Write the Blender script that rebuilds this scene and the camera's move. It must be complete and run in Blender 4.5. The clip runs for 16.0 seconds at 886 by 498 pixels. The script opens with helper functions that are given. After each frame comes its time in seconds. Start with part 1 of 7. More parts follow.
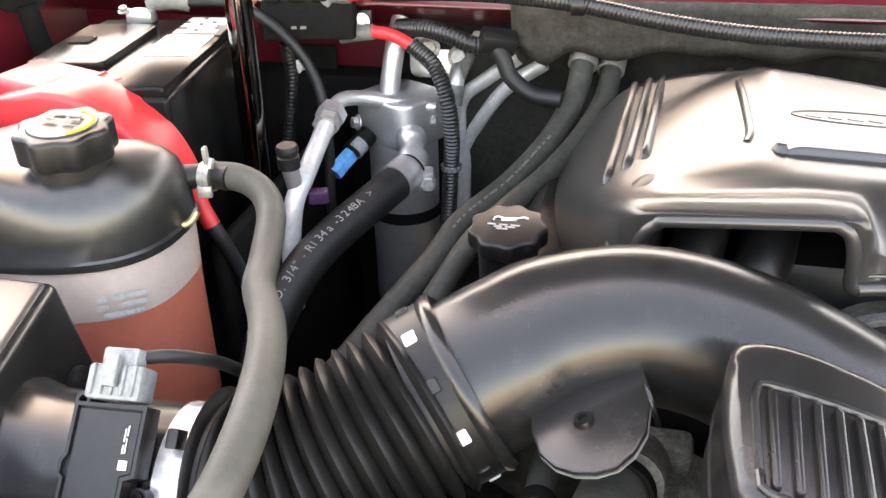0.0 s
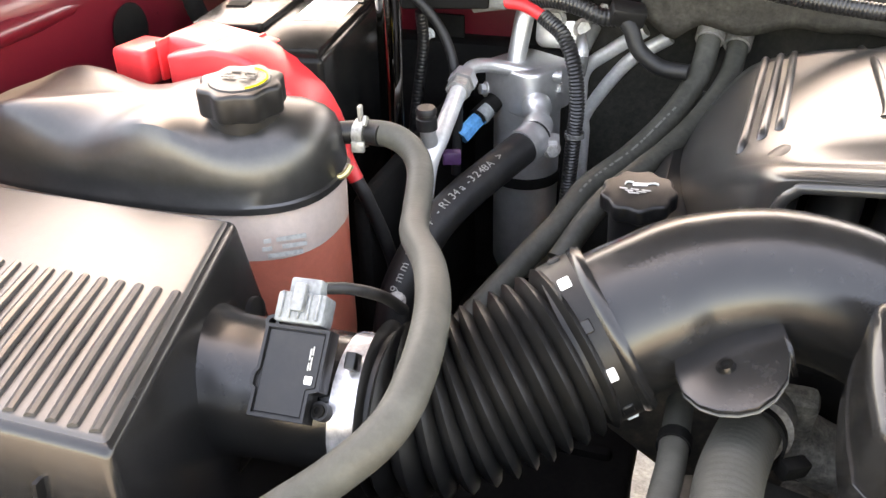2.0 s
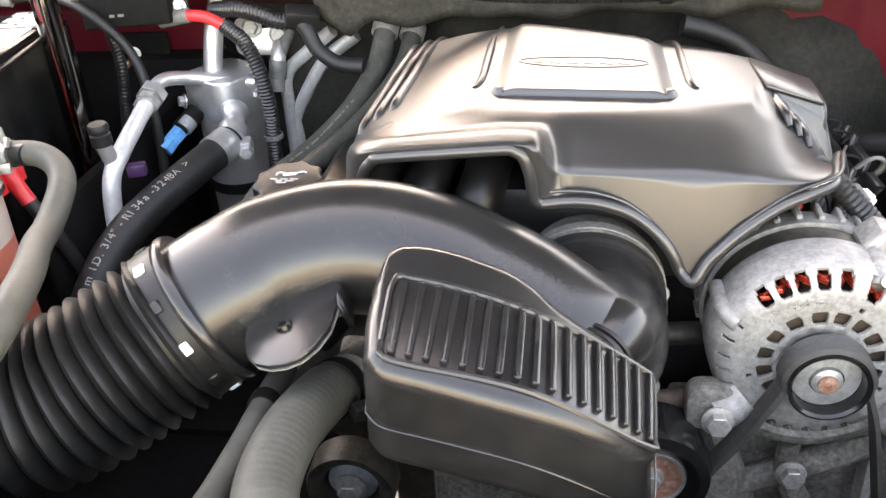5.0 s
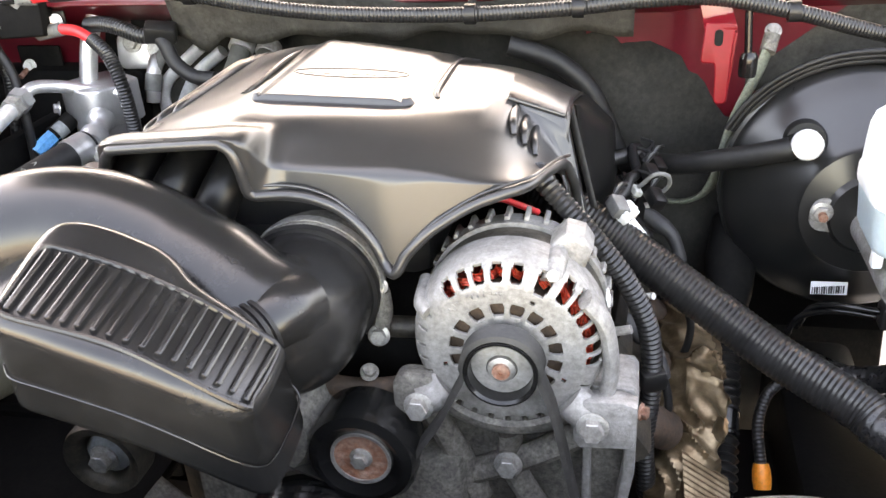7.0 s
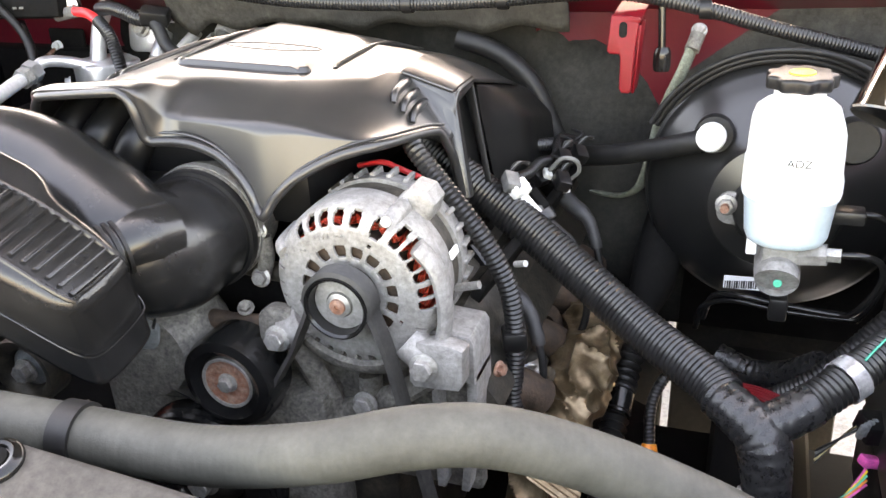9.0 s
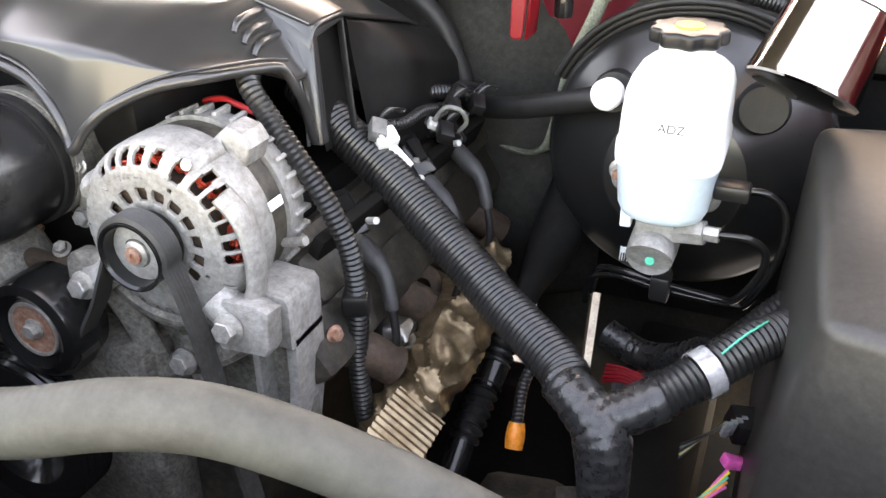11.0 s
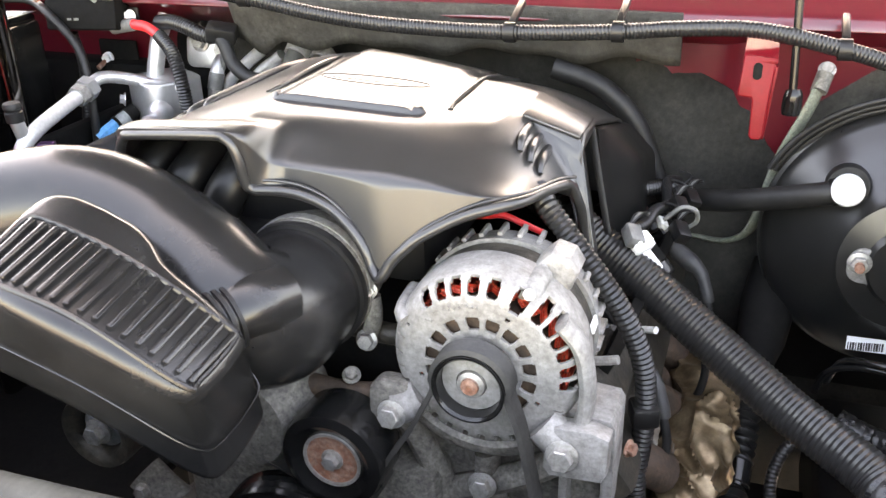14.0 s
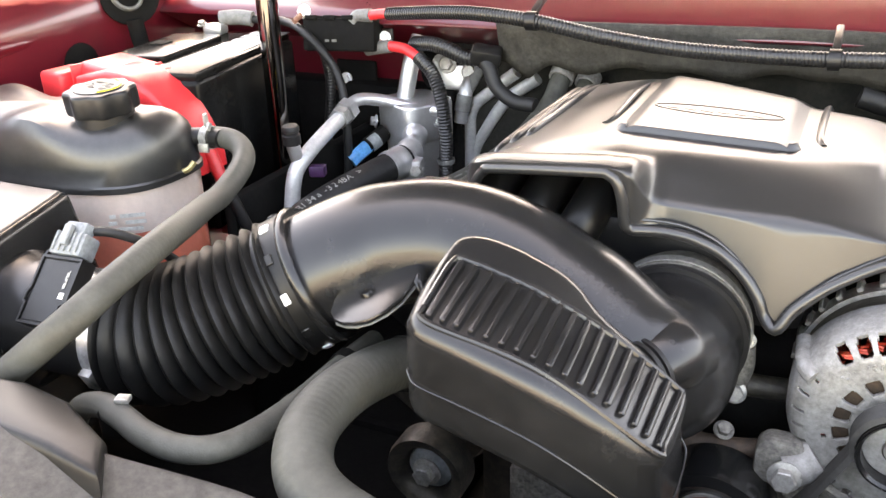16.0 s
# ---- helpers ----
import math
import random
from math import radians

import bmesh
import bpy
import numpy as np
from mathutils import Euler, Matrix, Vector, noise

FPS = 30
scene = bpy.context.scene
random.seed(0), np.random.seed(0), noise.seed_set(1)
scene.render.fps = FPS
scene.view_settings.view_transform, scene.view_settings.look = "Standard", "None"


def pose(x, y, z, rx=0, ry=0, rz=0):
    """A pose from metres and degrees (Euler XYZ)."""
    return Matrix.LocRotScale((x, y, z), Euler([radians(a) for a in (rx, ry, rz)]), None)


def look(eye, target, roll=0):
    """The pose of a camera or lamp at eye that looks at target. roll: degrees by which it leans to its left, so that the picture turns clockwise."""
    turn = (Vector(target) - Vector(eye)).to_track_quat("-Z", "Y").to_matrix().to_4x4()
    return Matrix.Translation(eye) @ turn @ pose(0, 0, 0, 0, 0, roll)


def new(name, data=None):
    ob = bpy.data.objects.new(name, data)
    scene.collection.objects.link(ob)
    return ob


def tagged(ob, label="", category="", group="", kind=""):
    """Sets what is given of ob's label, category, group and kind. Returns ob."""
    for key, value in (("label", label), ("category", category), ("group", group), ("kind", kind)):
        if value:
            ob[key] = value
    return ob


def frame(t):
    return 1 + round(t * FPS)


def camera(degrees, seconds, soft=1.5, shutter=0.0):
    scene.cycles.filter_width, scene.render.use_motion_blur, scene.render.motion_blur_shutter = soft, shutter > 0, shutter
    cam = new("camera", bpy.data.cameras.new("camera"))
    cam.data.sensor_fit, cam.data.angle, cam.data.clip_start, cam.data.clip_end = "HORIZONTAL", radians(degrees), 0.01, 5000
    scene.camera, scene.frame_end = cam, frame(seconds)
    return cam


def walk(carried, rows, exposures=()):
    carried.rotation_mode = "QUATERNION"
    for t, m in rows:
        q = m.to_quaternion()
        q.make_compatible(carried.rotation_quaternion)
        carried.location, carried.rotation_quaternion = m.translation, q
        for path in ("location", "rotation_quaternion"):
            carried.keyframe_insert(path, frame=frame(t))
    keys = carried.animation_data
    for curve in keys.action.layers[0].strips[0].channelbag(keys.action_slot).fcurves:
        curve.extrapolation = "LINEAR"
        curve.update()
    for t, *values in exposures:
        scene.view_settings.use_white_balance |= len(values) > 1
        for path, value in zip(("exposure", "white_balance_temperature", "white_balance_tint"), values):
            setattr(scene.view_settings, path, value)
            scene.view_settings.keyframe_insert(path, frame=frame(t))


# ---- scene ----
cam = camera(54.4, 16.0)
PATH = [
    (0, (-0.352, -0.44, 0.401), (-0.756, 1.265, -0.565), -1.3),
    (0.5, (-0.381, -0.435, 0.417), (-0.827, 1.26, -0.547), -1.8),
    (1, (-0.392, -0.444, 0.421), (-0.89, 1.234, -0.546), -1.8),
    (1.5, (-0.391, -0.47, 0.422), (-0.927, 1.187, -0.562), -1.5),
    (2, (-0.386, -0.501, 0.413), (-0.958, 1.125, -0.601), -1.6),
    (2.5, (-0.375, -0.526, 0.408), (-0.975, 1.071, -0.636), -2.6),
    (3, (-0.34, -0.528, 0.399), (-0.901, 1.067, -0.67), -3.4),
    (3.5, (-0.309, -0.523, 0.396), (-0.782, 1.098, -0.675), -3.7),
    (4, (-0.267, -0.515, 0.403), (-0.646, 1.146, -0.644), -3.8),
    (4.5, (-0.23, -0.507, 0.405), (-0.544, 1.184, -0.615), -3.6),
    (5, (-0.181, -0.504, 0.407), (-0.479, 1.201, -0.594), -4.1),
    (5.2, (-0.154, -0.503, 0.406), (-0.45, 1.205, -0.59), -4.4),
    (7.3, (0.119, -0.531, 0.384), (-0.339, 1.189, -0.528), -3.8),
    (7.5, (0.141, -0.546, 0.381), (-0.357, 1.168, -0.522), -3.9),
    (8, (0.211, -0.59, 0.357), (-0.345, 1.118, -0.522), -3.1),
    (8.5, (0.252, -0.613, 0.354), (-0.328, 1.101, -0.498), -2.7),
    (9, (0.309, -0.551, 0.346), (-0.333, 1.14, -0.507), -3.1),
    (9.5, (0.401, -0.46, 0.343), (-0.257, 1.215, -0.53), -2.7),
    (9.7, (0.437, -0.434, 0.342), (-0.221, 1.236, -0.539), -2.4),
    (11.8, (0.419, -0.427, 0.306), (-0.282, 1.158, -0.691), 1.2),
    (12, (0.409, -0.428, 0.312), (-0.322, 1.146, -0.682), 0.9),
    (12.5, (0.377, -0.434, 0.326), (-0.447, 1.121, -0.623), -0.2),
    (13, (0.355, -0.448, 0.334), (-0.551, 1.088, -0.572), -1.2),
    (13.5, (0.298, -0.465, 0.356), (-0.525, 1.136, -0.515), -1.9),
    (14, (0.172, -0.498, 0.369), (-0.463, 1.192, -0.493), -1.6),
    (14.5, (0.06, -0.528, 0.376), (-0.537, 1.174, -0.488), -2.3),
    (15, (0.006, -0.536, 0.376), (-0.639, 1.149, -0.488), -2.3),
    (15.5, (-0.033, -0.544, 0.383), (-0.758, 1.117, -0.463), -2.3),
    (16, (-0.063, -0.545, 0.382), (-0.876, 1.081, -0.45), -2.5),
]
walk(cam, [(t, look(eye, target, roll)) for t, eye, target, roll in PATH], exposures=[(0.0, 4.06), (3.5, 4.08), (5.0, 4.25), (8.0, 4.30), (13.5, 4.35), (15.0, 4.22), (16.0, 4.06)])

# ---- light ----
world = bpy.data.worlds.new("sky")
scene.world = world
world.use_nodes = True
wn = world.node_tree.nodes
sky = wn.new("ShaderNodeTexSky")
sky.sky_type, sky.sun_disc = "NISHITA", False
sky.sun_elevation, sky.sun_rotation = radians(50.0), radians(-14.0)
sky.air_density, sky.dust_density, sky.ozone_density = 1.0, 1.6, 1.4
wn["Background"].inputs["Strength"].default_value = 0.15
world.node_tree.links.new(sky.outputs[0], wn["Background"].inputs["Color"])
sun = new("sun", bpy.data.lights.new("sun", "SUN"))
sun.data.energy, sun.data.angle, sun.data.color = 2.5, radians(1.0), (1.0, 0.975, 0.93)
sun.matrix_world = look((-1.56, 6.24, 7.66), (0.0, 0.0, 0.0))
scene.view_settings.use_white_balance = True
scene.view_settings.white_balance_temperature, scene.view_settings.white_balance_tint = 12000, 20


# ---- tools ----
def mat(name, color, rough=0.5, metal=0.0, var=0.25, scale=40.0, bump=0.15, grain=900.0, color2=None, spot=0.0, coat=0.0, alpha_glass=0.0, sub=0.0, spec=0.5, mottle=0.3, patchy=1.0):
    """A surface with broad stains, specks, fine grain and a little relief. color2: what the stains turn to."""
    m = bpy.data.materials.new(name)
    m.use_nodes = True
    nt, ns = m.node_tree, m.node_tree.nodes
    b = ns["Principled BSDF"]
    co = ns.new("ShaderNodeTexCoord")
    big, fine = ns.new("ShaderNodeTexNoise"), ns.new("ShaderNodeTexNoise")
    big.inputs["Scale"].default_value, big.inputs["Detail"].default_value = scale, 6
    big.inputs["Roughness"].default_value = 0.62
    fine.inputs["Scale"].default_value, fine.inputs["Detail"].default_value = grain, 3
    ramp = ns.new("ShaderNodeValToRGB")
    ramp.color_ramp.elements[0].position, ramp.color_ramp.elements[1].position = 0.42 - spot * 0.1, 0.72 - spot * 0.1
    mix = ns.new("ShaderNodeMix")
    mix.data_type = "RGBA"
    c2 = color2 or tuple(min(1, c * (1 + var) + 0.01 * var) for c in color)
    mix.inputs["A"].default_value, mix.inputs["B"].default_value = (*color, 1), (*c2, 1)
    rr = ns.new("ShaderNodeMapRange")
    rr.inputs["To Min"].default_value, rr.inputs["To Max"].default_value = max(0.02, rough * (1 - 0.28 * patchy)), min(1, rough * (1 + 0.28 * patchy))
    bp = ns.new("ShaderNodeBump")
    bp.inputs["Strength"].default_value, bp.inputs["Distance"].default_value = bump, 0.0006
    link = nt.links.new
    for t in (big, fine):
        link(co.outputs["Object"], t.inputs["Vector"])
    link(big.outputs["Fac"], ramp.inputs["Fac"])
    link(ramp.outputs["Color"], mix.inputs["Factor"])
    mid = ns.new("ShaderNodeTexNoise")
    mid.inputs["Scale"].default_value, mid.inputs["Detail"].default_value = max(130.0, scale * 3.1), 5
    mid.inputs["Roughness"].default_value = 0.7
    link(co.outputs["Object"], mid.inputs["Vector"])
    speck = ns.new("ShaderNodeMapRange")
    speck.inputs["From Min"].default_value, speck.inputs["From Max"].default_value = 0.32, 0.68
    speck.inputs["To Min"].default_value, speck.inputs["To Max"].default_value = 1 - mottle, 1 + mottle
    link(mid.outputs["Fac"], speck.inputs["Value"])
    mul = ns.new("ShaderNodeVectorMath")
    mul.operation = "MULTIPLY"
    link(mix.outputs["Result"], mul.inputs[0])
    link(speck.outputs["Result"], mul.inputs[1])
    link(mul.outputs["Vector"], b.inputs["Base Color"])
    add = ns.new("ShaderNodeMath")
    add.operation, add.inputs[1].default_value = "MULTIPLY_ADD", 0.5
    half = ns.new("ShaderNodeMath")
    half.operation, half.inputs[1].default_value = "MULTIPLY", 0.5
    link(mid.outputs["Fac"], half.inputs[0])
    link(big.outputs["Fac"], add.inputs[0])
    link(half.outputs["Value"], add.inputs[2])
    link(add.outputs["Value"], rr.inputs["Value"])
    link(rr.outputs["Result"], b.inputs["Roughness"])
    link(fine.outputs["Fac"], bp.inputs["Height"])
    link(bp.outputs["Normal"], b.inputs["Normal"])
    b.inputs["Metallic"].default_value = metal
    b.inputs["Specular IOR Level"].default_value = spec
    b.inputs["Coat Weight"].default_value, b.inputs["Coat Roughness"].default_value = coat, 0.12
    b.inputs["Transmission Weight"].default_value = alpha_glass
    if sub:
        b.inputs["Subsurface Weight"].default_value, b.inputs["Subsurface Scale"].default_value = sub, 0.01
        b.inputs["Subsurface Radius"].default_value = (1.0, 0.8, 0.7)
    return m


def thing(name, at, label, category, group="", kind=""):
    e = new(name)
    e.location, e.empty_display_size = at, 0.02
    e.matrix_world = Matrix.Translation(at)
    return tagged(e, label, category, group, kind)


def part(name, bm, material, parent=None, label="", sharp=38, bevel=0.0):
    me = bpy.data.meshes.new(name)
    bm.normal_update()
    bm.to_mesh(me)
    bm.free()
    me.materials.append(material)
    me.shade_smooth()
    me.set_sharp_from_angle(angle=radians(sharp))
    ob = new(name, me)
    if parent is not None:
        ob.parent = parent
        ob.matrix_parent_inverse = (Matrix.Translation(parent.location) if parent.type == "EMPTY" else Matrix()).inverted()
    if label:
        ob["label"] = label
    return ob


def single(name, bm, material, label, category, group="", kind="", sharp=38):
    return tagged(part(name, bm, material, None, "", sharp), label, category, group, kind)


def axes(o, z, x=(1, 0, 0)):
    """A pose at o with its z axis along z and its x axis near x."""
    z = Vector(z).normalized()
    x = Vector(x)
    x = (x - x.dot(z) * z)
    if x.length < 1e-6:
        x = z.orthogonal()
    x.normalize()
    y = z.cross(x)
    m = Matrix((x, y, z)).transposed().to_4x4()
    m.translation = Vector(o)
    return m


def spline(pts, step=0.004):
    """A smooth line through pts, cut in even steps."""
    p = [Vector(q) for q in pts]
    p = [2 * p[0] - p[1]] + p + [2 * p[-1] - p[-2]]
    fine = []
    for a, b, c, d in zip(p, p[1:], p[2:], p[3:]):
        for k in range(24):
            t = k / 24
            fine.append(0.5 * ((2 * b) + (c - a) * t + (2 * a - 5 * b + 4 * c - d) * t * t + (3 * b - a - 3 * c + d) * t ** 3))
    fine.append(p[-2])
    s = [0.0]
    for a, b in zip(fine, fine[1:]):
        s.append(s[-1] + (b - a).length)
    n = max(2, int(round(s[-1] / step)))
    xyz = np.array([tuple(v) for v in fine])
    want = np.linspace(0, s[-1], n + 1)
    return [Vector(v) for v in np.stack([np.interp(want, s, xyz[:, k]) for k in range(3)], -1)], want


def sweep(pts, r, n=16, step=0.004, ridge=0.0, pitch=0.004, crest=1.6, caps=True, bm=None, squash=1.0, radii=None, up=None):
    """A tube along a line. ridge: depth of its corrugation as a share of r. radii: shares of r along it. squash: height over width."""
    line, s = spline(pts, min(step, pitch / 4) if ridge else step)
    bm = bm or bmesh.new()
    if radii is not None:
        k = np.linspace(0, 1, len(radii))
        rad = np.interp(s / s[-1], k, radii) * r
    else:
        rad = np.full(len(s), r)
    if ridge:
        w = 1 - np.abs(np.cos(np.pi * s / pitch)) ** crest
        rad = rad * (1 - ridge * w)
    tan = [(b - a).normalized() for a, b in zip([line[0]] + line[:-1], line[1:] + [line[-1]])]
    side = Vector(up).cross(tan[0]).normalized() if up else tan[0].orthogonal().normalized()
    rings = []
    for q, t, ra in zip(line, tan, rad.tolist()):
        if up:
            side = Vector(up).cross(t).normalized()
        else:
            side = (side - side.dot(t) * t).normalized()
        o = t.cross(side)
        rings.append([bm.verts.new(q + ra * (math.cos(a) * side + squash * math.sin(a) * o)) for a in (2 * math.pi * k / n for k in range(n))])
    for a, b in zip(rings, rings[1:]):
        for k in range(n):
            bm.faces.new((a[k], a[(k + 1) % n], b[(k + 1) % n], b[k]))
    if caps:
        bm.faces.new(rings[0][::-1])
        bm.faces.new(rings[-1])
    return bm


def lathe(profile, m, n=32, bm=None, close=False):
    """Turns rows of (radius, height) about m's z axis."""
    bm = bm or bmesh.new()
    rings = []
    for r, z in profile:
        if r < 1e-6:
            rings.append([bm.verts.new(m @ Vector((0, 0, z)))])
        else:
            rings.append([bm.verts.new(m @ Vector((r * math.cos(2 * math.pi * k / n), r * math.sin(2 * math.pi * k / n), z))) for k in range(n)])
    pairs = list(zip(rings, rings[1:])) + ([(rings[-1], rings[0])] if close else [])
    for a, b in pairs:
        for k in range(n):
            j = (k + 1) % n
            if len(a) == 1 and len(b) == 1:
                continue
            if len(a) == 1:
                bm.faces.new((a[0], b[j], b[k]))
            elif len(b) == 1:
                bm.faces.new((a[k], a[j], b[0]))
            else:
                bm.faces.new((a[k], a[j], b[j], b[k]))
    bmesh.ops.recalc_face_normals(bm, faces=bm.faces)
    return bm


def rbox(size, m, bevel=0.002, seg=2, bm=None, taper=1.0):
    """A box of that size centred on m, with rounded edges. taper: share of its width left at the top."""
    b = bmesh.new()
    bmesh.ops.create_cube(b, size=1)
    for v in b.verts:
        k = taper if v.co.z > 0 else 1
        v.co = Vector((v.co.x * size[0] * k, v.co.y * size[1] * k, v.co.z * size[2]))
    if bevel:
        bmesh.ops.bevel(b, geom=b.edges[:], offset=min(bevel, min(size) * 0.45), segments=seg, profile=0.5, affect="EDGES", clamp_overlap=True)
    b.transform(m)
    return joined(bm, b)


def joined(bm, b):
    if bm is None:
        return b
    me = bpy.data.meshes.new("tmp")
    b.to_mesh(me)
    b.free()
    bm.from_mesh(me)
    bpy.data.meshes.remove(me)
    return bm


def prism(poly, h, m, bevel=0.0, seg=2, bm=None):
    """A flat outline (x, y) raised by h along m's z axis."""
    b = bmesh.new()
    f = b.faces.new([b.verts.new((x, y, 0)) for x, y in poly])
    up = bmesh.ops.extrude_face_region(b, geom=[f])["geom"]
    bmesh.ops.translate(b, vec=(0, 0, h), verts=[v for v in up if isinstance(v, bmesh.types.BMVert)])
    bmesh.ops.recalc_face_normals(b, faces=b.faces)
    if bevel:
        flat = [e for e in b.edges if abs(e.verts[0].co.z - e.verts[1].co.z) < 1e-9]
        bmesh.ops.bevel(b, geom=flat, offset=bevel, segments=seg, profile=0.5, affect="EDGES", clamp_overlap=True)
    b.transform(m)
    return joined(bm, b)


def round_rect(w, h, r, n=5):
    out = []
    for cx, cy, a0 in ((w / 2 - r, h / 2 - r, 0), (-w / 2 + r, h / 2 - r, 90), (-w / 2 + r, -h / 2 + r, 180), (w / 2 - r, -h / 2 + r, 270)):
        for k in range(n + 1):
            a = radians(a0 + 90 * k / n)
            out.append((cx + r * math.cos(a), cy + r * math.sin(a)))
    return out


def circle(r, n=24, lobes=0, depth=0.0):
    return [((r + depth * math.cos(lobes * a)) * math.cos(a), (r + depth * math.cos(lobes * a)) * math.sin(a)) for a in (2 * math.pi * k / n for k in range(n))]


def bolt_mesh(o, d, r=0.008, bm=None, shank=0.0):
    """A flanged hexagon head at o that looks along d."""
    m = axes(o, d)
    bm = lathe([(0, -shank), (r * 0.55, -shank), (r * 0.55, 0), (r * 1.35, 0), (r * 1.35, r * 0.2), (r * 1.0, r * 0.35), (0, r * 0.35)], m, 20, bm)
    return prism(circle(r, 6), r * 0.85, m @ Matrix.Translation((0, 0, r * 0.3)), r * 0.08, 1, bm)


def band_mesh(o, d, r, w=0.012, thick=0.0012, n=40, bm=None):
    """A worm-drive hose clamp's band about the axis d."""
    return lathe([(r, -w / 2), (r + thick, -w / 2), (r + thick, w / 2), (r, w / 2)], axes(o, d), n, bm, close=True)


def grid(fn, us, vs, bm=None):
    """A sheet: fn(u, v) is a place."""
    bm = bm or bmesh.new()
    rows = [[bm.verts.new(fn(float(u), float(v))) for v in vs] for u in us]
    for a, b in zip(rows, rows[1:]):
        for k in range(len(vs) - 1):
            bm.faces.new((a[k], b[k], b[k + 1], a[k + 1]))
    return bm


def rim_mesh(poly, w, h, m):
    """A raised border w wide and h high, inside a counter-clockwise outline."""
    bm = bmesh.new()
    n = len(poly)
    inner = []
    for k in range(n):
        a, b, c = Vector(poly[k - 1]), Vector(poly[k]), Vector(poly[(k + 1) % n])
        u, v = (b - a).normalized(), (c - b).normalized()
        nu, nv = Vector((-u.y, u.x)), Vector((-v.y, v.x))
        inner.append(b + (nu + nv) * (w / (1 + nu.dot(nv))))
    loops = [[bm.verts.new((p[0], p[1], z)) for p in q] for q, z in ((poly, 0), (poly, h), (inner, h), (inner, 0))]
    for a, b in zip(loops, loops[1:]):
        for k in range(n):
            bm.faces.new((a[k], a[(k + 1) % n], b[(k + 1) % n], b[k]))
    bm.transform(m)
    return bm


def solid(ob, t, offset=-1.0):
    md = ob.modifiers.new("thickness", "SOLIDIFY")
    md.thickness, md.offset = t, offset
    return ob


def bars(o, right, up, rows, w, h, material, parent, name="print"):
    """Rows of small print: flat bars in lines, each row a list of (start, length) as shares of w."""
    bm = bmesh.new()
    right, up = Vector(right).normalized(), Vector(up).normalized()
    nrm = right.cross(up)
    for i, row in enumerate(rows):
        for a, l in row:
            c = Vector(o) + right * (a + l / 2) * w - up * (i + 0.5) * h / len(rows)
            rbox((l * w, h / len(rows) * 0.55, 0.0004), axes(c, nrm, right), 0, 1, bm)
    return part(name, bm, material, parent)


def lettering(text, size, m, material, parent, name="lettering"):
    cu = bpy.data.curves.new("letters", "FONT")
    cu.body, cu.size, cu.extrude, cu.align_x, cu.align_y = text, size, 0.0002, "CENTER", "CENTER"
    tmp = bpy.data.objects.new("letters", cu)
    scene.collection.objects.link(tmp)
    bpy.context.view_layer.update()
    me = bpy.data.meshes.new_from_object(tmp.evaluated_get(bpy.context.evaluated_depsgraph_get()))
    bpy.data.objects.remove(tmp)
    bm = bmesh.new()
    bm.from_mesh(me)
    bpy.data.meshes.remove(me)
    bm.transform(m)
    return part(name, bm, material, parent)


def text_along(text, size, pts, r, facing, start, material, parent):
    """Printed characters along a hose, on the side that looks along facing."""
    line, s = spline(pts, 0.002)
    bm = bmesh.new()
    at = start
    for ch in text:
        wide = {" ": 0.3, "I": 0.32, ".": 0.3, "1": 0.52, "m": 0.86, "/": 0.4, "-": 0.4, '"': 0.4}.get(ch, 0.6) * size
        if ch != " ":
            k = min(len(line) - 2, max(1, int((at + wide / 2) / s[-1] * (len(line) - 1))))
            t = (line[k + 1] - line[k - 1]).normalized()
            n = Vector(facing)
            n = (n - n.dot(t) * t).normalized()
            cu = bpy.data.curves.new("letters", "FONT")
            cu.body, cu.size, cu.extrude, cu.align_x, cu.align_y = ch, size, 0.0002, "CENTER", "CENTER"
            tmp = bpy.data.objects.new("letters", cu)
            scene.collection.objects.link(tmp)
            bpy.context.view_layer.update()
            me = bpy.data.meshes.new_from_object(tmp.evaluated_get(bpy.context.evaluated_depsgraph_get()))
            bpy.data.objects.remove(tmp)
            me.transform(axes(line[k], n, t))
            for v in me.vertices:
                d = v.co - line[k]
                along = d.dot(t)
                q = line[k] + t * along
                over = (v.co - q).dot(n.cross(t)) / r
                v.co = q + (n * math.cos(over) + n.cross(t) * math.sin(over)) * (r + 0.0004)
            bm.from_mesh(me)
            bpy.data.meshes.remove(me)
        at += wide
    return part("print", bm, material, parent)


def bars_along(pts, r, facing, start, end, h, material, parent, seed=1):
    """A line of print too small to read, as short bars along a hose."""
    rnd = random.Random(seed)
    line, s = spline(pts, 0.002)
    bm = bmesh.new()
    at = start
    while at < end:
        w = rnd.choice((0.004, 0.006, 0.009, 0.012))
        k = min(len(line) - 2, max(1, int((at + w / 2) / s[-1] * (len(line) - 1))))
        t = (line[k + 1] - line[k - 1]).normalized()
        n = Vector(facing)
        n = (n - n.dot(t) * t).normalized()
        rbox((w, h, 0.0003), axes(line[k] + n * (r + 0.0002), n, t), 0, 1, bm)
        at += w + rnd.choice((0.002, 0.003, 0.006))
    return part("print", bm, material, parent)


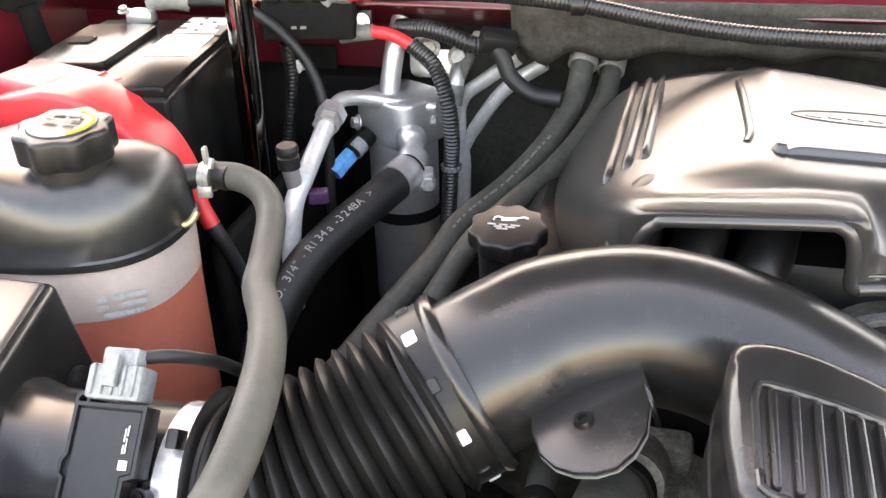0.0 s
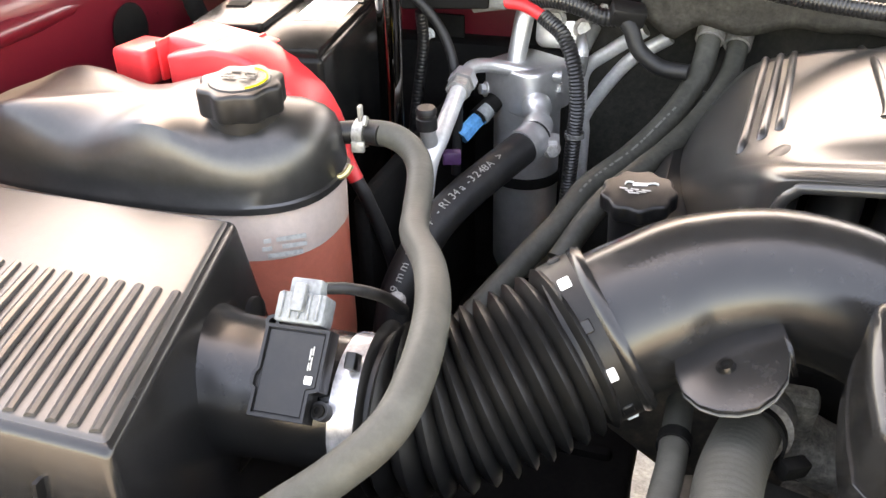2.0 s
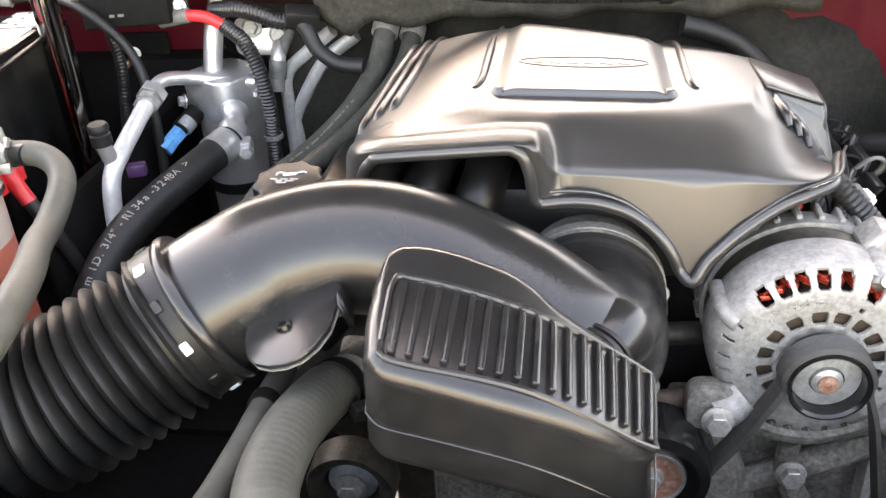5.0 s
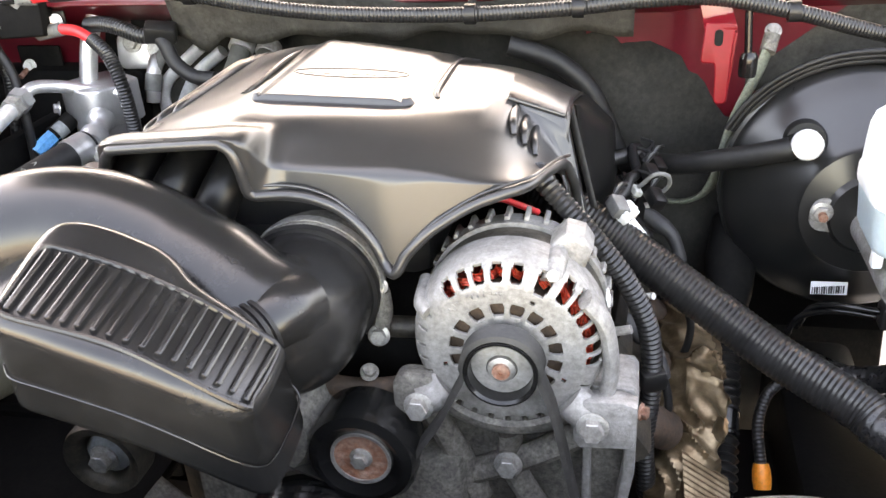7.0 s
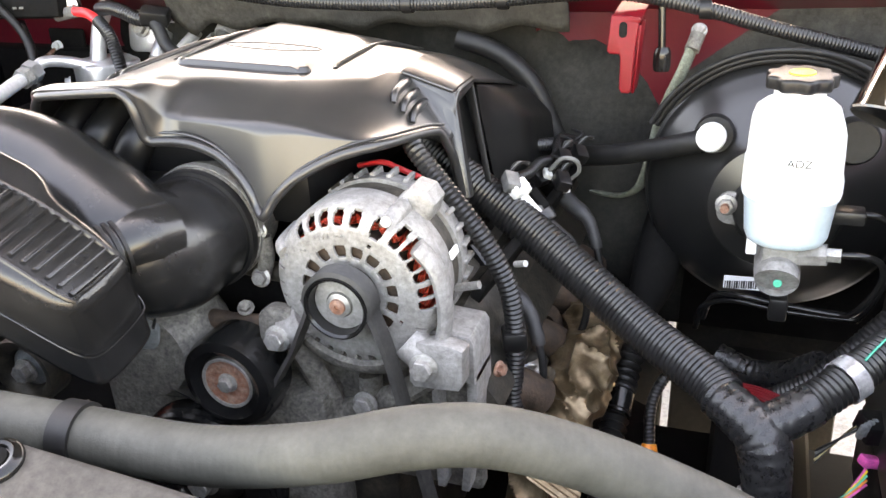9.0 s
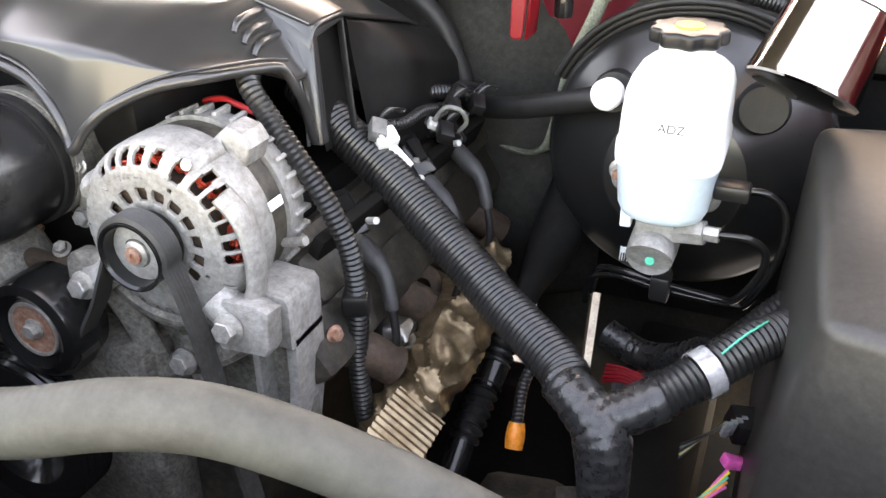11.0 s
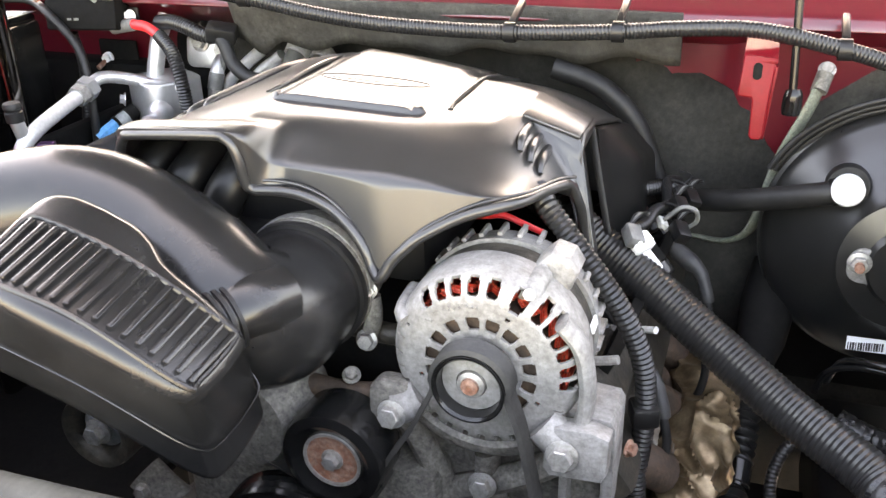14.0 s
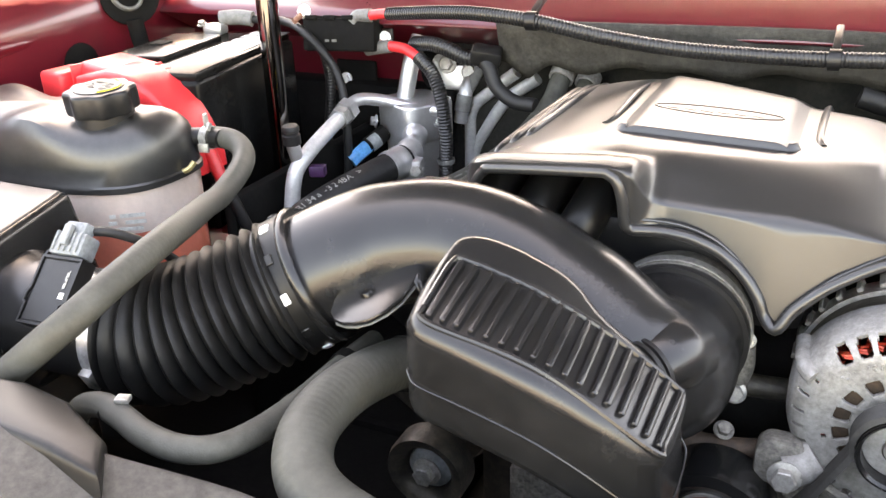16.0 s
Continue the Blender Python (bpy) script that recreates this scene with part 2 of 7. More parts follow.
# ---- materials ----
COVER = mat("grained_cover_plastic", (0.021, 0.0205, 0.0202), 0.29, var=0.3, scale=14, grain=1300, color2=(0.025, 0.0245, 0.024), spec=0.7, bump=0.06, mottle=0.05, patchy=0.25)
DUCT = mat("grained_duct_plastic", (0.010, 0.010, 0.0102), 0.23, var=0.5, scale=22, bump=0.10, grain=1100, color2=(0.018, 0.0178, 0.0178), spec=0.5, patchy=0.4, mottle=0.2)
BLACK = mat("black_plastic", (0.007, 0.007, 0.0075), 0.38, var=0.6, scale=35, bump=0.07, grain=900, color2=(0.012, 0.0115, 0.011), spec=0.4)
GREYPL = mat("dusty_grey_plastic", (0.024, 0.0225, 0.021), 0.44, var=0.3, scale=16, bump=0.1, grain=1100, color2=(0.032, 0.030, 0.0275))
# air box plastic lightened for the sun on its top
LIDPL = mat("lid_plastic_with_sun_glare", (0.045, 0.043, 0.041), 0.36, var=0.3, scale=12, bump=0.1, grain=900, color2=(0.06, 0.057, 0.054), spec=0.6, mottle=0.1, patchy=0.3)
TANKPL = mat("tank_shell_plastic", (0.013, 0.013, 0.013), 0.34, var=0.4, scale=18, bump=0.1, grain=1100, color2=(0.022, 0.0215, 0.021), spec=0.8)
BOOT = mat("grey_spark_boot_rubber", (0.026, 0.026, 0.027), 0.55, var=0.4, scale=60, bump=0.15, color2=(0.04, 0.039, 0.038))
# bellows rubber, also the shaded flank and recess of the engine cover
BELLOWS_AND_SHADE = mat("bellows_rubber_and_cover_shade", (0.007, 0.007, 0.007), 0.4, var=0.5, scale=30, bump=0.06, color2=(0.012, 0.0115, 0.011), spec=0.26)
HOSE = mat("weathered_grey_hose", (0.056, 0.0555, 0.048), 0.55, var=0.3, scale=26, bump=0.25, grain=700, color2=(0.078, 0.077, 0.067), spec=0.25, mottle=0.15)
RUBBER = mat("black_hose_rubber", (0.009, 0.009, 0.0095), 0.5, var=0.5, scale=40, bump=0.12, grain=800, color2=(0.017, 0.0165, 0.0155), spec=0.35)
HEATER = mat("dull_heater_hose", (0.034, 0.034, 0.028), 0.55, var=0.4, scale=30, bump=0.15, grain=800, color2=(0.05, 0.049, 0.041), spec=0.3)
LOOM = mat("corrugated_loom", (0.012, 0.012, 0.0125), 0.32, var=0.5, scale=40, bump=0.05, color2=(0.019, 0.0187, 0.0187), spec=0.5)
TAPE = mat("shiny_black_tape", (0.012, 0.012, 0.013), 0.28, var=0.6, scale=90, bump=0.9, grain=160, color2=(0.03, 0.03, 0.03))
RED = mat("red_body_paint", (0.105, 0.006, 0.012), 0.3, var=0.3, scale=9, bump=0.03, coat=0.8, color2=(0.13, 0.008, 0.015), mottle=0.06)
REDBR = mat("bright_red_bracket_paint", (0.15, 0.002, 0.006), 0.45, var=0.1, scale=40, bump=0.1, spec=0.25, mottle=0.12)
REDPL = mat("red_plastic", (0.72, 0.035, 0.04), 0.34, var=0.15, scale=25, bump=0.1, sub=0.1, mottle=0.06)
CAST = mat("corroded_cast_aluminium", (0.285, 0.275, 0.263), 0.5, 0.25, scale=60, bump=1.0, grain=420, color2=(0.19, 0.18, 0.168), mottle=0.28)
CASTD = mat("dirty_cast_aluminium", (0.12, 0.112, 0.10), 0.6, 0.2, scale=75, bump=1.0, grain=420, color2=(0.22, 0.205, 0.18), mottle=0.5)
ALU = mat("dull_aluminium", (0.6, 0.595, 0.59), 0.34, 0.8, scale=40, bump=0.15, color2=(0.66, 0.655, 0.65), mottle=0.06, patchy=0.5)
TUBE = mat("bare_aluminium_tube", (0.52, 0.52, 0.515), 0.33, 0.35, scale=60, bump=0.15, color2=(0.6, 0.6, 0.59), mottle=0.12)
STEEL = mat("zinc_steel", (0.36, 0.35, 0.33), 0.42, 0.6, scale=70, bump=0.3, color2=(0.42, 0.4, 0.37))
RUST = mat("rusty_steel", (0.28, 0.115, 0.07), 0.6, 0.25, scale=90, bump=0.9, grain=600, color2=(0.46, 0.31, 0.25), mottle=0.4)
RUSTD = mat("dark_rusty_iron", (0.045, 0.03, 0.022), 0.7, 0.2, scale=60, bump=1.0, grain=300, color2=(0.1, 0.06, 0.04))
COPPER = mat("lacquered_copper_wire", (0.55, 0.05, 0.03), 0.3, 0.55, scale=200, bump=0.1, color2=(0.7, 0.12, 0.07))
CHROME = mat("chrome", (0.34, 0.31, 0.27), 0.09, 1.0, scale=12, bump=0.0, color2=(0.5, 0.47, 0.43), mottle=0.06)
ROD = mat("black_polished_rod", (0.16, 0.15, 0.14), 0.07, 1.0, scale=12, bump=0.0, mottle=0.06)
FOIL = mat("crumpled_silver_foil", (0.5, 0.49, 0.47), 0.3, 0.9, scale=60, bump=0.5, grain=200, color2=(0.38, 0.35, 0.31), mottle=0.2)
SATIN = mat("satin_black_booster_paint", (0.010, 0.010, 0.0102), 0.30, var=0.4, scale=14, bump=0.04, spec=0.75, color2=(0.014, 0.014, 0.0138), mottle=0.08)
GLOSS = mat("gloss_black_paint", (0.006, 0.006, 0.006), 0.2, var=0.5, scale=12, bump=0.03, coat=0.25, spec=0.3, color2=(0.012, 0.012, 0.012), mottle=0.06)
BELT = mat("belt_rubber", (0.022, 0.021, 0.02), 0.6, scale=90, bump=0.2, color2=(0.04, 0.038, 0.035))
TANK = mat("milky_tank_plastic", (0.62, 0.5, 0.44), 0.32, var=0.1, scale=14, bump=0.08, sub=0.35, color2=(0.58, 0.46, 0.4), mottle=0.06)
COOLANT = mat("tank_plastic_over_orange_coolant", (0.62, 0.17, 0.115), 0.3, var=0.15, scale=14, bump=0.08, sub=0.3, color2=(0.56, 0.15, 0.1), mottle=0.06)
WHITE = mat("white_reservoir_plastic", (0.76, 0.78, 0.78), 0.3, var=0.03, scale=20, bump=0.05, sub=0.4, mottle=0.06)
FLUID = mat("reservoir_plastic_over_fluid", (0.5, 0.62, 0.68), 0.3, var=0.05, scale=20, bump=0.05, sub=0.4, mottle=0.06)
PAPER = mat("white_label", (0.82, 0.82, 0.8), 0.4, var=0.05, scale=60, bump=0.05, mottle=0.06)
INK = mat("black_print", (0.02, 0.02, 0.02), 0.5, scale=60, bump=0.0, mottle=0.06)
PALE = mat("pale_print", (0.5, 0.5, 0.47), 0.6, scale=300, bump=0.0, color2=(0.3, 0.3, 0.28), mottle=0.06)
FAINT = mat("faint_print", (0.09, 0.088, 0.078), 0.6, scale=300, bump=0.0, mottle=0.06)
FELT = mat("dusty_insulation_felt", (0.04, 0.038, 0.034), 0.95, var=0.4, scale=30, bump=1.0, grain=380, color2=(0.065, 0.062, 0.055), spec=0.1)
DARKFELT = mat("dark_insulation_mat", (0.02, 0.0195, 0.0175), 0.9, var=0.5, scale=18, bump=1.0, grain=300, color2=(0.034, 0.033, 0.029), spec=0.15)
BLUE = mat("blue_plastic", (0.03, 0.28, 0.55), 0.35, scale=50, bump=0.05)
GREYCON = mat("grey_connector", (0.17, 0.185, 0.19), 0.45, scale=50, bump=0.1, color2=(0.21, 0.225, 0.225))
YELLOW = mat("yellow_plastic", (0.85, 0.62, 0.02), 0.4, scale=50, bump=0.05, mottle=0.06)
BRASS = mat("worn_brass", (0.45, 0.36, 0.18), 0.4, 0.7, scale=80, bump=0.2)
ORANGE = mat("orange_plastic", (0.85, 0.24, 0.03), 0.4, scale=50, bump=0.05)
GREEN = mat("green_paint_dot", (0.0, 0.45, 0.3), 0.4, scale=50, bump=0.0, mottle=0.06)
STRAP = mat("braided_ground_strap", (0.15, 0.165, 0.13), 0.6, 0.2, scale=160, bump=1.0, grain=500, color2=(0.24, 0.26, 0.21), mottle=0.4)
HEAT = mat("dirty_exhaust_shield", (0.16, 0.11, 0.065), 0.38, 0.75, scale=30, bump=0.4, grain=120, color2=(0.33, 0.25, 0.165), mottle=0.25)
GROUND = mat("pale_gravel", (0.39, 0.375, 0.345), 0.9, var=0.2, scale=18, bump=1.0, grain=160, color2=(0.28, 0.268, 0.245), spec=0.2)
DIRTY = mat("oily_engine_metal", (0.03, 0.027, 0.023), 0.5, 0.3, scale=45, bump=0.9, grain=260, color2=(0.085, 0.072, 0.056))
# black of small parts, also put in for shade in the bay's depths
DARK = mat("part_black_and_bay_shade", (0.006, 0.0058, 0.0056), 0.75, scale=20, bump=0.4, grain=200, color2=(0.01, 0.0096, 0.009), spec=0.08)
PURPLE = mat("purple_plastic", (0.045, 0.015, 0.055), 0.4, scale=40, bump=0.05)
PINK = mat("pink_wire", (0.75, 0.1, 0.35), 0.4, scale=40, bump=0.0)
BAND = mat("pale_foil_band", (0.5, 0.49, 0.5), 0.25, 0.6, scale=60, bump=0.2)
SHROUD = mat("dusty_shroud_plastic", (0.052, 0.048, 0.043), 0.6, scale=20, bump=0.2, grain=1000, color2=(0.064, 0.059, 0.053), spec=0.2)
SCREEN = mat("tinted_windscreen", (0.01, 0.012, 0.013), 0.06, scale=8, bump=0.0, mottle=0.06)
CASEBLK = mat("glossy_battery_plastic", (0.006, 0.006, 0.006), 0.2, var=0.4, scale=25, bump=0.05, color2=(0.01, 0.01, 0.0095), spec=0.12)
SEAL = mat("grey_rubber_seal", (0.13, 0.13, 0.125), 0.55, scale=30, bump=0.2, color2=(0.17, 0.17, 0.16))

# ---- setting ----
single("ground", grid(lambda u, v: (u, v, -0.95), [-60, -6, -2, -1, 0, 1, 2, 6, 60], [-60, -6, -2, -1, 0, 1, 2, 6, 60]), GROUND, "pale gritty concrete ground under the truck", "ground", kind="structure")

# firewall: the upright red sheet, its sloping cowl and the seal under the windscreen
fw = part("firewall", rbox((1.9, 0.012, 0.42), pose(-0.25, 0.612, -0.04), 0.003), RED)
tagged(fw, "red painted steel firewall behind the engine", "firewall", kind="structure")
cowl = part("cowl", grid(lambda u, v: (u, 0.50 + 0.17 * v + 0.03 * ((u + 0.2) / 0.8) ** 2 * (1 - v) * 0.5, 0.175 + 0.015 * math.sin(v * 3.0) + 0.055 * v), np.linspace(-1.2, 0.75, 40), np.linspace(0, 1, 8)), RED)
solid(tagged(cowl, "red painted cowl panel below the windscreen", "cowl", kind="structure"), 0.004)
part("cowl_flange", grid(lambda u, v: (u, 0.50 + 0.10 * v + 0.015 * ((u + 0.2) / 0.8) ** 2, 0.175 - 0.05 * v), np.linspace(-1.2, 0.75, 30), np.linspace(0, 1, 4)), RED, cowl)
seal = part("windscreen_trim", sweep([(-1.0, 0.66, 0.262), (-0.5, 0.665, 0.262), (-0.1, 0.655, 0.26), (0.3, 0.63, 0.25), (0.7, 0.58, 0.235)], 0.022, 12, 0.02, squash=0.6), SEAL)
tagged(seal, "grey rubber windscreen trim along the cowl", "trim", kind="structure")
part("trim_plate", grid(lambda u, v: (u, 0.66 + 0.25 * v - 0.05 * max(0, u) ** 2, 0.262 + 0.10 * v), np.linspace(-1.2, 0.8, 24), np.linspace(0, 1, 4)), SEAL, seal)

# windscreen, roof and cab body behind the cowl, added out of view to block sun
ws = part("windscreen", grid(lambda u, v: (u * (1 - 0.12 * v) - 0.03, 0.86 + 1.08 * v - 0.05 * u ** 2, 0.345 + 0.312 * v), np.linspace(-1.15, 0.9, 16), np.linspace(0, 1, 8)), SCREEN)
solid(tagged(ws, "dark raked windscreen behind the cowl", "windscreen", kind="structure"), 0.006)
roof = part("unseen_cab_roof", grid(lambda u, v: (u - 0.10, 1.94 + 1.2 * v - 0.03 * u ** 2, 0.672 - 0.02 * v), np.linspace(-1.5, 1.0, 12), np.linspace(0, 1, 8)), RED)
solid(tagged(roof, "unseen red cab roof added behind the windscreen to block sun", "roof", kind="structure"), 0.02)

cab = part("unseen_cab_body", rbox((2.5, 1.0, 1.30), pose(-0.35, 2.38, 0.005), 0.03), RED)
tagged(cab, "unseen red cab body added below the roof to block sun", "cab", kind="structure")

# passenger-side inner fender
fen = part("inner_fender", grid(lambda u, v: (-1.09 + 0.03 * math.sin(u * 5) - 0.10 * (1 - v) * 0.2, u, -0.5 + 0.74 * v), np.linspace(-0.45, 0.66, 24), np.linspace(0, 1, 12)), RED)
solid(tagged(fen, "red painted inner fender beside the battery", "fender", kind="structure"), 0.004)
part("fender_ledge", grid(lambda u, v: (-1.09 + 0.03 * math.sin(u * 5) - 0.09 * v, u, 0.238 + 0.012 * v), np.linspace(-0.45, 0.66, 24), np.linspace(0, 1, 4)), RED, fen)
part("fender_bead", sweep([(-1.075, -0.3, 0.17), (-1.07, 0.1, 0.175), (-1.085, 0.5, 0.175)], 0.012, 10), RED, fen)
part("access_hole_plug", lathe([(0, 0), (0.028, 0), (0.032, 0.004), (0, 0.006)], axes((-1.062, 0.33, 0.13), (1, 0, 0)), 24), DARK, fen)
fen2 = part("inner_fender_far", grid(lambda u, v: (0.70, u, -0.5 + 0.55 * v), np.linspace(-0.4, 0.66, 6), np.linspace(0, 1, 4)), RED)
solid(tagged(fen2, "red painted inner fender on the driver's side", "fender", kind="structure"), 0.004)

# the raised hood over the bay, hinged behind the cowl
def hood_sheet(u, v, lift):
    """u across, v from the hinge to the front edge; a gentle crown over the width."""
    x = -0.19 + 0.93 * u
    y, z = 0.82 - 0.66 * v, 0.47 + 0.94 * v
    return Vector((x, y + 0.82 * (lift - 0.03 * u * u), z + 0.57 * (lift - 0.03 * u * u)))


hood = part("hood", grid(lambda u, v: hood_sheet(u, v, 0.03), np.linspace(-1, 1, 16), np.linspace(0, 1, 10)), RED)
solid(tagged(hood, "red painted steel hood standing open over the engine bay", "hood", kind="structure"), 0.004)
solid(part("hood_liner", grid(lambda u, v: hood_sheet(u * 0.96, 0.02 + 0.95 * v, 0.0), np.linspace(-1, 1, 16), np.linspace(0, 1, 10)), DARKFELT, hood, "dark felt hood liner"), 0.012)

# outer body round the bay
for nm, x in (("fender_left", -1.30), ("fender_right", 0.92)):
    fo = part(nm, rbox((0.26, 1.25, 0.74), pose(x, 0.06, -0.14), 0.05, 4), RED)
    tagged(fo, "red painted front fender beside the engine bay", "fender", kind="structure")
front = part("front_panel", rbox((2.0, 0.10, 0.55), pose(-0.19, -0.56, -0.33), 0.04, 3), RED)
tagged(front, "red painted front end below the radiator support", "front end", kind="structure")

# red sheet of the firewall beside the flap, with a pressed seam
fp_ = part("firewall_face", grid(lambda u, v: (u, 0.572 - 0.012 * min(1, max(0, u - 0.135) / 0.02) + 0.014 * v, 0.205 - 0.22 * v), np.linspace(0.03, 0.36, 40), np.linspace(0, 1, 6)), RED)
solid(tagged(fp_, "red painted firewall sheet with a pressed step", "firewall", kind="structure"), 0.004)
# insulation on the firewall
mat1 = part("insulation_mat", grid(lambda u, v: (u, 0.585 - 0.06 * math.exp(-((u - 0.12) / 0.11) ** 2) * math.sin(v * 2.6) + 0.008 * math.sin(u * 31 + v * 9), 0.15 - 0.05 * min(1, max(0, u - 0.045) / 0.03) - 0.40 * min(0.075, max(0, u - 0.08)) - (0.42 - 0.4 * max(0, u - 0.08)) * v + 0.012 * math.sin(u * 14)), np.linspace(-0.60, 0.240, 46), np.linspace(0, 1, 16)), DARKFELT)
solid(tagged(mat1, "black sooty insulation mat on the firewall", "insulation", kind="structure"), 0.01)


def pad_edge(u):
    return 0.128 + 0.004 * math.sin(u * 37) + 0.003 * math.sin(u * 71) - 0.02 * max(0.0, 1 - abs(u + 0.455) / 0.03)


pad = part("insulation_flap", grid(lambda u, v: (u, 0.492 + 0.02 * (1 - v) - 0.006 * math.sin(u * 12), pad_edge(u) + (0.188 - pad_edge(u)) * v), np.linspace(-0.492, 0.088, 60), np.linspace(0, 1, 6)), FELT)
solid(tagged(pad, "grey dusty felt flap hanging under the cowl", "insulation", kind="structure"), 0.006)
pad2 = part("insulation_flap_right", grid(lambda u, v: (u, 0.565 - 0.05 * (u - 0.22), 0.045 + 0.135 * v * (0.35 + 0.65 * min(1, (u - 0.225) / 0.07))), np.linspace(0.225, 0.62, 24), np.linspace(0, 1, 6)), FELT)
solid(tagged(pad2, "grey felt flap behind the brake booster", "insulation", kind="structure"), 0.006)

# engine: block, heads and front cover, dark and dirty
eng = thing("engine_block", (-0.17, 0.3, -0.5), "oily cast engine block under the intake", "engine")
part("block", rbox((0.36, 0.44, 0.34), pose(-0.17, 0.30, -0.27), 0.02), DIRTY, eng)
# near-black block put in for the shade under the intake
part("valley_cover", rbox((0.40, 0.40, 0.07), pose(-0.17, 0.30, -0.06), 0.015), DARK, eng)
part("cylinder_head", rbox((0.12, 0.46, 0.12), pose(-0.37, 0.31, -0.09, 0, 35, 0), 0.012), DIRTY, eng)
part("cylinder_head", rbox((0.12, 0.46, 0.12), pose(0.04, 0.31, -0.12, 0, -35, 0), 0.012), DIRTY, eng)
part("rocker_cover", rbox((0.085, 0.46, 0.05), pose(-0.41, 0.30, 0.0, 0, 35, 0), 0.012), BLACK, eng)
part("rocker_cover", rbox((0.085, 0.44, 0.05), pose(0.055, 0.33, -0.085, 0, -35, 0), 0.012), DIRTY, eng)
part("front_cover", rbox((0.26, 0.05, 0.26), pose(-0.17, 0.06, -0.25), 0.012), CASTD, eng)
part("pump_body", lathe([(0, 0.0), (0.055, 0.0), (0.065, 0.02), (0.06, 0.05), (0.045, 0.07), (0, 0.075)], axes((-0.21, 0.075, -0.08), (0, -1, 0)), 28), CASTD, eng)
part("pump_leg", sweep([(-0.33, 0.03, -0.02), (-0.30, 0.045, -0.05), (-0.23, 0.05, -0.085)], 0.026, 14), CASTD, eng)
part("pump_leg", sweep([(-0.20, 0.03, -0.06), (-0.16, 0.04, -0.09), (-0.13, 0.05, -0.14)], 0.024, 14), CASTD, eng)
part("crossover_pipe", sweep([(-0.30, 0.10, -0.005), (-0.20, 0.105, -0.018), (-0.12, 0.10, -0.026), (-0.06, 0.11, -0.03)], 0.010, 12), DIRTY, eng)
part("crossover_pipe", sweep([(-0.22, 0.085, -0.01), (-0.20, 0.07, -0.03), (-0.17, 0.075, -0.045)], 0.005, 8), RUST, eng)

# near-black panels and floors added to fill shaded depths and hide the ground
single("firewall_filler", rbox((0.46, 0.05, 0.42), pose(-0.82, 0.592, -0.14), 0.01), DARK, "black panel added to fill the dark depth at the lower firewall", "panel", kind="structure")
single("firewall_filler_far", rbox((0.80, 0.05, 0.34), pose(0.36, 0.61, -0.14), 0.01), DARK, "black panel added to fill the dark depth below the brake booster", "panel", kind="structure")
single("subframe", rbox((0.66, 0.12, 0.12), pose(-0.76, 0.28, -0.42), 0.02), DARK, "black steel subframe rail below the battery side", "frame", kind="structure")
single("depth_filler_left", rbox((0.75, 0.95, 0.02), pose(-0.80, 0.1, -0.30), 0.008), DARK, "black floor added to fill the dark depth below the battery", "guard", kind="structure")
single("depth_filler_battery", rbox((0.02, 0.40, 0.36), pose(-0.72, 0.40, -0.16), 0.008), DARK, "black wall added to fill the dark depth beside the battery", "guard", kind="structure")
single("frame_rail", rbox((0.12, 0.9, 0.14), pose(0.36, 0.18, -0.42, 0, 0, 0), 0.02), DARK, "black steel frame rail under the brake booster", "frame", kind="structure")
single("depth_filler_right", rbox((0.02, 1.0, 0.55), pose(0.66, 0.15, -0.22, 0, 8, 0), 0.008), DARK, "black wall added to fill the dark depth behind the fuse box", "guard", kind="structure")
single("depth_filler_front", rbox((0.30, 0.22, 0.02), pose(0.55, -0.05, -0.36), 0.008), DARK, "black panel added to fill the dark depth low at the front", "guard", kind="structure")
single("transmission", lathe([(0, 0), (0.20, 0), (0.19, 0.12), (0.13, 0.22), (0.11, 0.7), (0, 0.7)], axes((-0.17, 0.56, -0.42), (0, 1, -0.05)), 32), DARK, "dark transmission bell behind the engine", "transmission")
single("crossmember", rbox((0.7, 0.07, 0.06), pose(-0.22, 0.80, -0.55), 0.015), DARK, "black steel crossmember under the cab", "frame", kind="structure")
single("depth_filler_pulleys", rbox((1.0, 0.42, 0.02), pose(-0.22, -0.14, -0.36), 0.008), DARK, "black floor added to fill the dark depth in front of the engine", "guard", kind="structure")
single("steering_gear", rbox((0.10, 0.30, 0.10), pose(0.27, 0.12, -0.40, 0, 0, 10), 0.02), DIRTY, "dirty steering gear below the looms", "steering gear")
single("depth_filler_floor", rbox((0.80, 0.78, 0.015), pose(0.26, 0.13, -0.45), 0.006), DARK, "black floor added to hide the ground under the driver side", "guard", kind="structure")
for nm, x, w in (("toe_filler", -0.01, 0.14), ("toe_filler_middle", 0.178, 0.082), ("toe_filler_far", 0.353, 0.244)):
    single(nm, rbox((w, 0.02, 0.40), pose(x, 0.66, -0.42, -12, 0, 0), 0.008), DARKFELT, "dark board added to close the gap below the firewall", "panel", kind="structure")
single("gap_filler_side", rbox((0.30, 0.02, 0.36), pose(-0.60, 0.24, -0.46), 0.008), DARK, "black panel added to close the gap beside the engine", "guard", kind="structure")
# dark block added to hide the ground below the hoses
single("depth_filler_pan", rbox((0.34, 0.5, 0.16), pose(0.04, 0.36, -0.535), 0.03), DARK, "dark block added as oil pan to hide the ground under the engine", "oil pan")
single("gap_filler_front", rbox((1.94, 0.05, 0.56), pose(-0.20, -0.43, -0.27), 0.01), DARK, "black panel added to close the front of the bay against light", "panel", kind="structure")
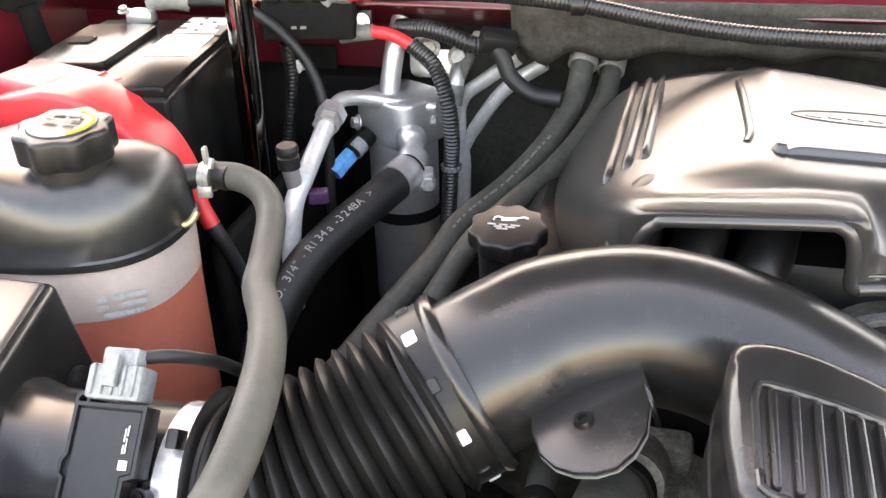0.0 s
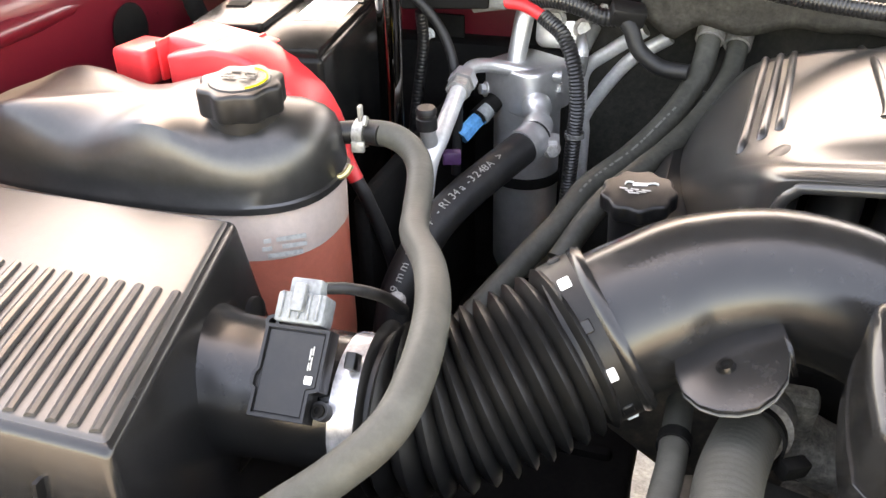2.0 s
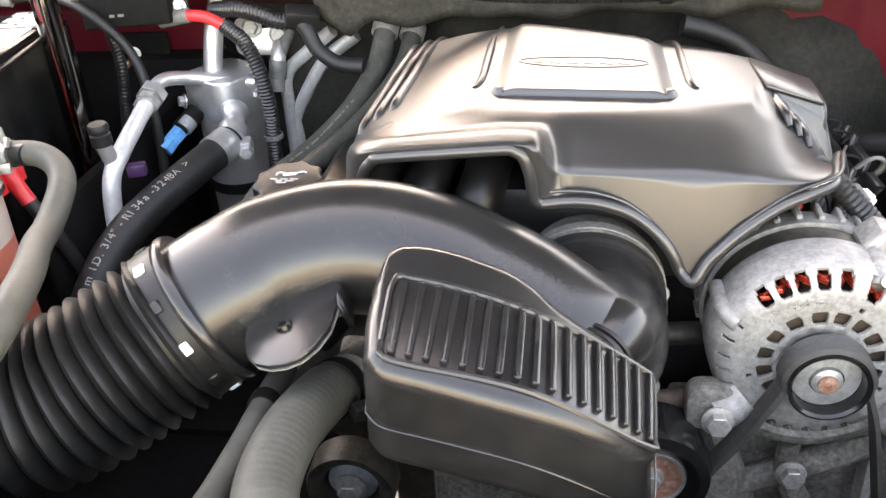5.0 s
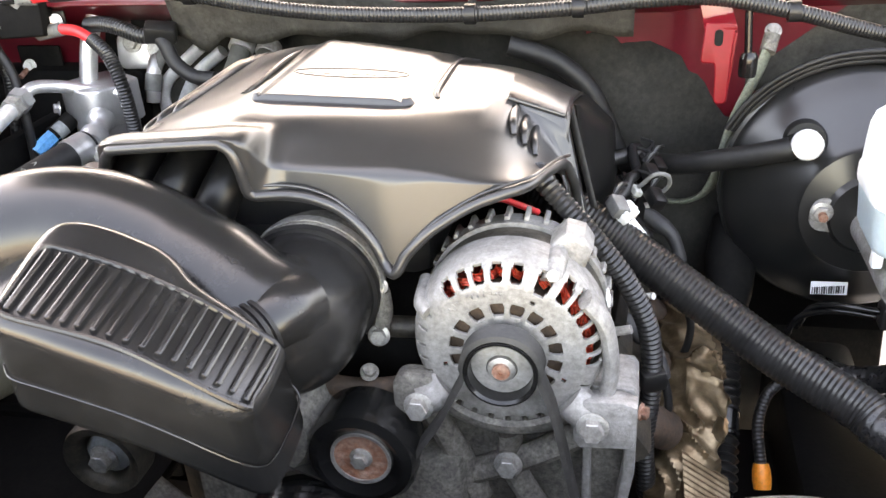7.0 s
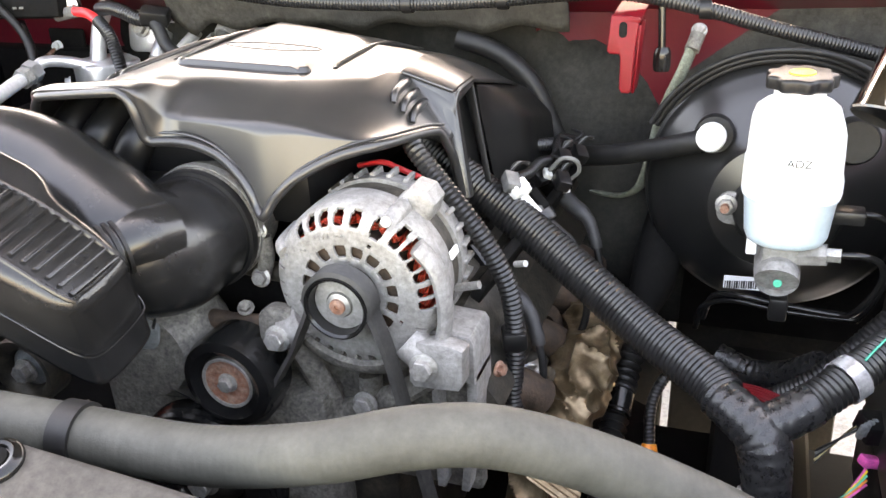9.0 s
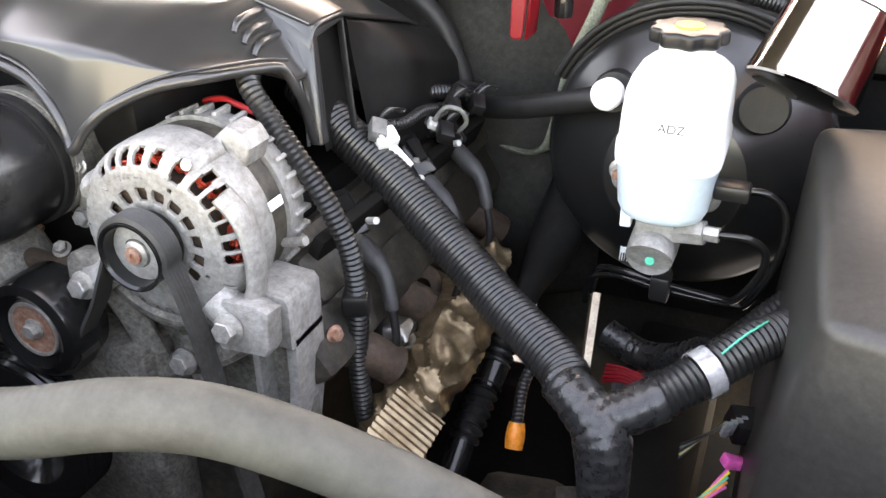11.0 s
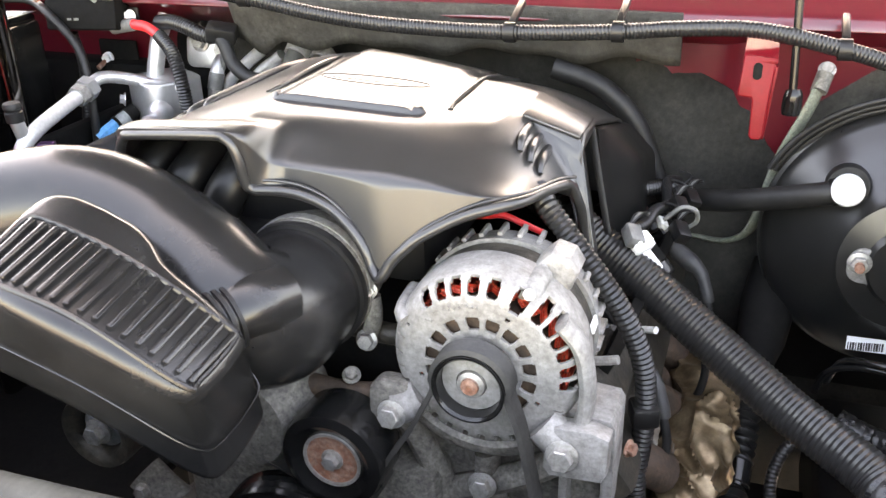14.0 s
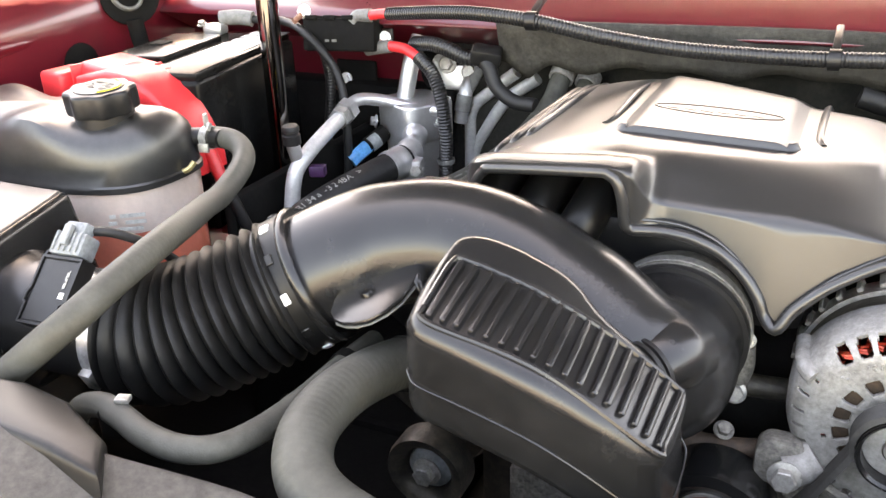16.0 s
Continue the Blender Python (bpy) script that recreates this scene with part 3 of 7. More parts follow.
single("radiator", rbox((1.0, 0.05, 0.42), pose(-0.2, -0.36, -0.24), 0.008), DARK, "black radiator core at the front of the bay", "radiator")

# ---- intake: air box, sensor, bellows, duct ----
box = thing("air_box", (-0.80, -0.1, -0.1), "black plastic air cleaner box with a ribbed lid", "air cleaner")
# lid outline in plan, sloping a little towards the front
LIDX, LIDF, LIDR = (-1.06, -0.722), -0.243, -0.012


def lid(u, v):
    x = LIDX[0] + (LIDX[1] - LIDX[0]) * u
    return Vector((x + 0.057 * (1 - v), LIDF + (LIDR - LIDF) * v, 0.107 - 0.009 * (1 - v)))


bm = bmesh.new()
outline = [lid(0, 0), lid(1, 0), lid(1, 1), lid(0, 1)]
tv = [bm.verts.new(p) for p in outline]
bv = [bm.verts.new(p + Vector((sx, sy, -0.21))) for p, sx, sy in zip(outline, (-0.02, 0.028, 0.028, -0.02), (-0.03, -0.03, 0.02, 0.02))]
bm.faces.new(tv)
bm.faces.new(bv[::-1])
for k in range(4):
    bm.faces.new((tv[k], bv[k], bv[(k + 1) % 4], tv[(k + 1) % 4]))
bmesh.ops.recalc_face_normals(bm, faces=bm.faces)
bmesh.ops.bevel(bm, geom=bm.edges[:], offset=0.007, segments=4, profile=0.5, affect="EDGES", clamp_overlap=True)
body = part("body", bm, DUCT, box)
bm = bmesh.new()
rim = [Vector((p.x + dx, p.y + dy, p.z)) for p, dx, dy in zip(outline, (0.003, -0.003, -0.003, 0.003), (0.003, 0.003, -0.003, -0.003))]
hi, lo = [bm.verts.new(p + Vector((0, 0, 0.0015))) for p in rim], [bm.verts.new(p - Vector((0, 0, 0.008))) for p in rim]
bm.faces.new(hi)
for k in range(4):
    bm.faces.new((hi[k], lo[k], lo[(k + 1) % 4], hi[(k + 1) % 4]))
bmesh.ops.recalc_face_normals(bm, faces=bm.faces)
bmesh.ops.bevel(bm, geom=[e for e in bm.edges if not e.is_boundary], offset=0.006, segments=4, profile=0.5, affect="EDGES", clamp_overlap=True)
# lid and ribs are paler than the body to carry the sun's glare
part("lid", bm, LIDPL, body, "ribbed lid with sun glare lightened into its colour")
for k in range(20):
    u = 0.962 - k * 0.0427
    a, b = lid(u, 0.04), lid(u, 0.575)
    part("rib", sweep([a + Vector((0, 0, 0.0005)), a.lerp(b, 0.5) + Vector((0, 0, 0.0022)), b + Vector((0, 0, 0.0005))], 0.0046, 8, 0.02, squash=0.75), LIDPL, body)
for k in range(5):
    x = -0.715 - 0.055 * k
    part("gusset", prism([(-0.012, 0), (0.0015, 0), (0.016, 0.09), (-0.012, 0.09)], 0.003, axes((x, -0.2515, 0.070), (1, 0, 0), (0, -1, 0)), 0), BLACK, body)
part("seam", rbox((0.37, 0.26, 0.008), pose(-0.86, -0.12, -0.03), 0.003), BLACK, box)
part("grommet", lathe([(0, 0), (0.011, 0), (0.011, 0.004), (0.006, 0.006), (0, 0.006)], axes((-0.698, -0.045, 0.05), (1, 0, 0.15)), 20), BLACK, box)

# air flow meter tube, sensor and clamp
maf = thing("air_flow_meter", (-0.62, -0.10, 0.0), "black air flow meter tube with a plugged sensor", "sensor")
MX, MC = Vector((1, 0.06, 0.0)).normalized(), Vector((-0.62, -0.098, 0.029))
part("tube", sweep([MC - MX * 0.13, MC - MX * 0.09, MC - MX * 0.05, MC, MC + MX * 0.062], 0.0475, 40, 0.006, radii=[1.5, 1.25, 1.06, 1.0, 1.0, 0.98, 0.98]), DUCT, maf)
part("tube_bead", sweep([MC - MX * 0.070, MC - MX * 0.066], 0.0502, 40), DUCT, maf)
sn = (Vector((-0.02, -0.70, 0.72))).normalized()
so = Vector((-0.6169, -0.1249, 0.0698))
sm = axes(so, sn, MX)
body = part("sensor", prism([(-0.022, -0.030), (0.016, -0.030), (0.016, -0.012), (0.022, -0.010), (0.022, 0.028), (-0.022, 0.028), (-0.022, 0.0), (-0.0245, -0.004), (-0.0245, -0.012), (-0.022, -0.014)], 0.014, sm, 0.0016, 3), BLACK, maf)
part("sensor_rim", rim_mesh([(-0.022, -0.030), (0.016, -0.030), (0.016, -0.012), (0.022, -0.010), (0.022, 0.028), (-0.022, 0.028), (-0.022, 0.0), (-0.0245, -0.004), (-0.0245, -0.012), (-0.022, -0.014)], 0.0021, 0.0034, sm @ Matrix.Translation((0, 0, 0.0128))), BLACK, body)
part("sensor_lid", prism([(-0.019, -0.027), (0.013, -0.027), (0.013, -0.010), (0.019, -0.008), (0.019, 0.025), (-0.019, 0.025)], 0.0012, sm @ Matrix.Translation((0, 0, 0.0136)), 0.0005, 1), BLACK, body)
bars(sm @ Vector((0.011, 0.002, 0.0152)), sm.to_3x3() @ Vector((0, 1, 0)), sm.to_3x3() @ Vector((-1, 0, 0)), [[(0, 0.3), (0.4, 0.45)], [(0.02, 0.5), (0.6, 0.35)]], 0.016, 0.0030, PALE, body)
part("code_patch", rbox((0.005, 0.005, 0.0006), sm @ Matrix.Translation((0.0135, -0.004, 0.0152)), 0), PAPER, body)
part("screw", lathe([(0, 0), (0.0042, 0), (0.0042, 0.002), (0.0022, 0.0026), (0.002, 0.001), (0, 0.001)], sm @ Matrix.Translation((0.0205, -0.0205, 0.006)), 16), DARK, body)
part("screw_lug", lathe([(0, -0.004), (0.006, -0.004), (0.006, 0.006), (0, 0.006)], sm @ Matrix.Translation((0.0205, -0.0205, 0)), 20), BLACK, body)
part("screw_lug", lathe([(0.0025, -0.004), (0.0048, -0.004), (0.0048, 0.012), (0.0025, 0.012)], sm @ Matrix.Translation((-0.0205, 0.0295, 0)), 20, close=True), BLACK, body)
plug = part("plug", rbox((0.034, 0.020, 0.018), sm @ Matrix.Translation((-0.002, 0.040, 0.007)), 0.0025), GREYCON, maf)
for k in range(5):
    rbm = rbox((0.0022, 0.017, 0.003), sm @ Matrix.Translation((-0.0145 + 0.0063 * k, 0.041, 0.0165)), 0.0006, 1)
    part("plug_rib", rbm, GREYCON, plug)
part("plug_back", rbox((0.022, 0.012, 0.012), sm @ Matrix.Translation((-0.002, 0.054, 0.008)), 0.002), GREYCON, plug)
part("lever", rbox((0.008, 0.018, 0.005), sm @ Matrix.Translation((-0.002, 0.046, 0.019)), 0.001), GREYCON, plug)
part("wire_boot", sweep([sm @ Vector((0.004, 0.056, 0.004)), sm @ Vector((0.020, 0.060, -0.006)), sm @ Vector((0.034, 0.062, -0.03)), sm @ Vector((0.036, 0.062, -0.07))], 0.0042, 10), RUBBER, maf)
part("clip_block", rbox((0.007, 0.011, 0.012), sm @ Matrix.Translation((0.034, 0.013, 0.0)), 0.001), BLACK, maf)
ce = MC + MX * 0.033
part("clamp_band", band_mesh(ce, MX, 0.0475, 0.017), BAND, maf, "bright steel clamp band")
part("clamp_screw", rbox((0.012, 0.020, 0.010), axes(ce + Vector((0, -0.045, -0.021)), (0, -0.9, -0.4), MX), 0.0015), STEEL, maf)

# convoluted rubber bellows
bel = thing("intake_bellows", (-0.51, -0.07, 0.0), "black convoluted rubber intake bellows", "intake hose")
BPTS = [(-0.572, -0.096, 0.030), (-0.548, -0.094, 0.032), (-0.52, -0.083, 0.039), (-0.485, -0.062, 0.054), (-0.452, -0.038, 0.069)]
bm = sweep(BPTS, 0.0590, 56, ridge=0.20, pitch=0.0112, crest=0.9)
part("bellows_tube", bm, BELLOWS_AND_SHADE, bel)
part("cuff", sweep([(-0.577, -0.0965, 0.030), (-0.572, -0.0962, 0.030), (-0.563, -0.096, 0.030)], 0.0525, 48, 0.003), BELLOWS_AND_SHADE, bel)
FA = Vector((0.81, 0.40, 0.43)).normalized()
FC = Vector((-0.437, -0.027, 0.076))
part("end_cuff", sweep([FC - FA * 0.026, FC - FA * 0.020, FC - FA * 0.002], 0.0575, 48, 0.004), BELLOWS_AND_SHADE, bel)
fm = axes(FC, FA, (0, -0.5, 0.8))
for k in range(9):
    a = radians(-150 + 33 * k)
    part("window_tab", rbox((0.003, 0.009, 0.008), fm @ Matrix.Rotation(a, 4, "Z") @ Matrix.Translation((0.0575, 0, -0.013)), 0.0008, 1), PAPER if k % 2 == 0 else BLACK, bel)

# rigid duct to the throttle body
duct = thing("intake_duct", (-0.28, 0.0, -0.02), "black grained plastic intake duct over the engine", "intake duct")
DP = [FC - FA * 0.004, FC + FA * 0.03, (-0.385, 0.0, 0.099), (-0.335, 0.012, 0.105), (-0.28, 0.012, 0.095), (-0.225, -0.002, 0.071), (-0.188, -0.012, 0.046), (-0.170, 0.010, 0.030), (-0.168, 0.045, 0.028), (-0.168, 0.065, 0.028)]
part("tube", sweep(DP, 0.051, 56, 0.004, radii=[1.02, 0.99, 0.97, 0.95, 0.95, 0.97, 1.04, 1.12, 1.12, 1.08]), DUCT, duct)
part("flange", sweep([FC - FA * 0.004, FC - FA * 0.002, FC + FA * 0.003, FC + FA * 0.005], 0.0595, 56, 0.002, radii=[0.97, 1.0, 1.0, 0.97]), DUCT, duct)
part("throttle_seal", band_mesh((-0.168, 0.066, 0.028), (0, 1, 0), 0.055, 0.008, 0.004, 56), RUBBER, duct)
throttle = thing("throttle_body", (-0.168, 0.09, -0.04), "cast aluminium throttle body behind the duct", "throttle")
part("ring", lathe([(0.045, 0.0), (0.057, 0.0), (0.058, 0.004), (0.058, 0.02), (0.052, 0.022), (0.052, 0.05), (0.045, 0.05)], axes((-0.168, 0.072, 0.029), (0, 1, 0)), 56, close=True), CASTD, throttle)
part("clamp_band", band_mesh((-0.168, 0.079, 0.029), (0, 1, 0), 0.0585, 0.009), STEEL, throttle)
part("lug", sweep([(-0.113, 0.085, 0.018), (-0.112, 0.085, -0.002), (-0.117, 0.083, -0.022)], 0.008, 10, squash=0.8), CASTD, throttle)
part("bolt", bolt_mesh((-0.117, 0.078, -0.022), (0.1, -1, 0.25), 0.0072), STEEL, throttle)
part("bolt", bolt_mesh((-0.112, 0.08, 0.026), (0.2, -1, 0.3), 0.005), STEEL, throttle)
part("motor_housing", rbox((0.06, 0.05, 0.07), pose(-0.235, 0.105, 0.03), 0.01), BLACK, throttle)
# side tab with its push rivet
tp = [(-0.035, 0.036), (-0.0345, 0.004), (-0.031, -0.011), (-0.023, -0.022), (-0.013, -0.028), (-0.002, -0.0305), (0.009, -0.029), (0.019, -0.022), (0.027, -0.010), (0.031, 0.008), (0.030, 0.026), (0.025, 0.052), (-0.008, 0.049)]
tm = axes((-0.357, -0.073, 0.090), (-0.28, -0.19, 0.94), (1, 0.12, 0.3))
tab = part("tab", prism(tp, 0.004, tm, 0.0015, 2), DUCT, duct)
part("tab_skirt", prism(tp, 0.0012, tm @ Matrix.Translation((0, 0, -0.0016)), 0), SEAL, duct)
part("rivet", lathe([(0, 0.001), (0.0022, 0.001), (0.0028, 0.003), (0.0046, 0.003), (0.006, 0.0), (0.006, -0.002)], tm @ Matrix.Translation((-0.005, 0.004, 0.004)), 24), GLOSS, tab)
solid(part("tab_web", grid(lambda u, v: tm @ Vector((0.0305 - 0.005 * u, 0.010 + 0.042 * u, 0.003 - 0.022 * v)), np.linspace(0, 1, 4), np.linspace(0, 1, 3)), DUCT, duct), 0.003)

# ribbed resonator box on the duct
res = thing("resonator", (-0.21, -0.11, -0.03), "black ribbed plastic resonator box on the duct", "resonator")
RSP, RSS = spline([(-0.292, -0.137, 0.1255), (-0.278, -0.138, 0.125), (-0.240, -0.142, 0.1205), (-0.202, -0.142, 0.110), (-0.170, -0.137, 0.091), (-0.144, -0.131, 0.069), (-0.128, -0.127, 0.053)], 0.002)


def bent(u, v, w):
    """A point u along the box, v towards its back and w above its top."""
    k = min(max((u + 0.014) / float(RSS[-1]), 0.0), 1.0)
    i = min(int(k * (len(RSP) - 1)), len(RSP) - 2)
    t = (RSP[i + 1] - RSP[i]).normalized()
    q = RSP[i] + t * ((u + 0.014) - float(RSS[i]))
    back = Vector((-0.18 + 0.36 * k, 0.95, 0.30 - 0.28 * k)).normalized()
    back = (back - 0.6 * back.dot(t) * t).normalized()
    top = t.cross(back).normalized()
    return q + back * v + (top if w > -0.012 else top.lerp(Vector((0.05, -0.10, 1.0)).normalized(), min(1.0, (-w - 0.012) / 0.03))) * w


def bend(bm):
    for k in range(1, 24):
        bmesh.ops.bisect_plane(bm, geom=bm.verts[:] + bm.edges[:] + bm.faces[:], plane_co=(-0.02 + 0.0085 * k, 0, 0), plane_no=(1, 0, 0))
    for v in bm.verts:
        v.co = bent(*v.co)
    return bm


poly = [(-0.016, -0.004), (-0.006, -0.013), (0.02, -0.015), (0.08, -0.017), (0.13, -0.016), (0.158, -0.010), (0.165, 0.006), (0.163, 0.044), (0.156, 0.058), (0.128, 0.064), (0.095, 0.070), (0.075, 0.082), (0.055, 0.089), (0.02, 0.090), (-0.004, 0.086), (-0.014, 0.070), (-0.018, 0.030)]
poly = [(p.x * 1.05, p.y) for p in spline([(x, y, 0) for x, y in poly + poly[:1]], 0.005)[0][:-1]]
shell = part("shell", bend(prism(poly, 0.078, Matrix.Translation((0, 0, -0.076)), 0.0125, 6)), DUCT, res, sharp=50)
part("seam", sweep([bent(x, y, -0.042) for x, y in poly + poly[:1]], 0.0008, 6, 0.004, caps=False), DUCT, res)
for k in range(17):
    u = 0.0005 + k * 0.0098
    top = 0.051 - 0.003 * max(0, (u - 0.06) / 0.10)
    bm = prism(round_rect(0.0044, top + 0.002, 0.0016, 3), 0.0052, Matrix.Translation((u, top / 2 - 0.001, 0.0004)), 0.0014, 2)
    for v in bm.verts:
        v.co = bent(*v.co)
    part("rib", bm, DUCT, shell)
part("rib_frame", sweep([bent(x, y, 0.0024) for x, y in [(-0.006, 0.006), (-0.006, 0.03), (-0.005, 0.048), (0.001, 0.055), (0.05, 0.055), (0.10, 0.052), (0.152, 0.050), (0.160, 0.044), (0.161, 0.004), (0.155, -0.006), (0.075, -0.006), (0.002, -0.005), (-0.006, 0.006)]], 0.0022, 8, 0.004), DUCT, shell)
NECK = [Vector(p) for p in ((-0.182, -0.080, 0.055), (-0.174, -0.063, 0.058), (-0.164, -0.046, 0.060), (-0.155, -0.029, 0.062), (-0.148, -0.006, 0.058))]
part("neck", sweep(NECK, 0.0225, 32, 0.003, radii=[0.95, 0.95, 1.0, 1.22, 1.25]), DUCT, duct)
for k in range(3):
    o = NECK[2] + (NECK[1] - NECK[2]).normalized() * (0.0055 * k - 0.002)
    part("neck_bead", sweep([o, o + (NECK[1] - NECK[2]).normalized() * 0.0032], 0.0252, 32), RUBBER, duct)

# ---- coolant tank ----
tank = thing("coolant_tank", (-0.84, 0.1, -0.12), "milky coolant tank with orange coolant and a black upper shell", "coolant tank")
TPL = [(-1.055, 0.065), (-1.02, 0.038), (-0.92, 0.028), (-0.80, 0.03), (-0.735, 0.045), (-0.705, 0.075), (-0.699, 0.12), (-0.708, 0.155), (-0.74, 0.168), (-0.85, 0.165), (-0.96, 0.16), (-1.035, 0.148), (-1.062, 0.105)]


def tank_ring(z, k, wave=0.0):
    cx, cy = -0.855, 0.1
    out = []
    for x, y in TPL:
        out.append(Vector((cx + (x - cx) * k, cy + (y - cy) * (1 - (1 - k) * 1.4), z + wave * 0.012 * math.sin((x + 0.7) * 38))))
    line, _ = spline(out + out[:1], 0.012)
    return line[:-1]


def loft(rows, cap=True):
    bm = bmesh.new()
    rings = [[bm.verts.new(p) for p in r] for r in rows]
    for a, b in zip(rings, rings[1:]):
        n = len(a)
        for k in range(n):
            bm.faces.new((a[k], a[(k + 1) % n], b[(k + 1) % n], b[k]))
    if cap:
        bm.faces.new(rings[0][::-1])
        bm.faces.new(rings[-1])
    bmesh.ops.recalc_face_normals(bm, faces=bm.faces)
    return bm


ref = tank_ring(0, 1)


def ring_at(z, k, wave=0.0):
    cx, cy = -0.855, 0.1
    return [Vector((cx + (p.x - cx) * k, cy + (p.y - cy) * (1 - (1 - k) * 1.3), z + wave * 0.010 * math.sin((p.x + 0.7) * 38))) for p in ref]


part("filled_part", loft([ring_at(-0.11, 0.94), ring_at(-0.10, 0.97), ring_at(0.0, 0.975), ring_at(0.034, 0.98)]), COOLANT, tank, "milky plastic showing orange coolant")
part("clear_part", loft([ring_at(0.034, 0.98), ring_at(0.06, 0.985), ring_at(0.083, 0.985)]), TANK, tank)
shell = part("upper_shell", loft([ring_at(0.079, 1.0), ring_at(0.080, 1.015), ring_at(0.086, 1.015), ring_at(0.088, 1.0), ring_at(0.105, 0.995, 0.3), ring_at(0.120, 0.985, 0.8), ring_at(0.134, 0.955, 1), ring_at(0.143, 0.90, 1), ring_at(0.149, 0.80, 0.7), ring_at(0.152, 0.6, 0.3), ring_at(0.153, 0.3)]), TANKPL, tank)
cm = axes((-0.765, 0.088, 0.148), (0.02, -0.06, 1), (1, 0, 0))
part("neck", lathe([(0, -0.01), (0.031, -0.01), (0.03, 0.006), (0, 0.006)], cm, 32), BLACK, tank)
cap = part("cap", prism(circle(0.0345, 72, 8, 0.0022), 0.025, cm @ Matrix.Translation((0, 0, 0.006)), 0.0035, 3), BLACK, tank)
part("cap_disc", lathe([(0, 0), (0.026, 0), (0.025, 0.0015), (0, 0.002)], cm @ Matrix.Translation((0, 0, 0.0308)), 40), BLACK, cap)
bars(cm @ Vector((-0.016, 0.014, 0.033)), (1, 0, 0), (0, 1, 0), [[(0.1, 0.3), (0.5, 0.4)], [(0.0, 0.2), (0.7, 0.25)], [(0.05, 0.4), (0.6, 0.3)]], 0.030, 0.020, FAINT, cap)
part("cap_ring", sweep([cm @ Vector((0.0225 * math.cos(radians(a)), 0.0225 * math.sin(radians(a)), 0.0326)) for a in range(-50, 100, 15)], 0.0009, 6), YELLOW, cap)
part("outlet", sweep([(-0.715, 0.150, 0.112), (-0.69, 0.156, 0.113), (-0.672, 0.154, 0.113)], 0.0105, 20), BLACK, tank)
part("gold_lug", sweep([(-0.702, 0.115, 0.085), (-0.693, 0.118, 0.088), (-0.690, 0.125, 0.094)], 0.0032, 8), BRASS, tank, "worn brass-coloured edge clip")
bars((-0.735, 0.036, 0.062), (0.8, 0.55, 0), (0, 0, 1), [[(0.05, 0.15), (0.3, 0.6)], [(0.0, 0.2), (0.4, 0.5)], [(0.1, 0.7)]], 0.042, 0.022, PALE, tank)
part("screw", bolt_mesh((-0.935, 0.02, 0.07), (0, -0.3, 1), 0.006), DARK, tank)
part("foot_bolt", bolt_mesh((-0.665, 0.15, -0.06), (0.3, -0.4, 0.85), 0.007), STEEL, tank)

# hose from the tank over the bellows to the radiator
h = thing("tank_hose", (-0.56, -0.05, 0.05), "weathered grey coolant hose from the tank to the radiator", "hose")
part("hose", sweep([(-0.697, 0.156, 0.113), (-0.665, 0.158, 0.112), (-0.640, 0.146, 0.106), (-0.623, 0.120, 0.098), (-0.608, 0.068, 0.089), (-0.594, 0.027, 0.093), (-0.560, -0.035, 0.107), (-0.537, -0.095, 0.114), (-0.527, -0.150, 0.111), (-0.531, -0.185, 0.100), (-0.555, -0.205, 0.078), (-0.586, -0.215, 0.052), (-0.62, -0.22, 0.02), (-0.64, -0.225, -0.03)], 0.0116, 22, 0.005, ridge=0.007, pitch=0.005), HOSE, h)
part("spring_clamp", band_mesh((-0.690, 0.155, 0.113), (1, -0.1, 0), 0.0118, 0.010, 0.001, 28), STEEL, h)
part("clamp_ear", rbox((0.0035, 0.006, 0.020), pose(-0.690, 0.153, 0.130, 8, 4, 0), 0.001), STEEL, h)
part("clamp_ear", rbox((0.0035, 0.006, 0.009), pose(-0.684, 0.149, 0.127, -30, 4, 0), 0.001), STEEL, h)
part("clamp_tail", rbox((0.012, 0.004, 0.010), pose(-0.690, 0.143, 0.104, 0, 0, 10), 0.001), STEEL, h)

# ---- battery ----
bat = thing("battery", (-0.862, 0.342, -0.035), "black car battery with white labels on top", "battery")
BU, BV = Vector((-0.14, 0.99, 0)).normalized(), Vector((0.99, 0.14, 0)).normalized()
BC = Vector((-0.862, 0.342, 0.056))
bmx = Matrix((BV, BU, Vector((0, 0, 1)))).transposed().to_4x4()
bmx.translation = BC
case = part("case", rbox((0.166, 0.25, 0.19), bmx, 0.006, 3), CASEBLK, bat)
part("lid", rbox((0.160, 0.244, 0.012), bmx @ Matrix.Translation((0, 0, 0.098)), 0.004), CASEBLK, bat)
lidp = part("vent_cover", prism(round_rect(0.078, 0.145, 0.008), 0.008, bmx @ Matrix.Translation((-0.036, 0.0, 0.103)), 0.002), CASEBLK, bat)
# flat dark piece painted in for the shade of the hole
part("lift_hole", rbox((0.022, 0.022, 0.002), bmx @ Matrix.Translation((-0.052, 0.005, 0.1115)), 0.0), DARK, lidp)
part("label", rbox((0.052, 0.075, 0.0008), bmx @ Matrix.Translation((0.046, 0.012, 0.1046)), 0), PAPER, bat)
warn = part("warning_label", rbox((0.056, 0.078, 0.0008), bmx @ Matrix.Translation((0.050, 0.088, 0.1046)), 0), INK, bat, "black warning label with white print")
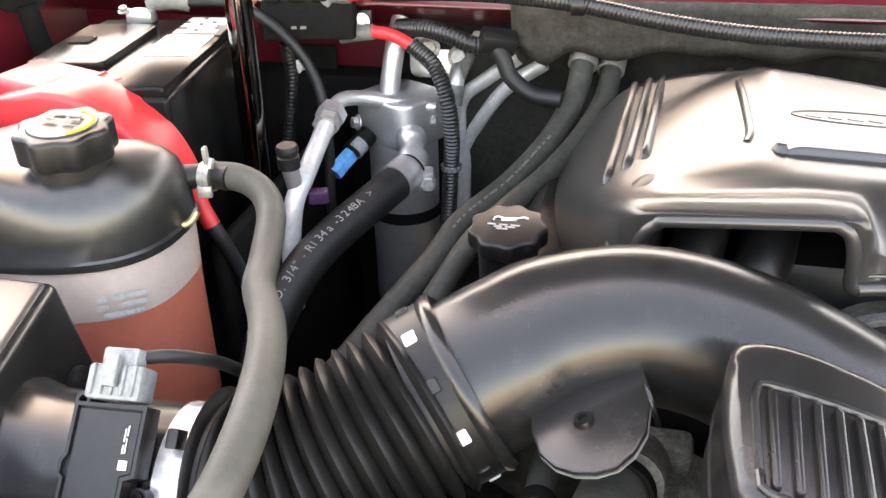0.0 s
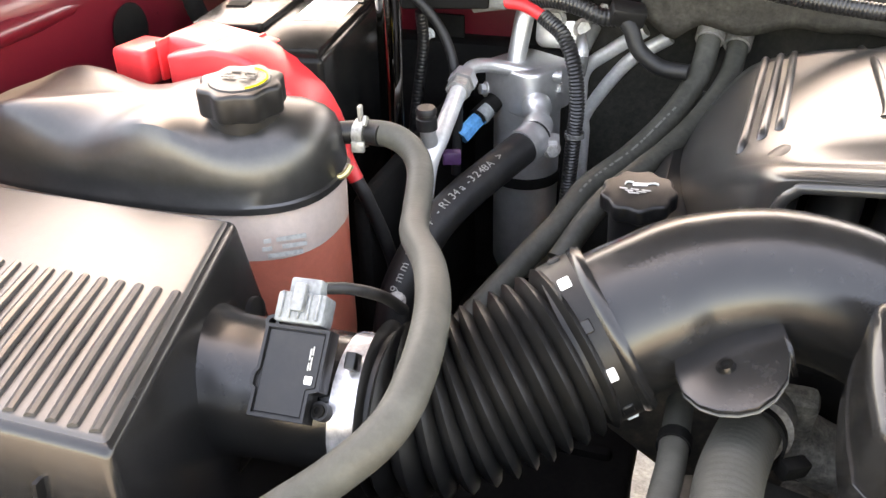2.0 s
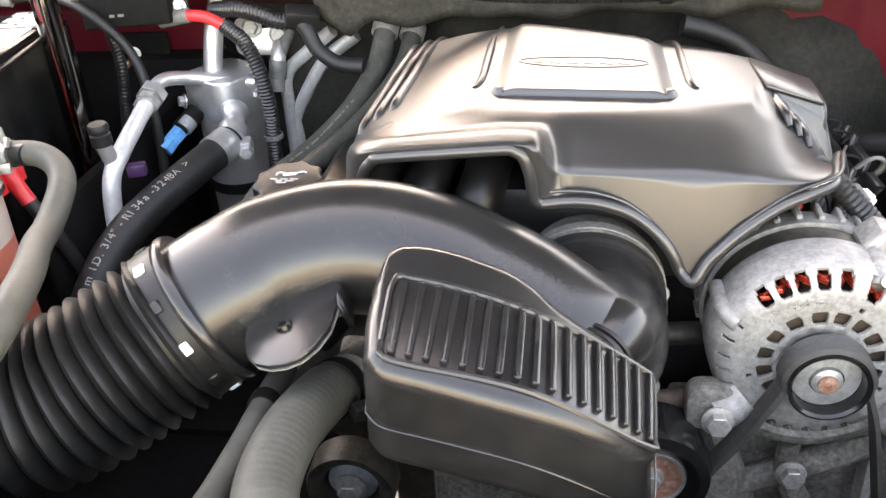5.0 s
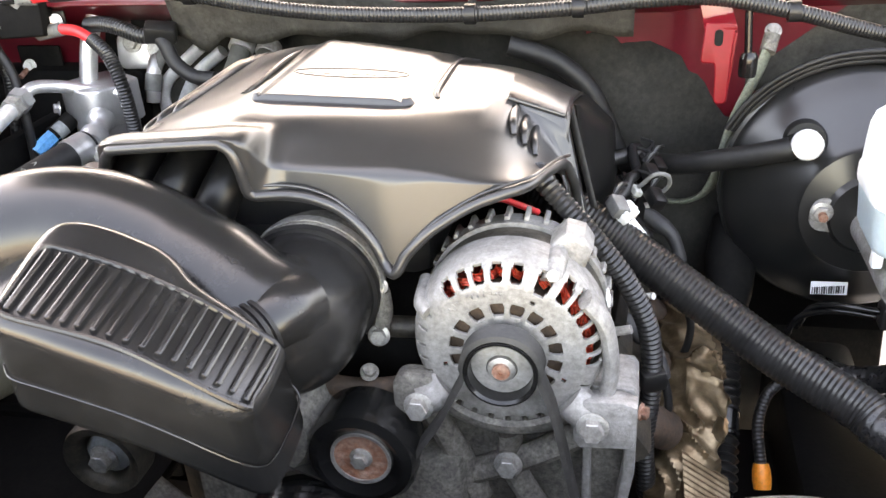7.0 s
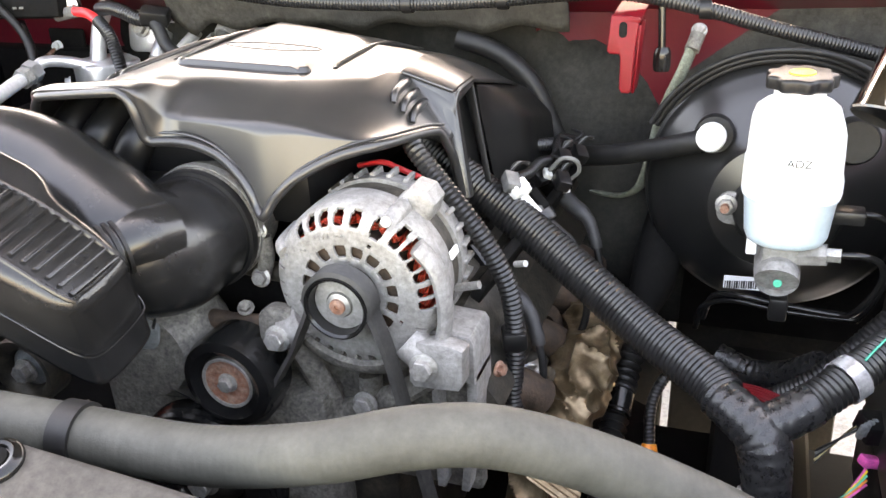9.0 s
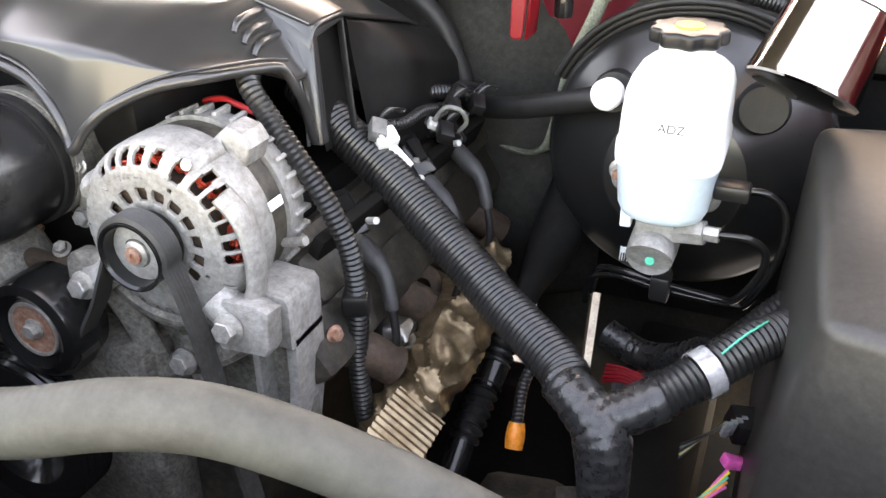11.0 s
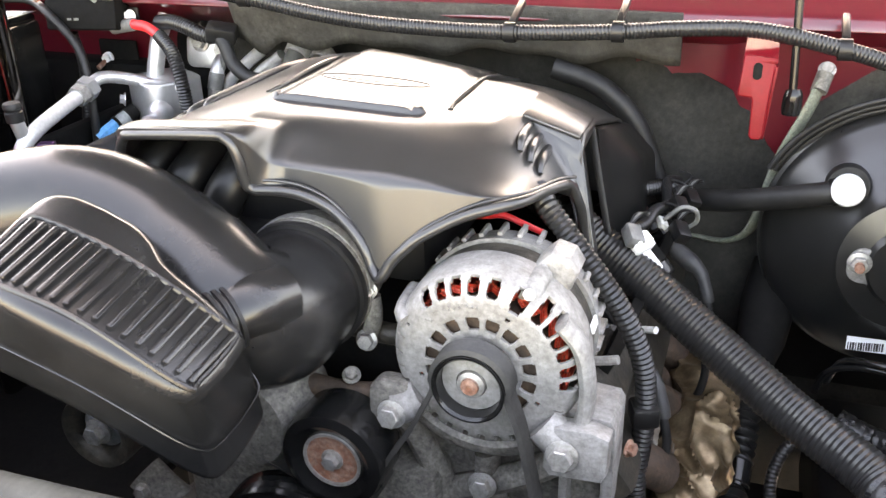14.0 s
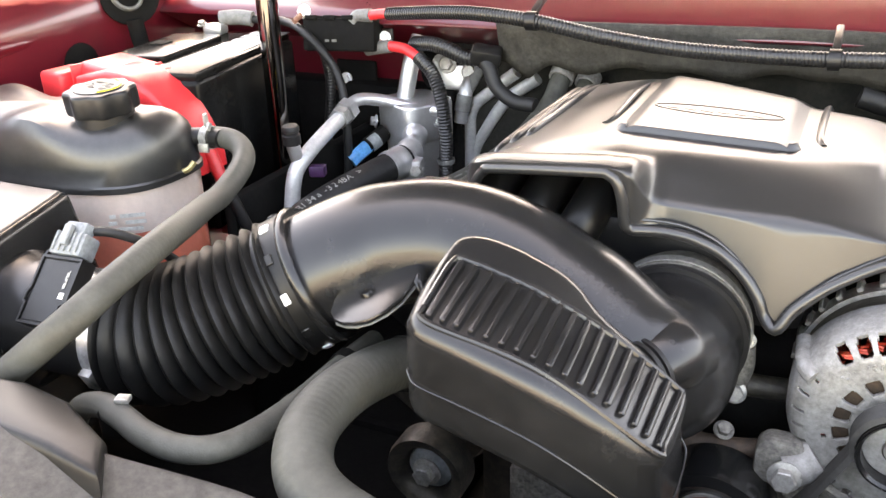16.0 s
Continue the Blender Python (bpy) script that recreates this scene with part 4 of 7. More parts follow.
bars(bmx @ Vector((0.024, 0.122, 0.1056)), BV, BU, [[(0, 0.3), (0.4, 0.5)], [(0, 0.9)], [(0.1, 0.5), (0.7, 0.3)], [(0, 0.35), (0.45, 0.5)], [(0, 0.8)], [(0.2, 0.6)], [(0, 0.4), (0.5, 0.45)], [(0, 0.95)]], 0.05, 0.068, PAPER, warn)
part("terminal", lathe([(0, 0), (0.011, 0), (0.0095, 0.018), (0, 0.019)], bmx @ Matrix.Translation((-0.035, 0.108, 0.1)), 20), ALU, bat)
part("terminal_clamp", rbox((0.03, 0.022, 0.014), bmx @ Matrix.Translation((-0.03, 0.108, 0.111)), 0.003), ALU, bat)
part("terminal_bolt", bolt_mesh(bmx @ Vector((-0.046, 0.10, 0.118)), (0, -0.3, 1), 0.005), STEEL, bat)
part("cable_boot", sweep([bmx @ Vector((-0.026, 0.118, 0.124)), bmx @ Vector((0.0, 0.125, 0.125)), bmx @ Vector((0.02, 0.128, 0.122))], 0.011, 14), SEAL, bat)
cab = single("battery_cable", sweep([bmx @ Vector((0.015, 0.128, 0.122)), bmx @ Vector((0.06, 0.14, 0.118)), (-0.76, 0.455, 0.165), (-0.712, 0.45, 0.115), (-0.69, 0.43, 0.05), (-0.69, 0.42, -0.05)], 0.006, 12), RUBBER, "black battery cable curving down beside the rod", "cable")

# red positive terminal cover and cable
rc = thing("terminal_cover", (-0.88, 0.2, 0.1), "bright red plastic positive terminal cover with its cable", "terminal cover")
part("hood", rbox((0.115, 0.075, 0.034), pose(-0.868, 0.228, 0.150, 0, 6, -8), 0.008, 3, taper=0.88), REDPL, rc)
part("latch_block", rbox((0.045, 0.05, 0.036), pose(-0.945, 0.205, 0.143, 0, 0, -8), 0.006, 3), REDPL, rc)
arch = [(-0.900 + 0.0, 0.128), (-0.900, 0.160)] + [(-0.900 + 0.05 * k, 0.160 + 0.010 * k) for k in (0.5, 1.0)]
arch += [(-0.850 + 0.112 * math.sin(radians(a)), 0.052 + 0.118 * math.cos(radians(a))) for a in range(10, 92, 8)]
arch += [(-0.752, 0.05), (-0.762, 0.075), (-0.778, 0.098), (-0.800, 0.115), (-0.830, 0.125)]
part("bridge", prism(arch, 0.062, axes((0, 0.236, 0), (0, -1, 0), (1, 0, 0)), 0.006, 3), REDPL, rc)
part("hinge_rib", rbox((0.004, 0.07, 0.040), pose(-0.912, 0.222, 0.150, 0, 0, -8), 0.001), REDPL, rc)
part("hinge_rib", rbox((0.004, 0.06, 0.036), pose(-0.838, 0.222, 0.148, 0, 0, -8), 0.001), REDPL, rc)
part("cable", sweep([(-0.745, 0.207, 0.09), (-0.732, 0.206, 0.055), (-0.724, 0.205, 0.038)], 0.008, 12), REDPL, rc)
part("cable_end", sweep([(-0.726, 0.205, 0.042), (-0.715, 0.204, 0.022), (-0.700, 0.212, -0.03), (-0.69, 0.22, -0.09)], 0.0072, 12), RUBBER, rc)

# polished rod that props the hood
single("hood_prop_rod", sweep([(-0.742, 0.345, -0.14), (-0.738, 0.347, 0.2), (-0.731, 0.352, 1.10)], 0.0135, 28, 0.05), ROD, "polished black hood prop rod beside the battery", "rod")

# ---- engine cover ----
cov = thing("engine_cover", (-0.19, 0.25, 0.0), "black grained plastic engine cover with a raised centre plate", "engine cover")


# the free front edge: opening for the runners, throttle arch, tip, alternator arch
LIP = [(-0.43, 0.30, -0.02), (-0.40, 0.22, 0.0), (-0.376, 0.150, 0.03), (-0.363, 0.103, 0.05), (-0.352, 0.085, 0.06), (-0.346, 0.080, 0.10), (-0.340, 0.076, 0.130), (-0.330, 0.073, 0.1435),
       (-0.32, 0.071, 0.147), (-0.235, 0.063, 0.1565), (-0.224, 0.063, 0.1555), (-0.217, 0.063, 0.150), (-0.2125, 0.064, 0.135), (-0.2105, 0.067, 0.115), (-0.205, 0.070, 0.110), (-0.187, 0.074, 0.110)]
LIP += [(-0.178 + 0.082 * math.cos(radians(a)), 0.074 - 0.012 * max(0.0, 1 - a / 60), 0.028 + 0.082 * math.sin(radians(a))) for a in range(84, 16, -8)]
LIP += [(-0.092, 0.060, 0.050), (-0.083, 0.064, 0.064), (-0.073, 0.067, 0.075), (-0.063, 0.071, 0.084), (-0.051, 0.077, 0.091), (-0.039, 0.083, 0.097), (-0.026, 0.089, 0.102), (-0.008, 0.095, 0.107), (0.011, 0.110, 0.109), (0.025, 0.156, 0.104), (0.034, 0.182, 0.098)]
# rows of (x, y, z): top of the front face, back of the ledge, band, shoulder
FACE = [(-0.43, 0.31, 0.0), (-0.40, 0.24, 0.05), (-0.376, 0.160, 0.102), (-0.363, 0.108, 0.132), (-0.350, 0.082, 0.147), (-0.338, 0.072, 0.152), (-0.325, 0.069, 0.1545), (-0.232, 0.060, 0.163), (-0.212, 0.060, 0.1625), (-0.205, 0.061, 0.160),
        (-0.197, 0.078, 0.136), (-0.186, 0.084, 0.130), (-0.10, 0.078, 0.130), (-0.06, 0.081, 0.128), (-0.03, 0.089, 0.120), (-0.008, 0.099, 0.115), (0.011, 0.117, 0.113), (0.025, 0.160, 0.106), (0.034, 0.188, 0.096)]
LEDGE = [(-0.43, 0.32, 0.01), (-0.40, 0.25, 0.058), (-0.376, 0.168, 0.107), (-0.363, 0.125, 0.134), (-0.350, 0.104, 0.148), (-0.325, 0.094, 0.156), (-0.232, 0.090, 0.1645), (-0.212, 0.090, 0.1635), (-0.205, 0.090, 0.160),
         (-0.197, 0.094, 0.142), (-0.186, 0.100, 0.138), (-0.10, 0.097, 0.137), (-0.06, 0.103, 0.134), (-0.03, 0.113, 0.125), (-0.008, 0.125, 0.116), (0.005, 0.138, 0.111), (0.011, 0.145, 0.109), (0.025, 0.172, 0.100), (0.034, 0.195, 0.088)]
BANDR = [(-0.43, 0.33, 0.015), (-0.40, 0.26, 0.062), (-0.376, 0.178, 0.110), (-0.350, 0.128, 0.138), (-0.325, 0.120, 0.140), (-0.24, 0.117, 0.1515), (-0.205, 0.117, 0.1515), (-0.186, 0.118, 0.148), (-0.10, 0.126, 0.1455), (-0.06, 0.136, 0.142), (-0.035, 0.147, 0.135), (-0.02, 0.155, 0.129), (-0.008, 0.162, 0.119), (0.005, 0.168, 0.109), (0.016, 0.176, 0.101), (0.025, 0.187, 0.093), (0.034, 0.203, 0.081)]
SHOULD = [(-0.43, 0.34, 0.02), (-0.40, 0.27, 0.068), (-0.376, 0.192, 0.111), (-0.350, 0.150, 0.133), (-0.325, 0.146, 0.139), (-0.24, 0.140, 0.1555), (-0.186, 0.138, 0.1545), (-0.10, 0.148, 0.150), (-0.06, 0.158, 0.1455), (-0.035, 0.171, 0.1405), (-0.022, 0.177, 0.137), (-0.008, 0.185, 0.126), (0.005, 0.190, 0.113), (0.016, 0.196, 0.102), (0.025, 0.203, 0.092), (0.034, 0.211, 0.079)]
CROWN = [(-0.43, 0.02), (-0.40, 0.075), (-0.376, 0.112), (-0.363, 0.1245), (-0.35, 0.131), (-0.33, 0.1375), (-0.30, 0.146), (-0.26, 0.1545), (-0.24, 0.156), (-0.10, 0.151), (-0.05, 0.1475), (-0.02, 0.142), (0.0, 0.136), (0.036, 0.1205)]


def along(table, x, col, w):
    """The value at x of a table, evened out over 2 w."""
    return float(np.mean(np.interp(x + np.linspace(-w, w, 9), [r[0] for r in table], [r[col] for r in table])))


# the cheek beside the side frame falls away at half a right angle
CHEEK = [(-0.03, 0.0), (-0.021, 0.0005), (-0.010, 0.0075), (0.0, 0.0145), (0.010, 0.021), (0.020, 0.029), (0.036, 0.043)]
CREASE = [(-0.43, 0.40), (-0.30, 0.385), (-0.187, 0.352), (-0.097, 0.314), (-0.03, 0.307), (0.036, 0.288)]


def cover_top(x, y):
    """The upper side: crowned, bent down behind a crease, with the cheek in front of the side frame."""
    k = min(1.0, max(0.0, (0.232 - y) / 0.008))
    back = max(0.0, y - along(CREASE, x, 1, 0.02))
    return along(CROWN, x, 1, 0.012) - 0.27 * back * min(1.0, back / 0.016) - k * along(CHEEK, x, 1, 0.003)


def chaikin(q, times):
    """Cuts the corners of an open line."""
    for _ in range(times):
        q = [q[0]] + [p for a, b in zip(q, q[1:]) for p in (a.lerp(b, 0.25), a.lerp(b, 0.75))] + [q[-1]]
    return q


def cover_col(x):
    """One slice across the cover, front edge first: lip, front face, ledge or band, shoulder, top, rear."""
    lip = (along(LIP, x, 1, 0.001), along(LIP, x, 2, 0.0008))
    w = 0.010 if x < -0.33 else 0.0035 if x < -0.18 else 0.009
    face, ledge, band, sho = [(along(t, x, 1, w), along(t, x, 2, w)) for t in (FACE, LEDGE, BANDR, SHOULD)]
    if x > -0.19:
        k = min(1.0, max(0.0, (0.012 - x) / 0.02))
        lip = (k * (face[0] - (face[1] - lip[1]) * 0.2) + (1 - k) * lip[0], lip[1])
    mid = (face[0] * 0.75 + lip[0] * 0.25, lip[1] + (face[1] - lip[1]) * 0.75)
    y0 = sho[0]
    yc = along(CREASE, x, 1, 0.02)
    ys = [y0 + 0.02, y0 + 0.045, 0.5 * (y0 + 0.045 + yc), yc - 0.008, yc + 0.004, yc + 0.018, 0.5 * (yc + 0.48), 0.462]
    if x > -0.035:
        ys[:2] = [0.2235, 0.233]
    pts = [lip, mid, face, ledge, band, sho] + [(y, cover_top(x, y)) for y in ys] + [(0.478, cover_top(x, 0.47) - 0.02), (0.485, 0.06)]
    return chaikin([Vector((x, a, b)) for a, b in pts], 3)


xs = sorted(set([round(float(v), 4) for v in np.linspace(-0.43, 0.034, 100)] + [round(float(v), 4) for v in np.linspace(-0.356, -0.334, 16)] + [round(float(v), 4) for v in np.linspace(-0.226, -0.192, 26)] + [round(float(v), 4) for v in np.linspace(-0.106, -0.08, 16)]))
cols = [cover_col(x) for x in xs]
bm = bmesh.new()
rows = [[bm.verts.new(p) for p in c] for c in cols]
for a, b in zip(rows, rows[1:]):
    for k in range(len(a) - 1):
        bm.faces.new((a[k], b[k], b[k + 1], a[k + 1]))
shell = part("shell", bm, COVER, cov, sharp=70)
solid(shell, 0.004)
# rolled flange along the front openings, with a fine bead above it
edge = [Vector(p) + Vector((0, -0.0015, 0.001)) for p in LIP if p[0] > -0.206] + [Vector(p) for p in ((0.041, 0.188, 0.080), (0.043, 0.194, 0.066), (0.046, 0.203, 0.028))]
part("rolled_edge", sweep(edge, 0.0046, 12, 0.003), COVER, cov)
part("edge_bead", sweep([p + Vector((0.004 if p.x > -0.09 else -0.003, 0.0025, 0.0075)) * (0.4 if abs(p.x + 0.092) < 0.01 else 1.0) for p in edge[:-3]], 0.0014, 8, 0.003), COVER, cov)
edge2 = [Vector((-0.352, 0.084, 0.05))] + [Vector(p) + Vector((0, -0.001, 0.001)) for p in LIP if -0.3525 < p[0] < -0.2045]
part("rolled_edge", sweep(edge2, 0.0044, 12, 0.003), COVER, cov)

# raised centre plate with its oval badge
X0, X1, YF = -0.253, -0.096, 0.176


def plate(u, v, h):
    x = X0 + (X1 - X0) * u
    y = YF + 0.285 * v
    return Vector((x, y, cover_top(x, y) + h))


def plate_rise(u, v):
    """Height over the cover: a rounded step in front, softer ramps at the sides."""
    dx, dy = min(u, 1 - u) * (X1 - X0), v * 0.285
    r = 0.012
    side, fore = dx / 0.022, dy / 0.004
    if dx < r and dy < r:
        d = r - math.hypot(r - dx, r - dy)
        side, fore = max(d, 0) / 0.006, max(d, 0) / 0.0045
    k = max(0.0, min(1.0, side, fore))
    return 0.0060 * k * k * (3 - 2 * k) - 0.0006


us = sorted(set(np.linspace(0, 1, 40).tolist() + [k * 0.006 for k in range(16)] + [1 - k * 0.006 for k in range(16)]))
vs = sorted(set(np.linspace(0, 1, 40).tolist() + [k * 0.0025 for k in range(24)]))
bm = grid(lambda u, v: plate(u, v, plate_rise(u, v)), us, vs)
part("centre_plate", bm, COVER, cov, sharp=80)
for sgn, x0 in ((-1, X0 - 0.010), (1, X1 + 0.010)):
    part("plate_ridge", sweep([(x0 + 0.004 * sgn, 0.205, cover_top(x0, 0.205) - 0.002), (x0, 0.23, cover_top(x0, 0.23) + 0.0005), (x0, 0.33, cover_top(x0, 0.33) + 0.001), (x0, 0.45, cover_top(x0, 0.45))], 0.004, 10, 0.008, squash=0.7), COVER, cov)
oc = plate(0.5, 0.26, 0.0056)
om = axes(oc, (0.036, 0.0, 1), (1, 0.0, 0))
ring = [om @ Vector((0.057 * math.cos(a), 0.0135 * math.sin(a), 0.0)) for a in np.linspace(0, 2 * math.pi, 41).tolist()]
badge = part("badge_oval", sweep(ring, 0.0006, 8, 0.004, caps=False), COVER, cov, "raised oval emblem outline")
for k, (a, w) in enumerate(((-0.040, 0.012), (-0.024, 0.010), (-0.009, 0.011), (0.006, 0.010), (0.021, 0.011), (0.036, 0.011))):
    part("badge_bar", rbox((w, 0.010 - 0.002 * abs(a) / 0.04, 0.0007), om @ Matrix.Translation((a, 0, 0.0)) @ pose(0, 0, 0, 0, 0, -10), 0.0004, 1), COVER, badge)
# ribs along the passenger side, louvres on the other
for x, y in ((-0.368, 0.190), (-0.354, 0.196), (-0.341, 0.206)):
    line = [Vector((x + 0.016 * k, y + 0.23 * k, cover_top(x + 0.016 * k, y + 0.23 * k) + h)) for k, h in ((0, -0.004), (0.02, 0.0), (0.08, 0.0018), (0.3, 0.0018), (0.6, 0.0016), (0.9, 0.0005), (1, -0.002))]
    part("side_rib", sweep(line, 0.0040, 10, 0.004), COVER, cov)
for x, z in ((-0.0135, 0.1325), (-0.0045, 0.1235), (0.0045, 0.1140)):
    line = [Vector((x + 0.004, 0.178, z - 0.006)), Vector((x + 0.003, 0.184, z - 0.001)), Vector((x + 0.002, 0.192, z + 0.001)), Vector((x, 0.210, z + 0.001)), Vector((x - 0.001, 0.232, z + 0.001))]
    part("louvre", sweep(line, 0.0046, 14, 0.002, radii=[0.55, 0.85, 1, 1, 1]), COVER, cov)
# side frame on the driver's side with its tall opening
fn, ff, fr, fb = Vector((0.031, 0.236, 0.1225)), Vector((0.032, 0.294, 0.1225)), Vector((0.062, 0.258, 0.018)), Vector((0.055, 0.203, 0.024))


def slab_of(points, back, bevel=0.0014):
    """A plate whose front is an outline in space, as thick as back is long."""
    q = bmesh.new()
    hi, lo = [q.verts.new(p) for p in points], [q.verts.new(Vector(p) + Vector(back)) for p in points]
    q.faces.new(hi), q.faces.new(lo[::-1])
    n = len(points)
    for k in range(n):
        q.faces.new((lo[k], lo[(k + 1) % n], hi[(k + 1) % n], hi[k]))
    bmesh.ops.recalc_face_normals(q, faces=q.faces)
    if bevel:
        bmesh.ops.bevel(q, geom=q.edges[:], offset=bevel, segments=2, profile=0.5, affect="EDGES", clamp_overlap=True)
    return q


panel = [Vector(p) for p in ((-0.022, 0.2270, 0.1415), (0.0305, 0.2356, 0.1222), (0.055, 0.2035, 0.024), (0.044, 0.1985, 0.024), (0.0355, 0.2105, 0.0590), (0.0275, 0.2175, 0.0815), (0.0185, 0.2245, 0.1040), (0.0120, 0.2262, 0.1120), (0.002, 0.2255, 0.1170), (-0.010, 0.226, 0.1290))]
part("side_post", slab_of(panel, (0.001, 0.010, 0.0), 0.0022), COVER, cov, sharp=30)
part("post_bead", sweep([p + Vector((-0.001, -0.0015, 0)) for p in panel[3:8]], 0.0016, 8, 0.003), COVER, cov)
part("frame_top", slab_of([Vector(p) for p in ((-0.021, 0.2265, 0.1450), (0.0305, 0.2345, 0.1255), (0.0320, 0.295, 0.1255), (-0.024, 0.301, 0.1455))], (0.0, 0.0, -0.004), 0.0022), COVER, cov, sharp=30)
mid = (fn + ff + fr + fb) / 4
nrm = (ff - fn).cross(fb - fn).normalized() * 0.007
nrm = -nrm if nrm.x > 0 else nrm
# the rear bar gets a darker material in place of shade
for a, b, wa, wb, mt in ((fn, fb, 0.016, 0.011, COVER), (fn, ff, 0.012, 0.009, COVER), (ff, fr, 0.008, 0.006, BELLOWS_AND_SHADE)):
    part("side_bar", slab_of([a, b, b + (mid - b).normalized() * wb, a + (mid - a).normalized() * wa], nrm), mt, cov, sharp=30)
# sheet behind the opening, near-black for the shade inside
part("recess_panel", grid(lambda u, v: (0.016 + 0.022 * v, 0.236 + 0.07 * u, 0.118 - 0.115 * v), np.linspace(0, 1, 4), np.linspace(0, 1, 6)), BELLOWS_AND_SHADE, cov)


def rear_side(u, v):
    """Flank behind the side frame, swelling outwards; cover plastic with its shade put into the colour."""
    y = 0.293 + 0.20 * u
    k = min(1.0, u / 0.45)
    k = k * k * (3 - 2 * k)
    out = np.interp(v, (0, 0.15, 0.3, 0.5, 1), (0.010, 0.026, 0.036 + 0.004 * k, 0.040 + 0.030 * k, 0.056 + 0.022 * k))
    return (out, y, cover_top(0.03, y) - 0.004 - np.interp(v, (0, 0.15, 0.3, 0.5, 1), (0.003, 0.001, 0.004 + 0.002 * k, 0.036, 0.125)))


part("rear_flank", grid(rear_side, np.linspace(0, 1, 16), np.linspace(0, 1, 24)), BELLOWS_AND_SHADE, cov)

# intake manifold under the cover
man = thing("intake_manifold", (-0.18, 0.25, -0.03), "black plastic intake manifold runners under the cover", "manifold")
part("plenum", rbox((0.20, 0.34, 0.09), pose(-0.17, 0.28, 0.06), 0.02), BLACK, man)
for k, x in enumerate((-0.335, -0.290, -0.243)):
    part("runner", sweep([(x - 0.03, 0.10, 0.06), (x - 0.012, 0.115, 0.098), (x + 0.0, 0.16, 0.118), (x + 0.03, 0.24, 0.10)], 0.019, 18, 0.006), BLACK, man)
    part("runner_web", rbox((0.030, 0.012, 0.05), pose(x - 0.022, 0.098, 0.06), 0.004), BLACK, man)
part("fuel_rail", sweep([(-0.37, 0.12, 0.05), (-0.37, 0.3, 0.05), (-0.37, 0.45, 0.05)], 0.009, 12), DIRTY, man)

# oil filler
oil = thing("oil_filler", (-0.445, 0.2, 0.0), "black oil filler cap marked with a white oil can", "oil cap")
om2 = axes((-0.447, 0.203, 0.050), (-0.02, -0.12, 1))
part("neck", lathe([(0, -0.09), (0.026, -0.09), (0.026, 0), (0, 0)], om2, 28), BLACK, oil)
ocap = part("cap", prism(circle(0.0325, 64, 9, 0.0018), 0.017, om2, 0.003, 3), BLACK, oil)
part("oil_can", rbox((0.013, 0.0045, 0.0008), om2 @ Matrix.Translation((0.0, 0.008, 0.0174)) @ pose(0, 0, 0, 0, 0, 6), 0.0002, 1), PAPER, ocap, "white oil can symbol")
part("oil_spout", sweep([om2 @ Vector((0.006, 0.009, 0.0176)), om2 @ Vector((0.012, 0.012, 0.0176)), om2 @ Vector((0.016, 0.010, 0.0176))], 0.0008, 6), PAPER, ocap)
part("oil_handle", sweep([om2 @ Vector((-0.006, 0.010, 0.0176)), om2 @ Vector((-0.012, 0.011, 0.0176)), om2 @ Vector((-0.013, 0.006, 0.0176))], 0.0008, 6), PAPER, ocap)
bars(om2 @ Vector((-0.017, 0.001, 0.0176)), (1, 0, 0), (0, 1, 0), [[(0, 0.25), (0.35, 0.25), (0.7, 0.28)], [(0.2, 0.25), (0.55, 0.3)], [(0.3, 0.35)]], 0.028, 0.011, PALE, ocap)

# dipstick loop
single("dipstick_handle", sweep([(-0.452, 0.12, 0.03), (-0.45, 0.115, 0.052), (-0.442, 0.11, 0.056), (-0.438, 0.112, 0.045)], 0.005, 10, 0.003), YELLOW, "yellow plastic dipstick handle beside the duct", "dipstick")

# ---- alternator ----
alt = thing("alternator", (0, 0.09, -0.08), "corroded cast alternator with red copper windings", "alternator")
am = axes((0.0, 0.0, 0.0), (0, 1, 0), (1, 0, 0))
# front housing: rings of faces with openings left out, then given thickness
rings = [(0.026, 0.0335), (0.0335, 0.033), (0.0350, 0.0325), (0.0430, 0.0325), (0.0450, 0.0325), (0.0490, 0.0328), (0.0525, 0.033), (0.0585, 0.0322), (0.0625, 0.033), (0.0640, 0.0335), (0.0690, 0.036), (0.0730, 0.0405), (0.0752, 0.045), (0.0775, 0.054), (0.078, 0.066), (0.078, 0.082)]
N = 360
# openings: angle, half width in steps, first and last ring; the end rows are narrower
OPENINGS = [(a, 8, 1, 4) for a in (148, 123, 98, 76, 54, 32, 9, -14, -37, 171, 194, 217)]
OPENINGS += [(a, 4, 8, 12) for a in (130.5, 118.5, 107, 95, 82)] + [(a, 4, 8, 13) for a in (49, 38, 27.5, 17.5, 6.5, -4)] + [(64.5, 5, 7, 12)]
OPENINGS += [(a, 2, 9, 11) for a in (154, 166, 179, 190, 201, -25, -43)] + [(a, 2, 5, 6) for a in (65, -27, 197)]
OPENINGS += [(a, 3, 8, 11) for a in (-66, -78, -90, -102, -114, -126)]
shut = [[True] * N for _ in rings]
for a, w, i0, i1 in OPENINGS:
    k0 = round(a / 360 * N)
    for i in range(i0, i1):
        n = w - 1 if i1 - i0 > 1 and i in (i0, i1 - 1) else w
        for k in range(k0 - n, k0 + n):
            shut[i][k % N] = False
bm = bmesh.new()
vr = [[bm.verts.new(am @ Vector((r * math.cos(2 * math.pi * k / N), -r * math.sin(2 * math.pi * k / N), z))) for k in range(N)] for r, z in rings]
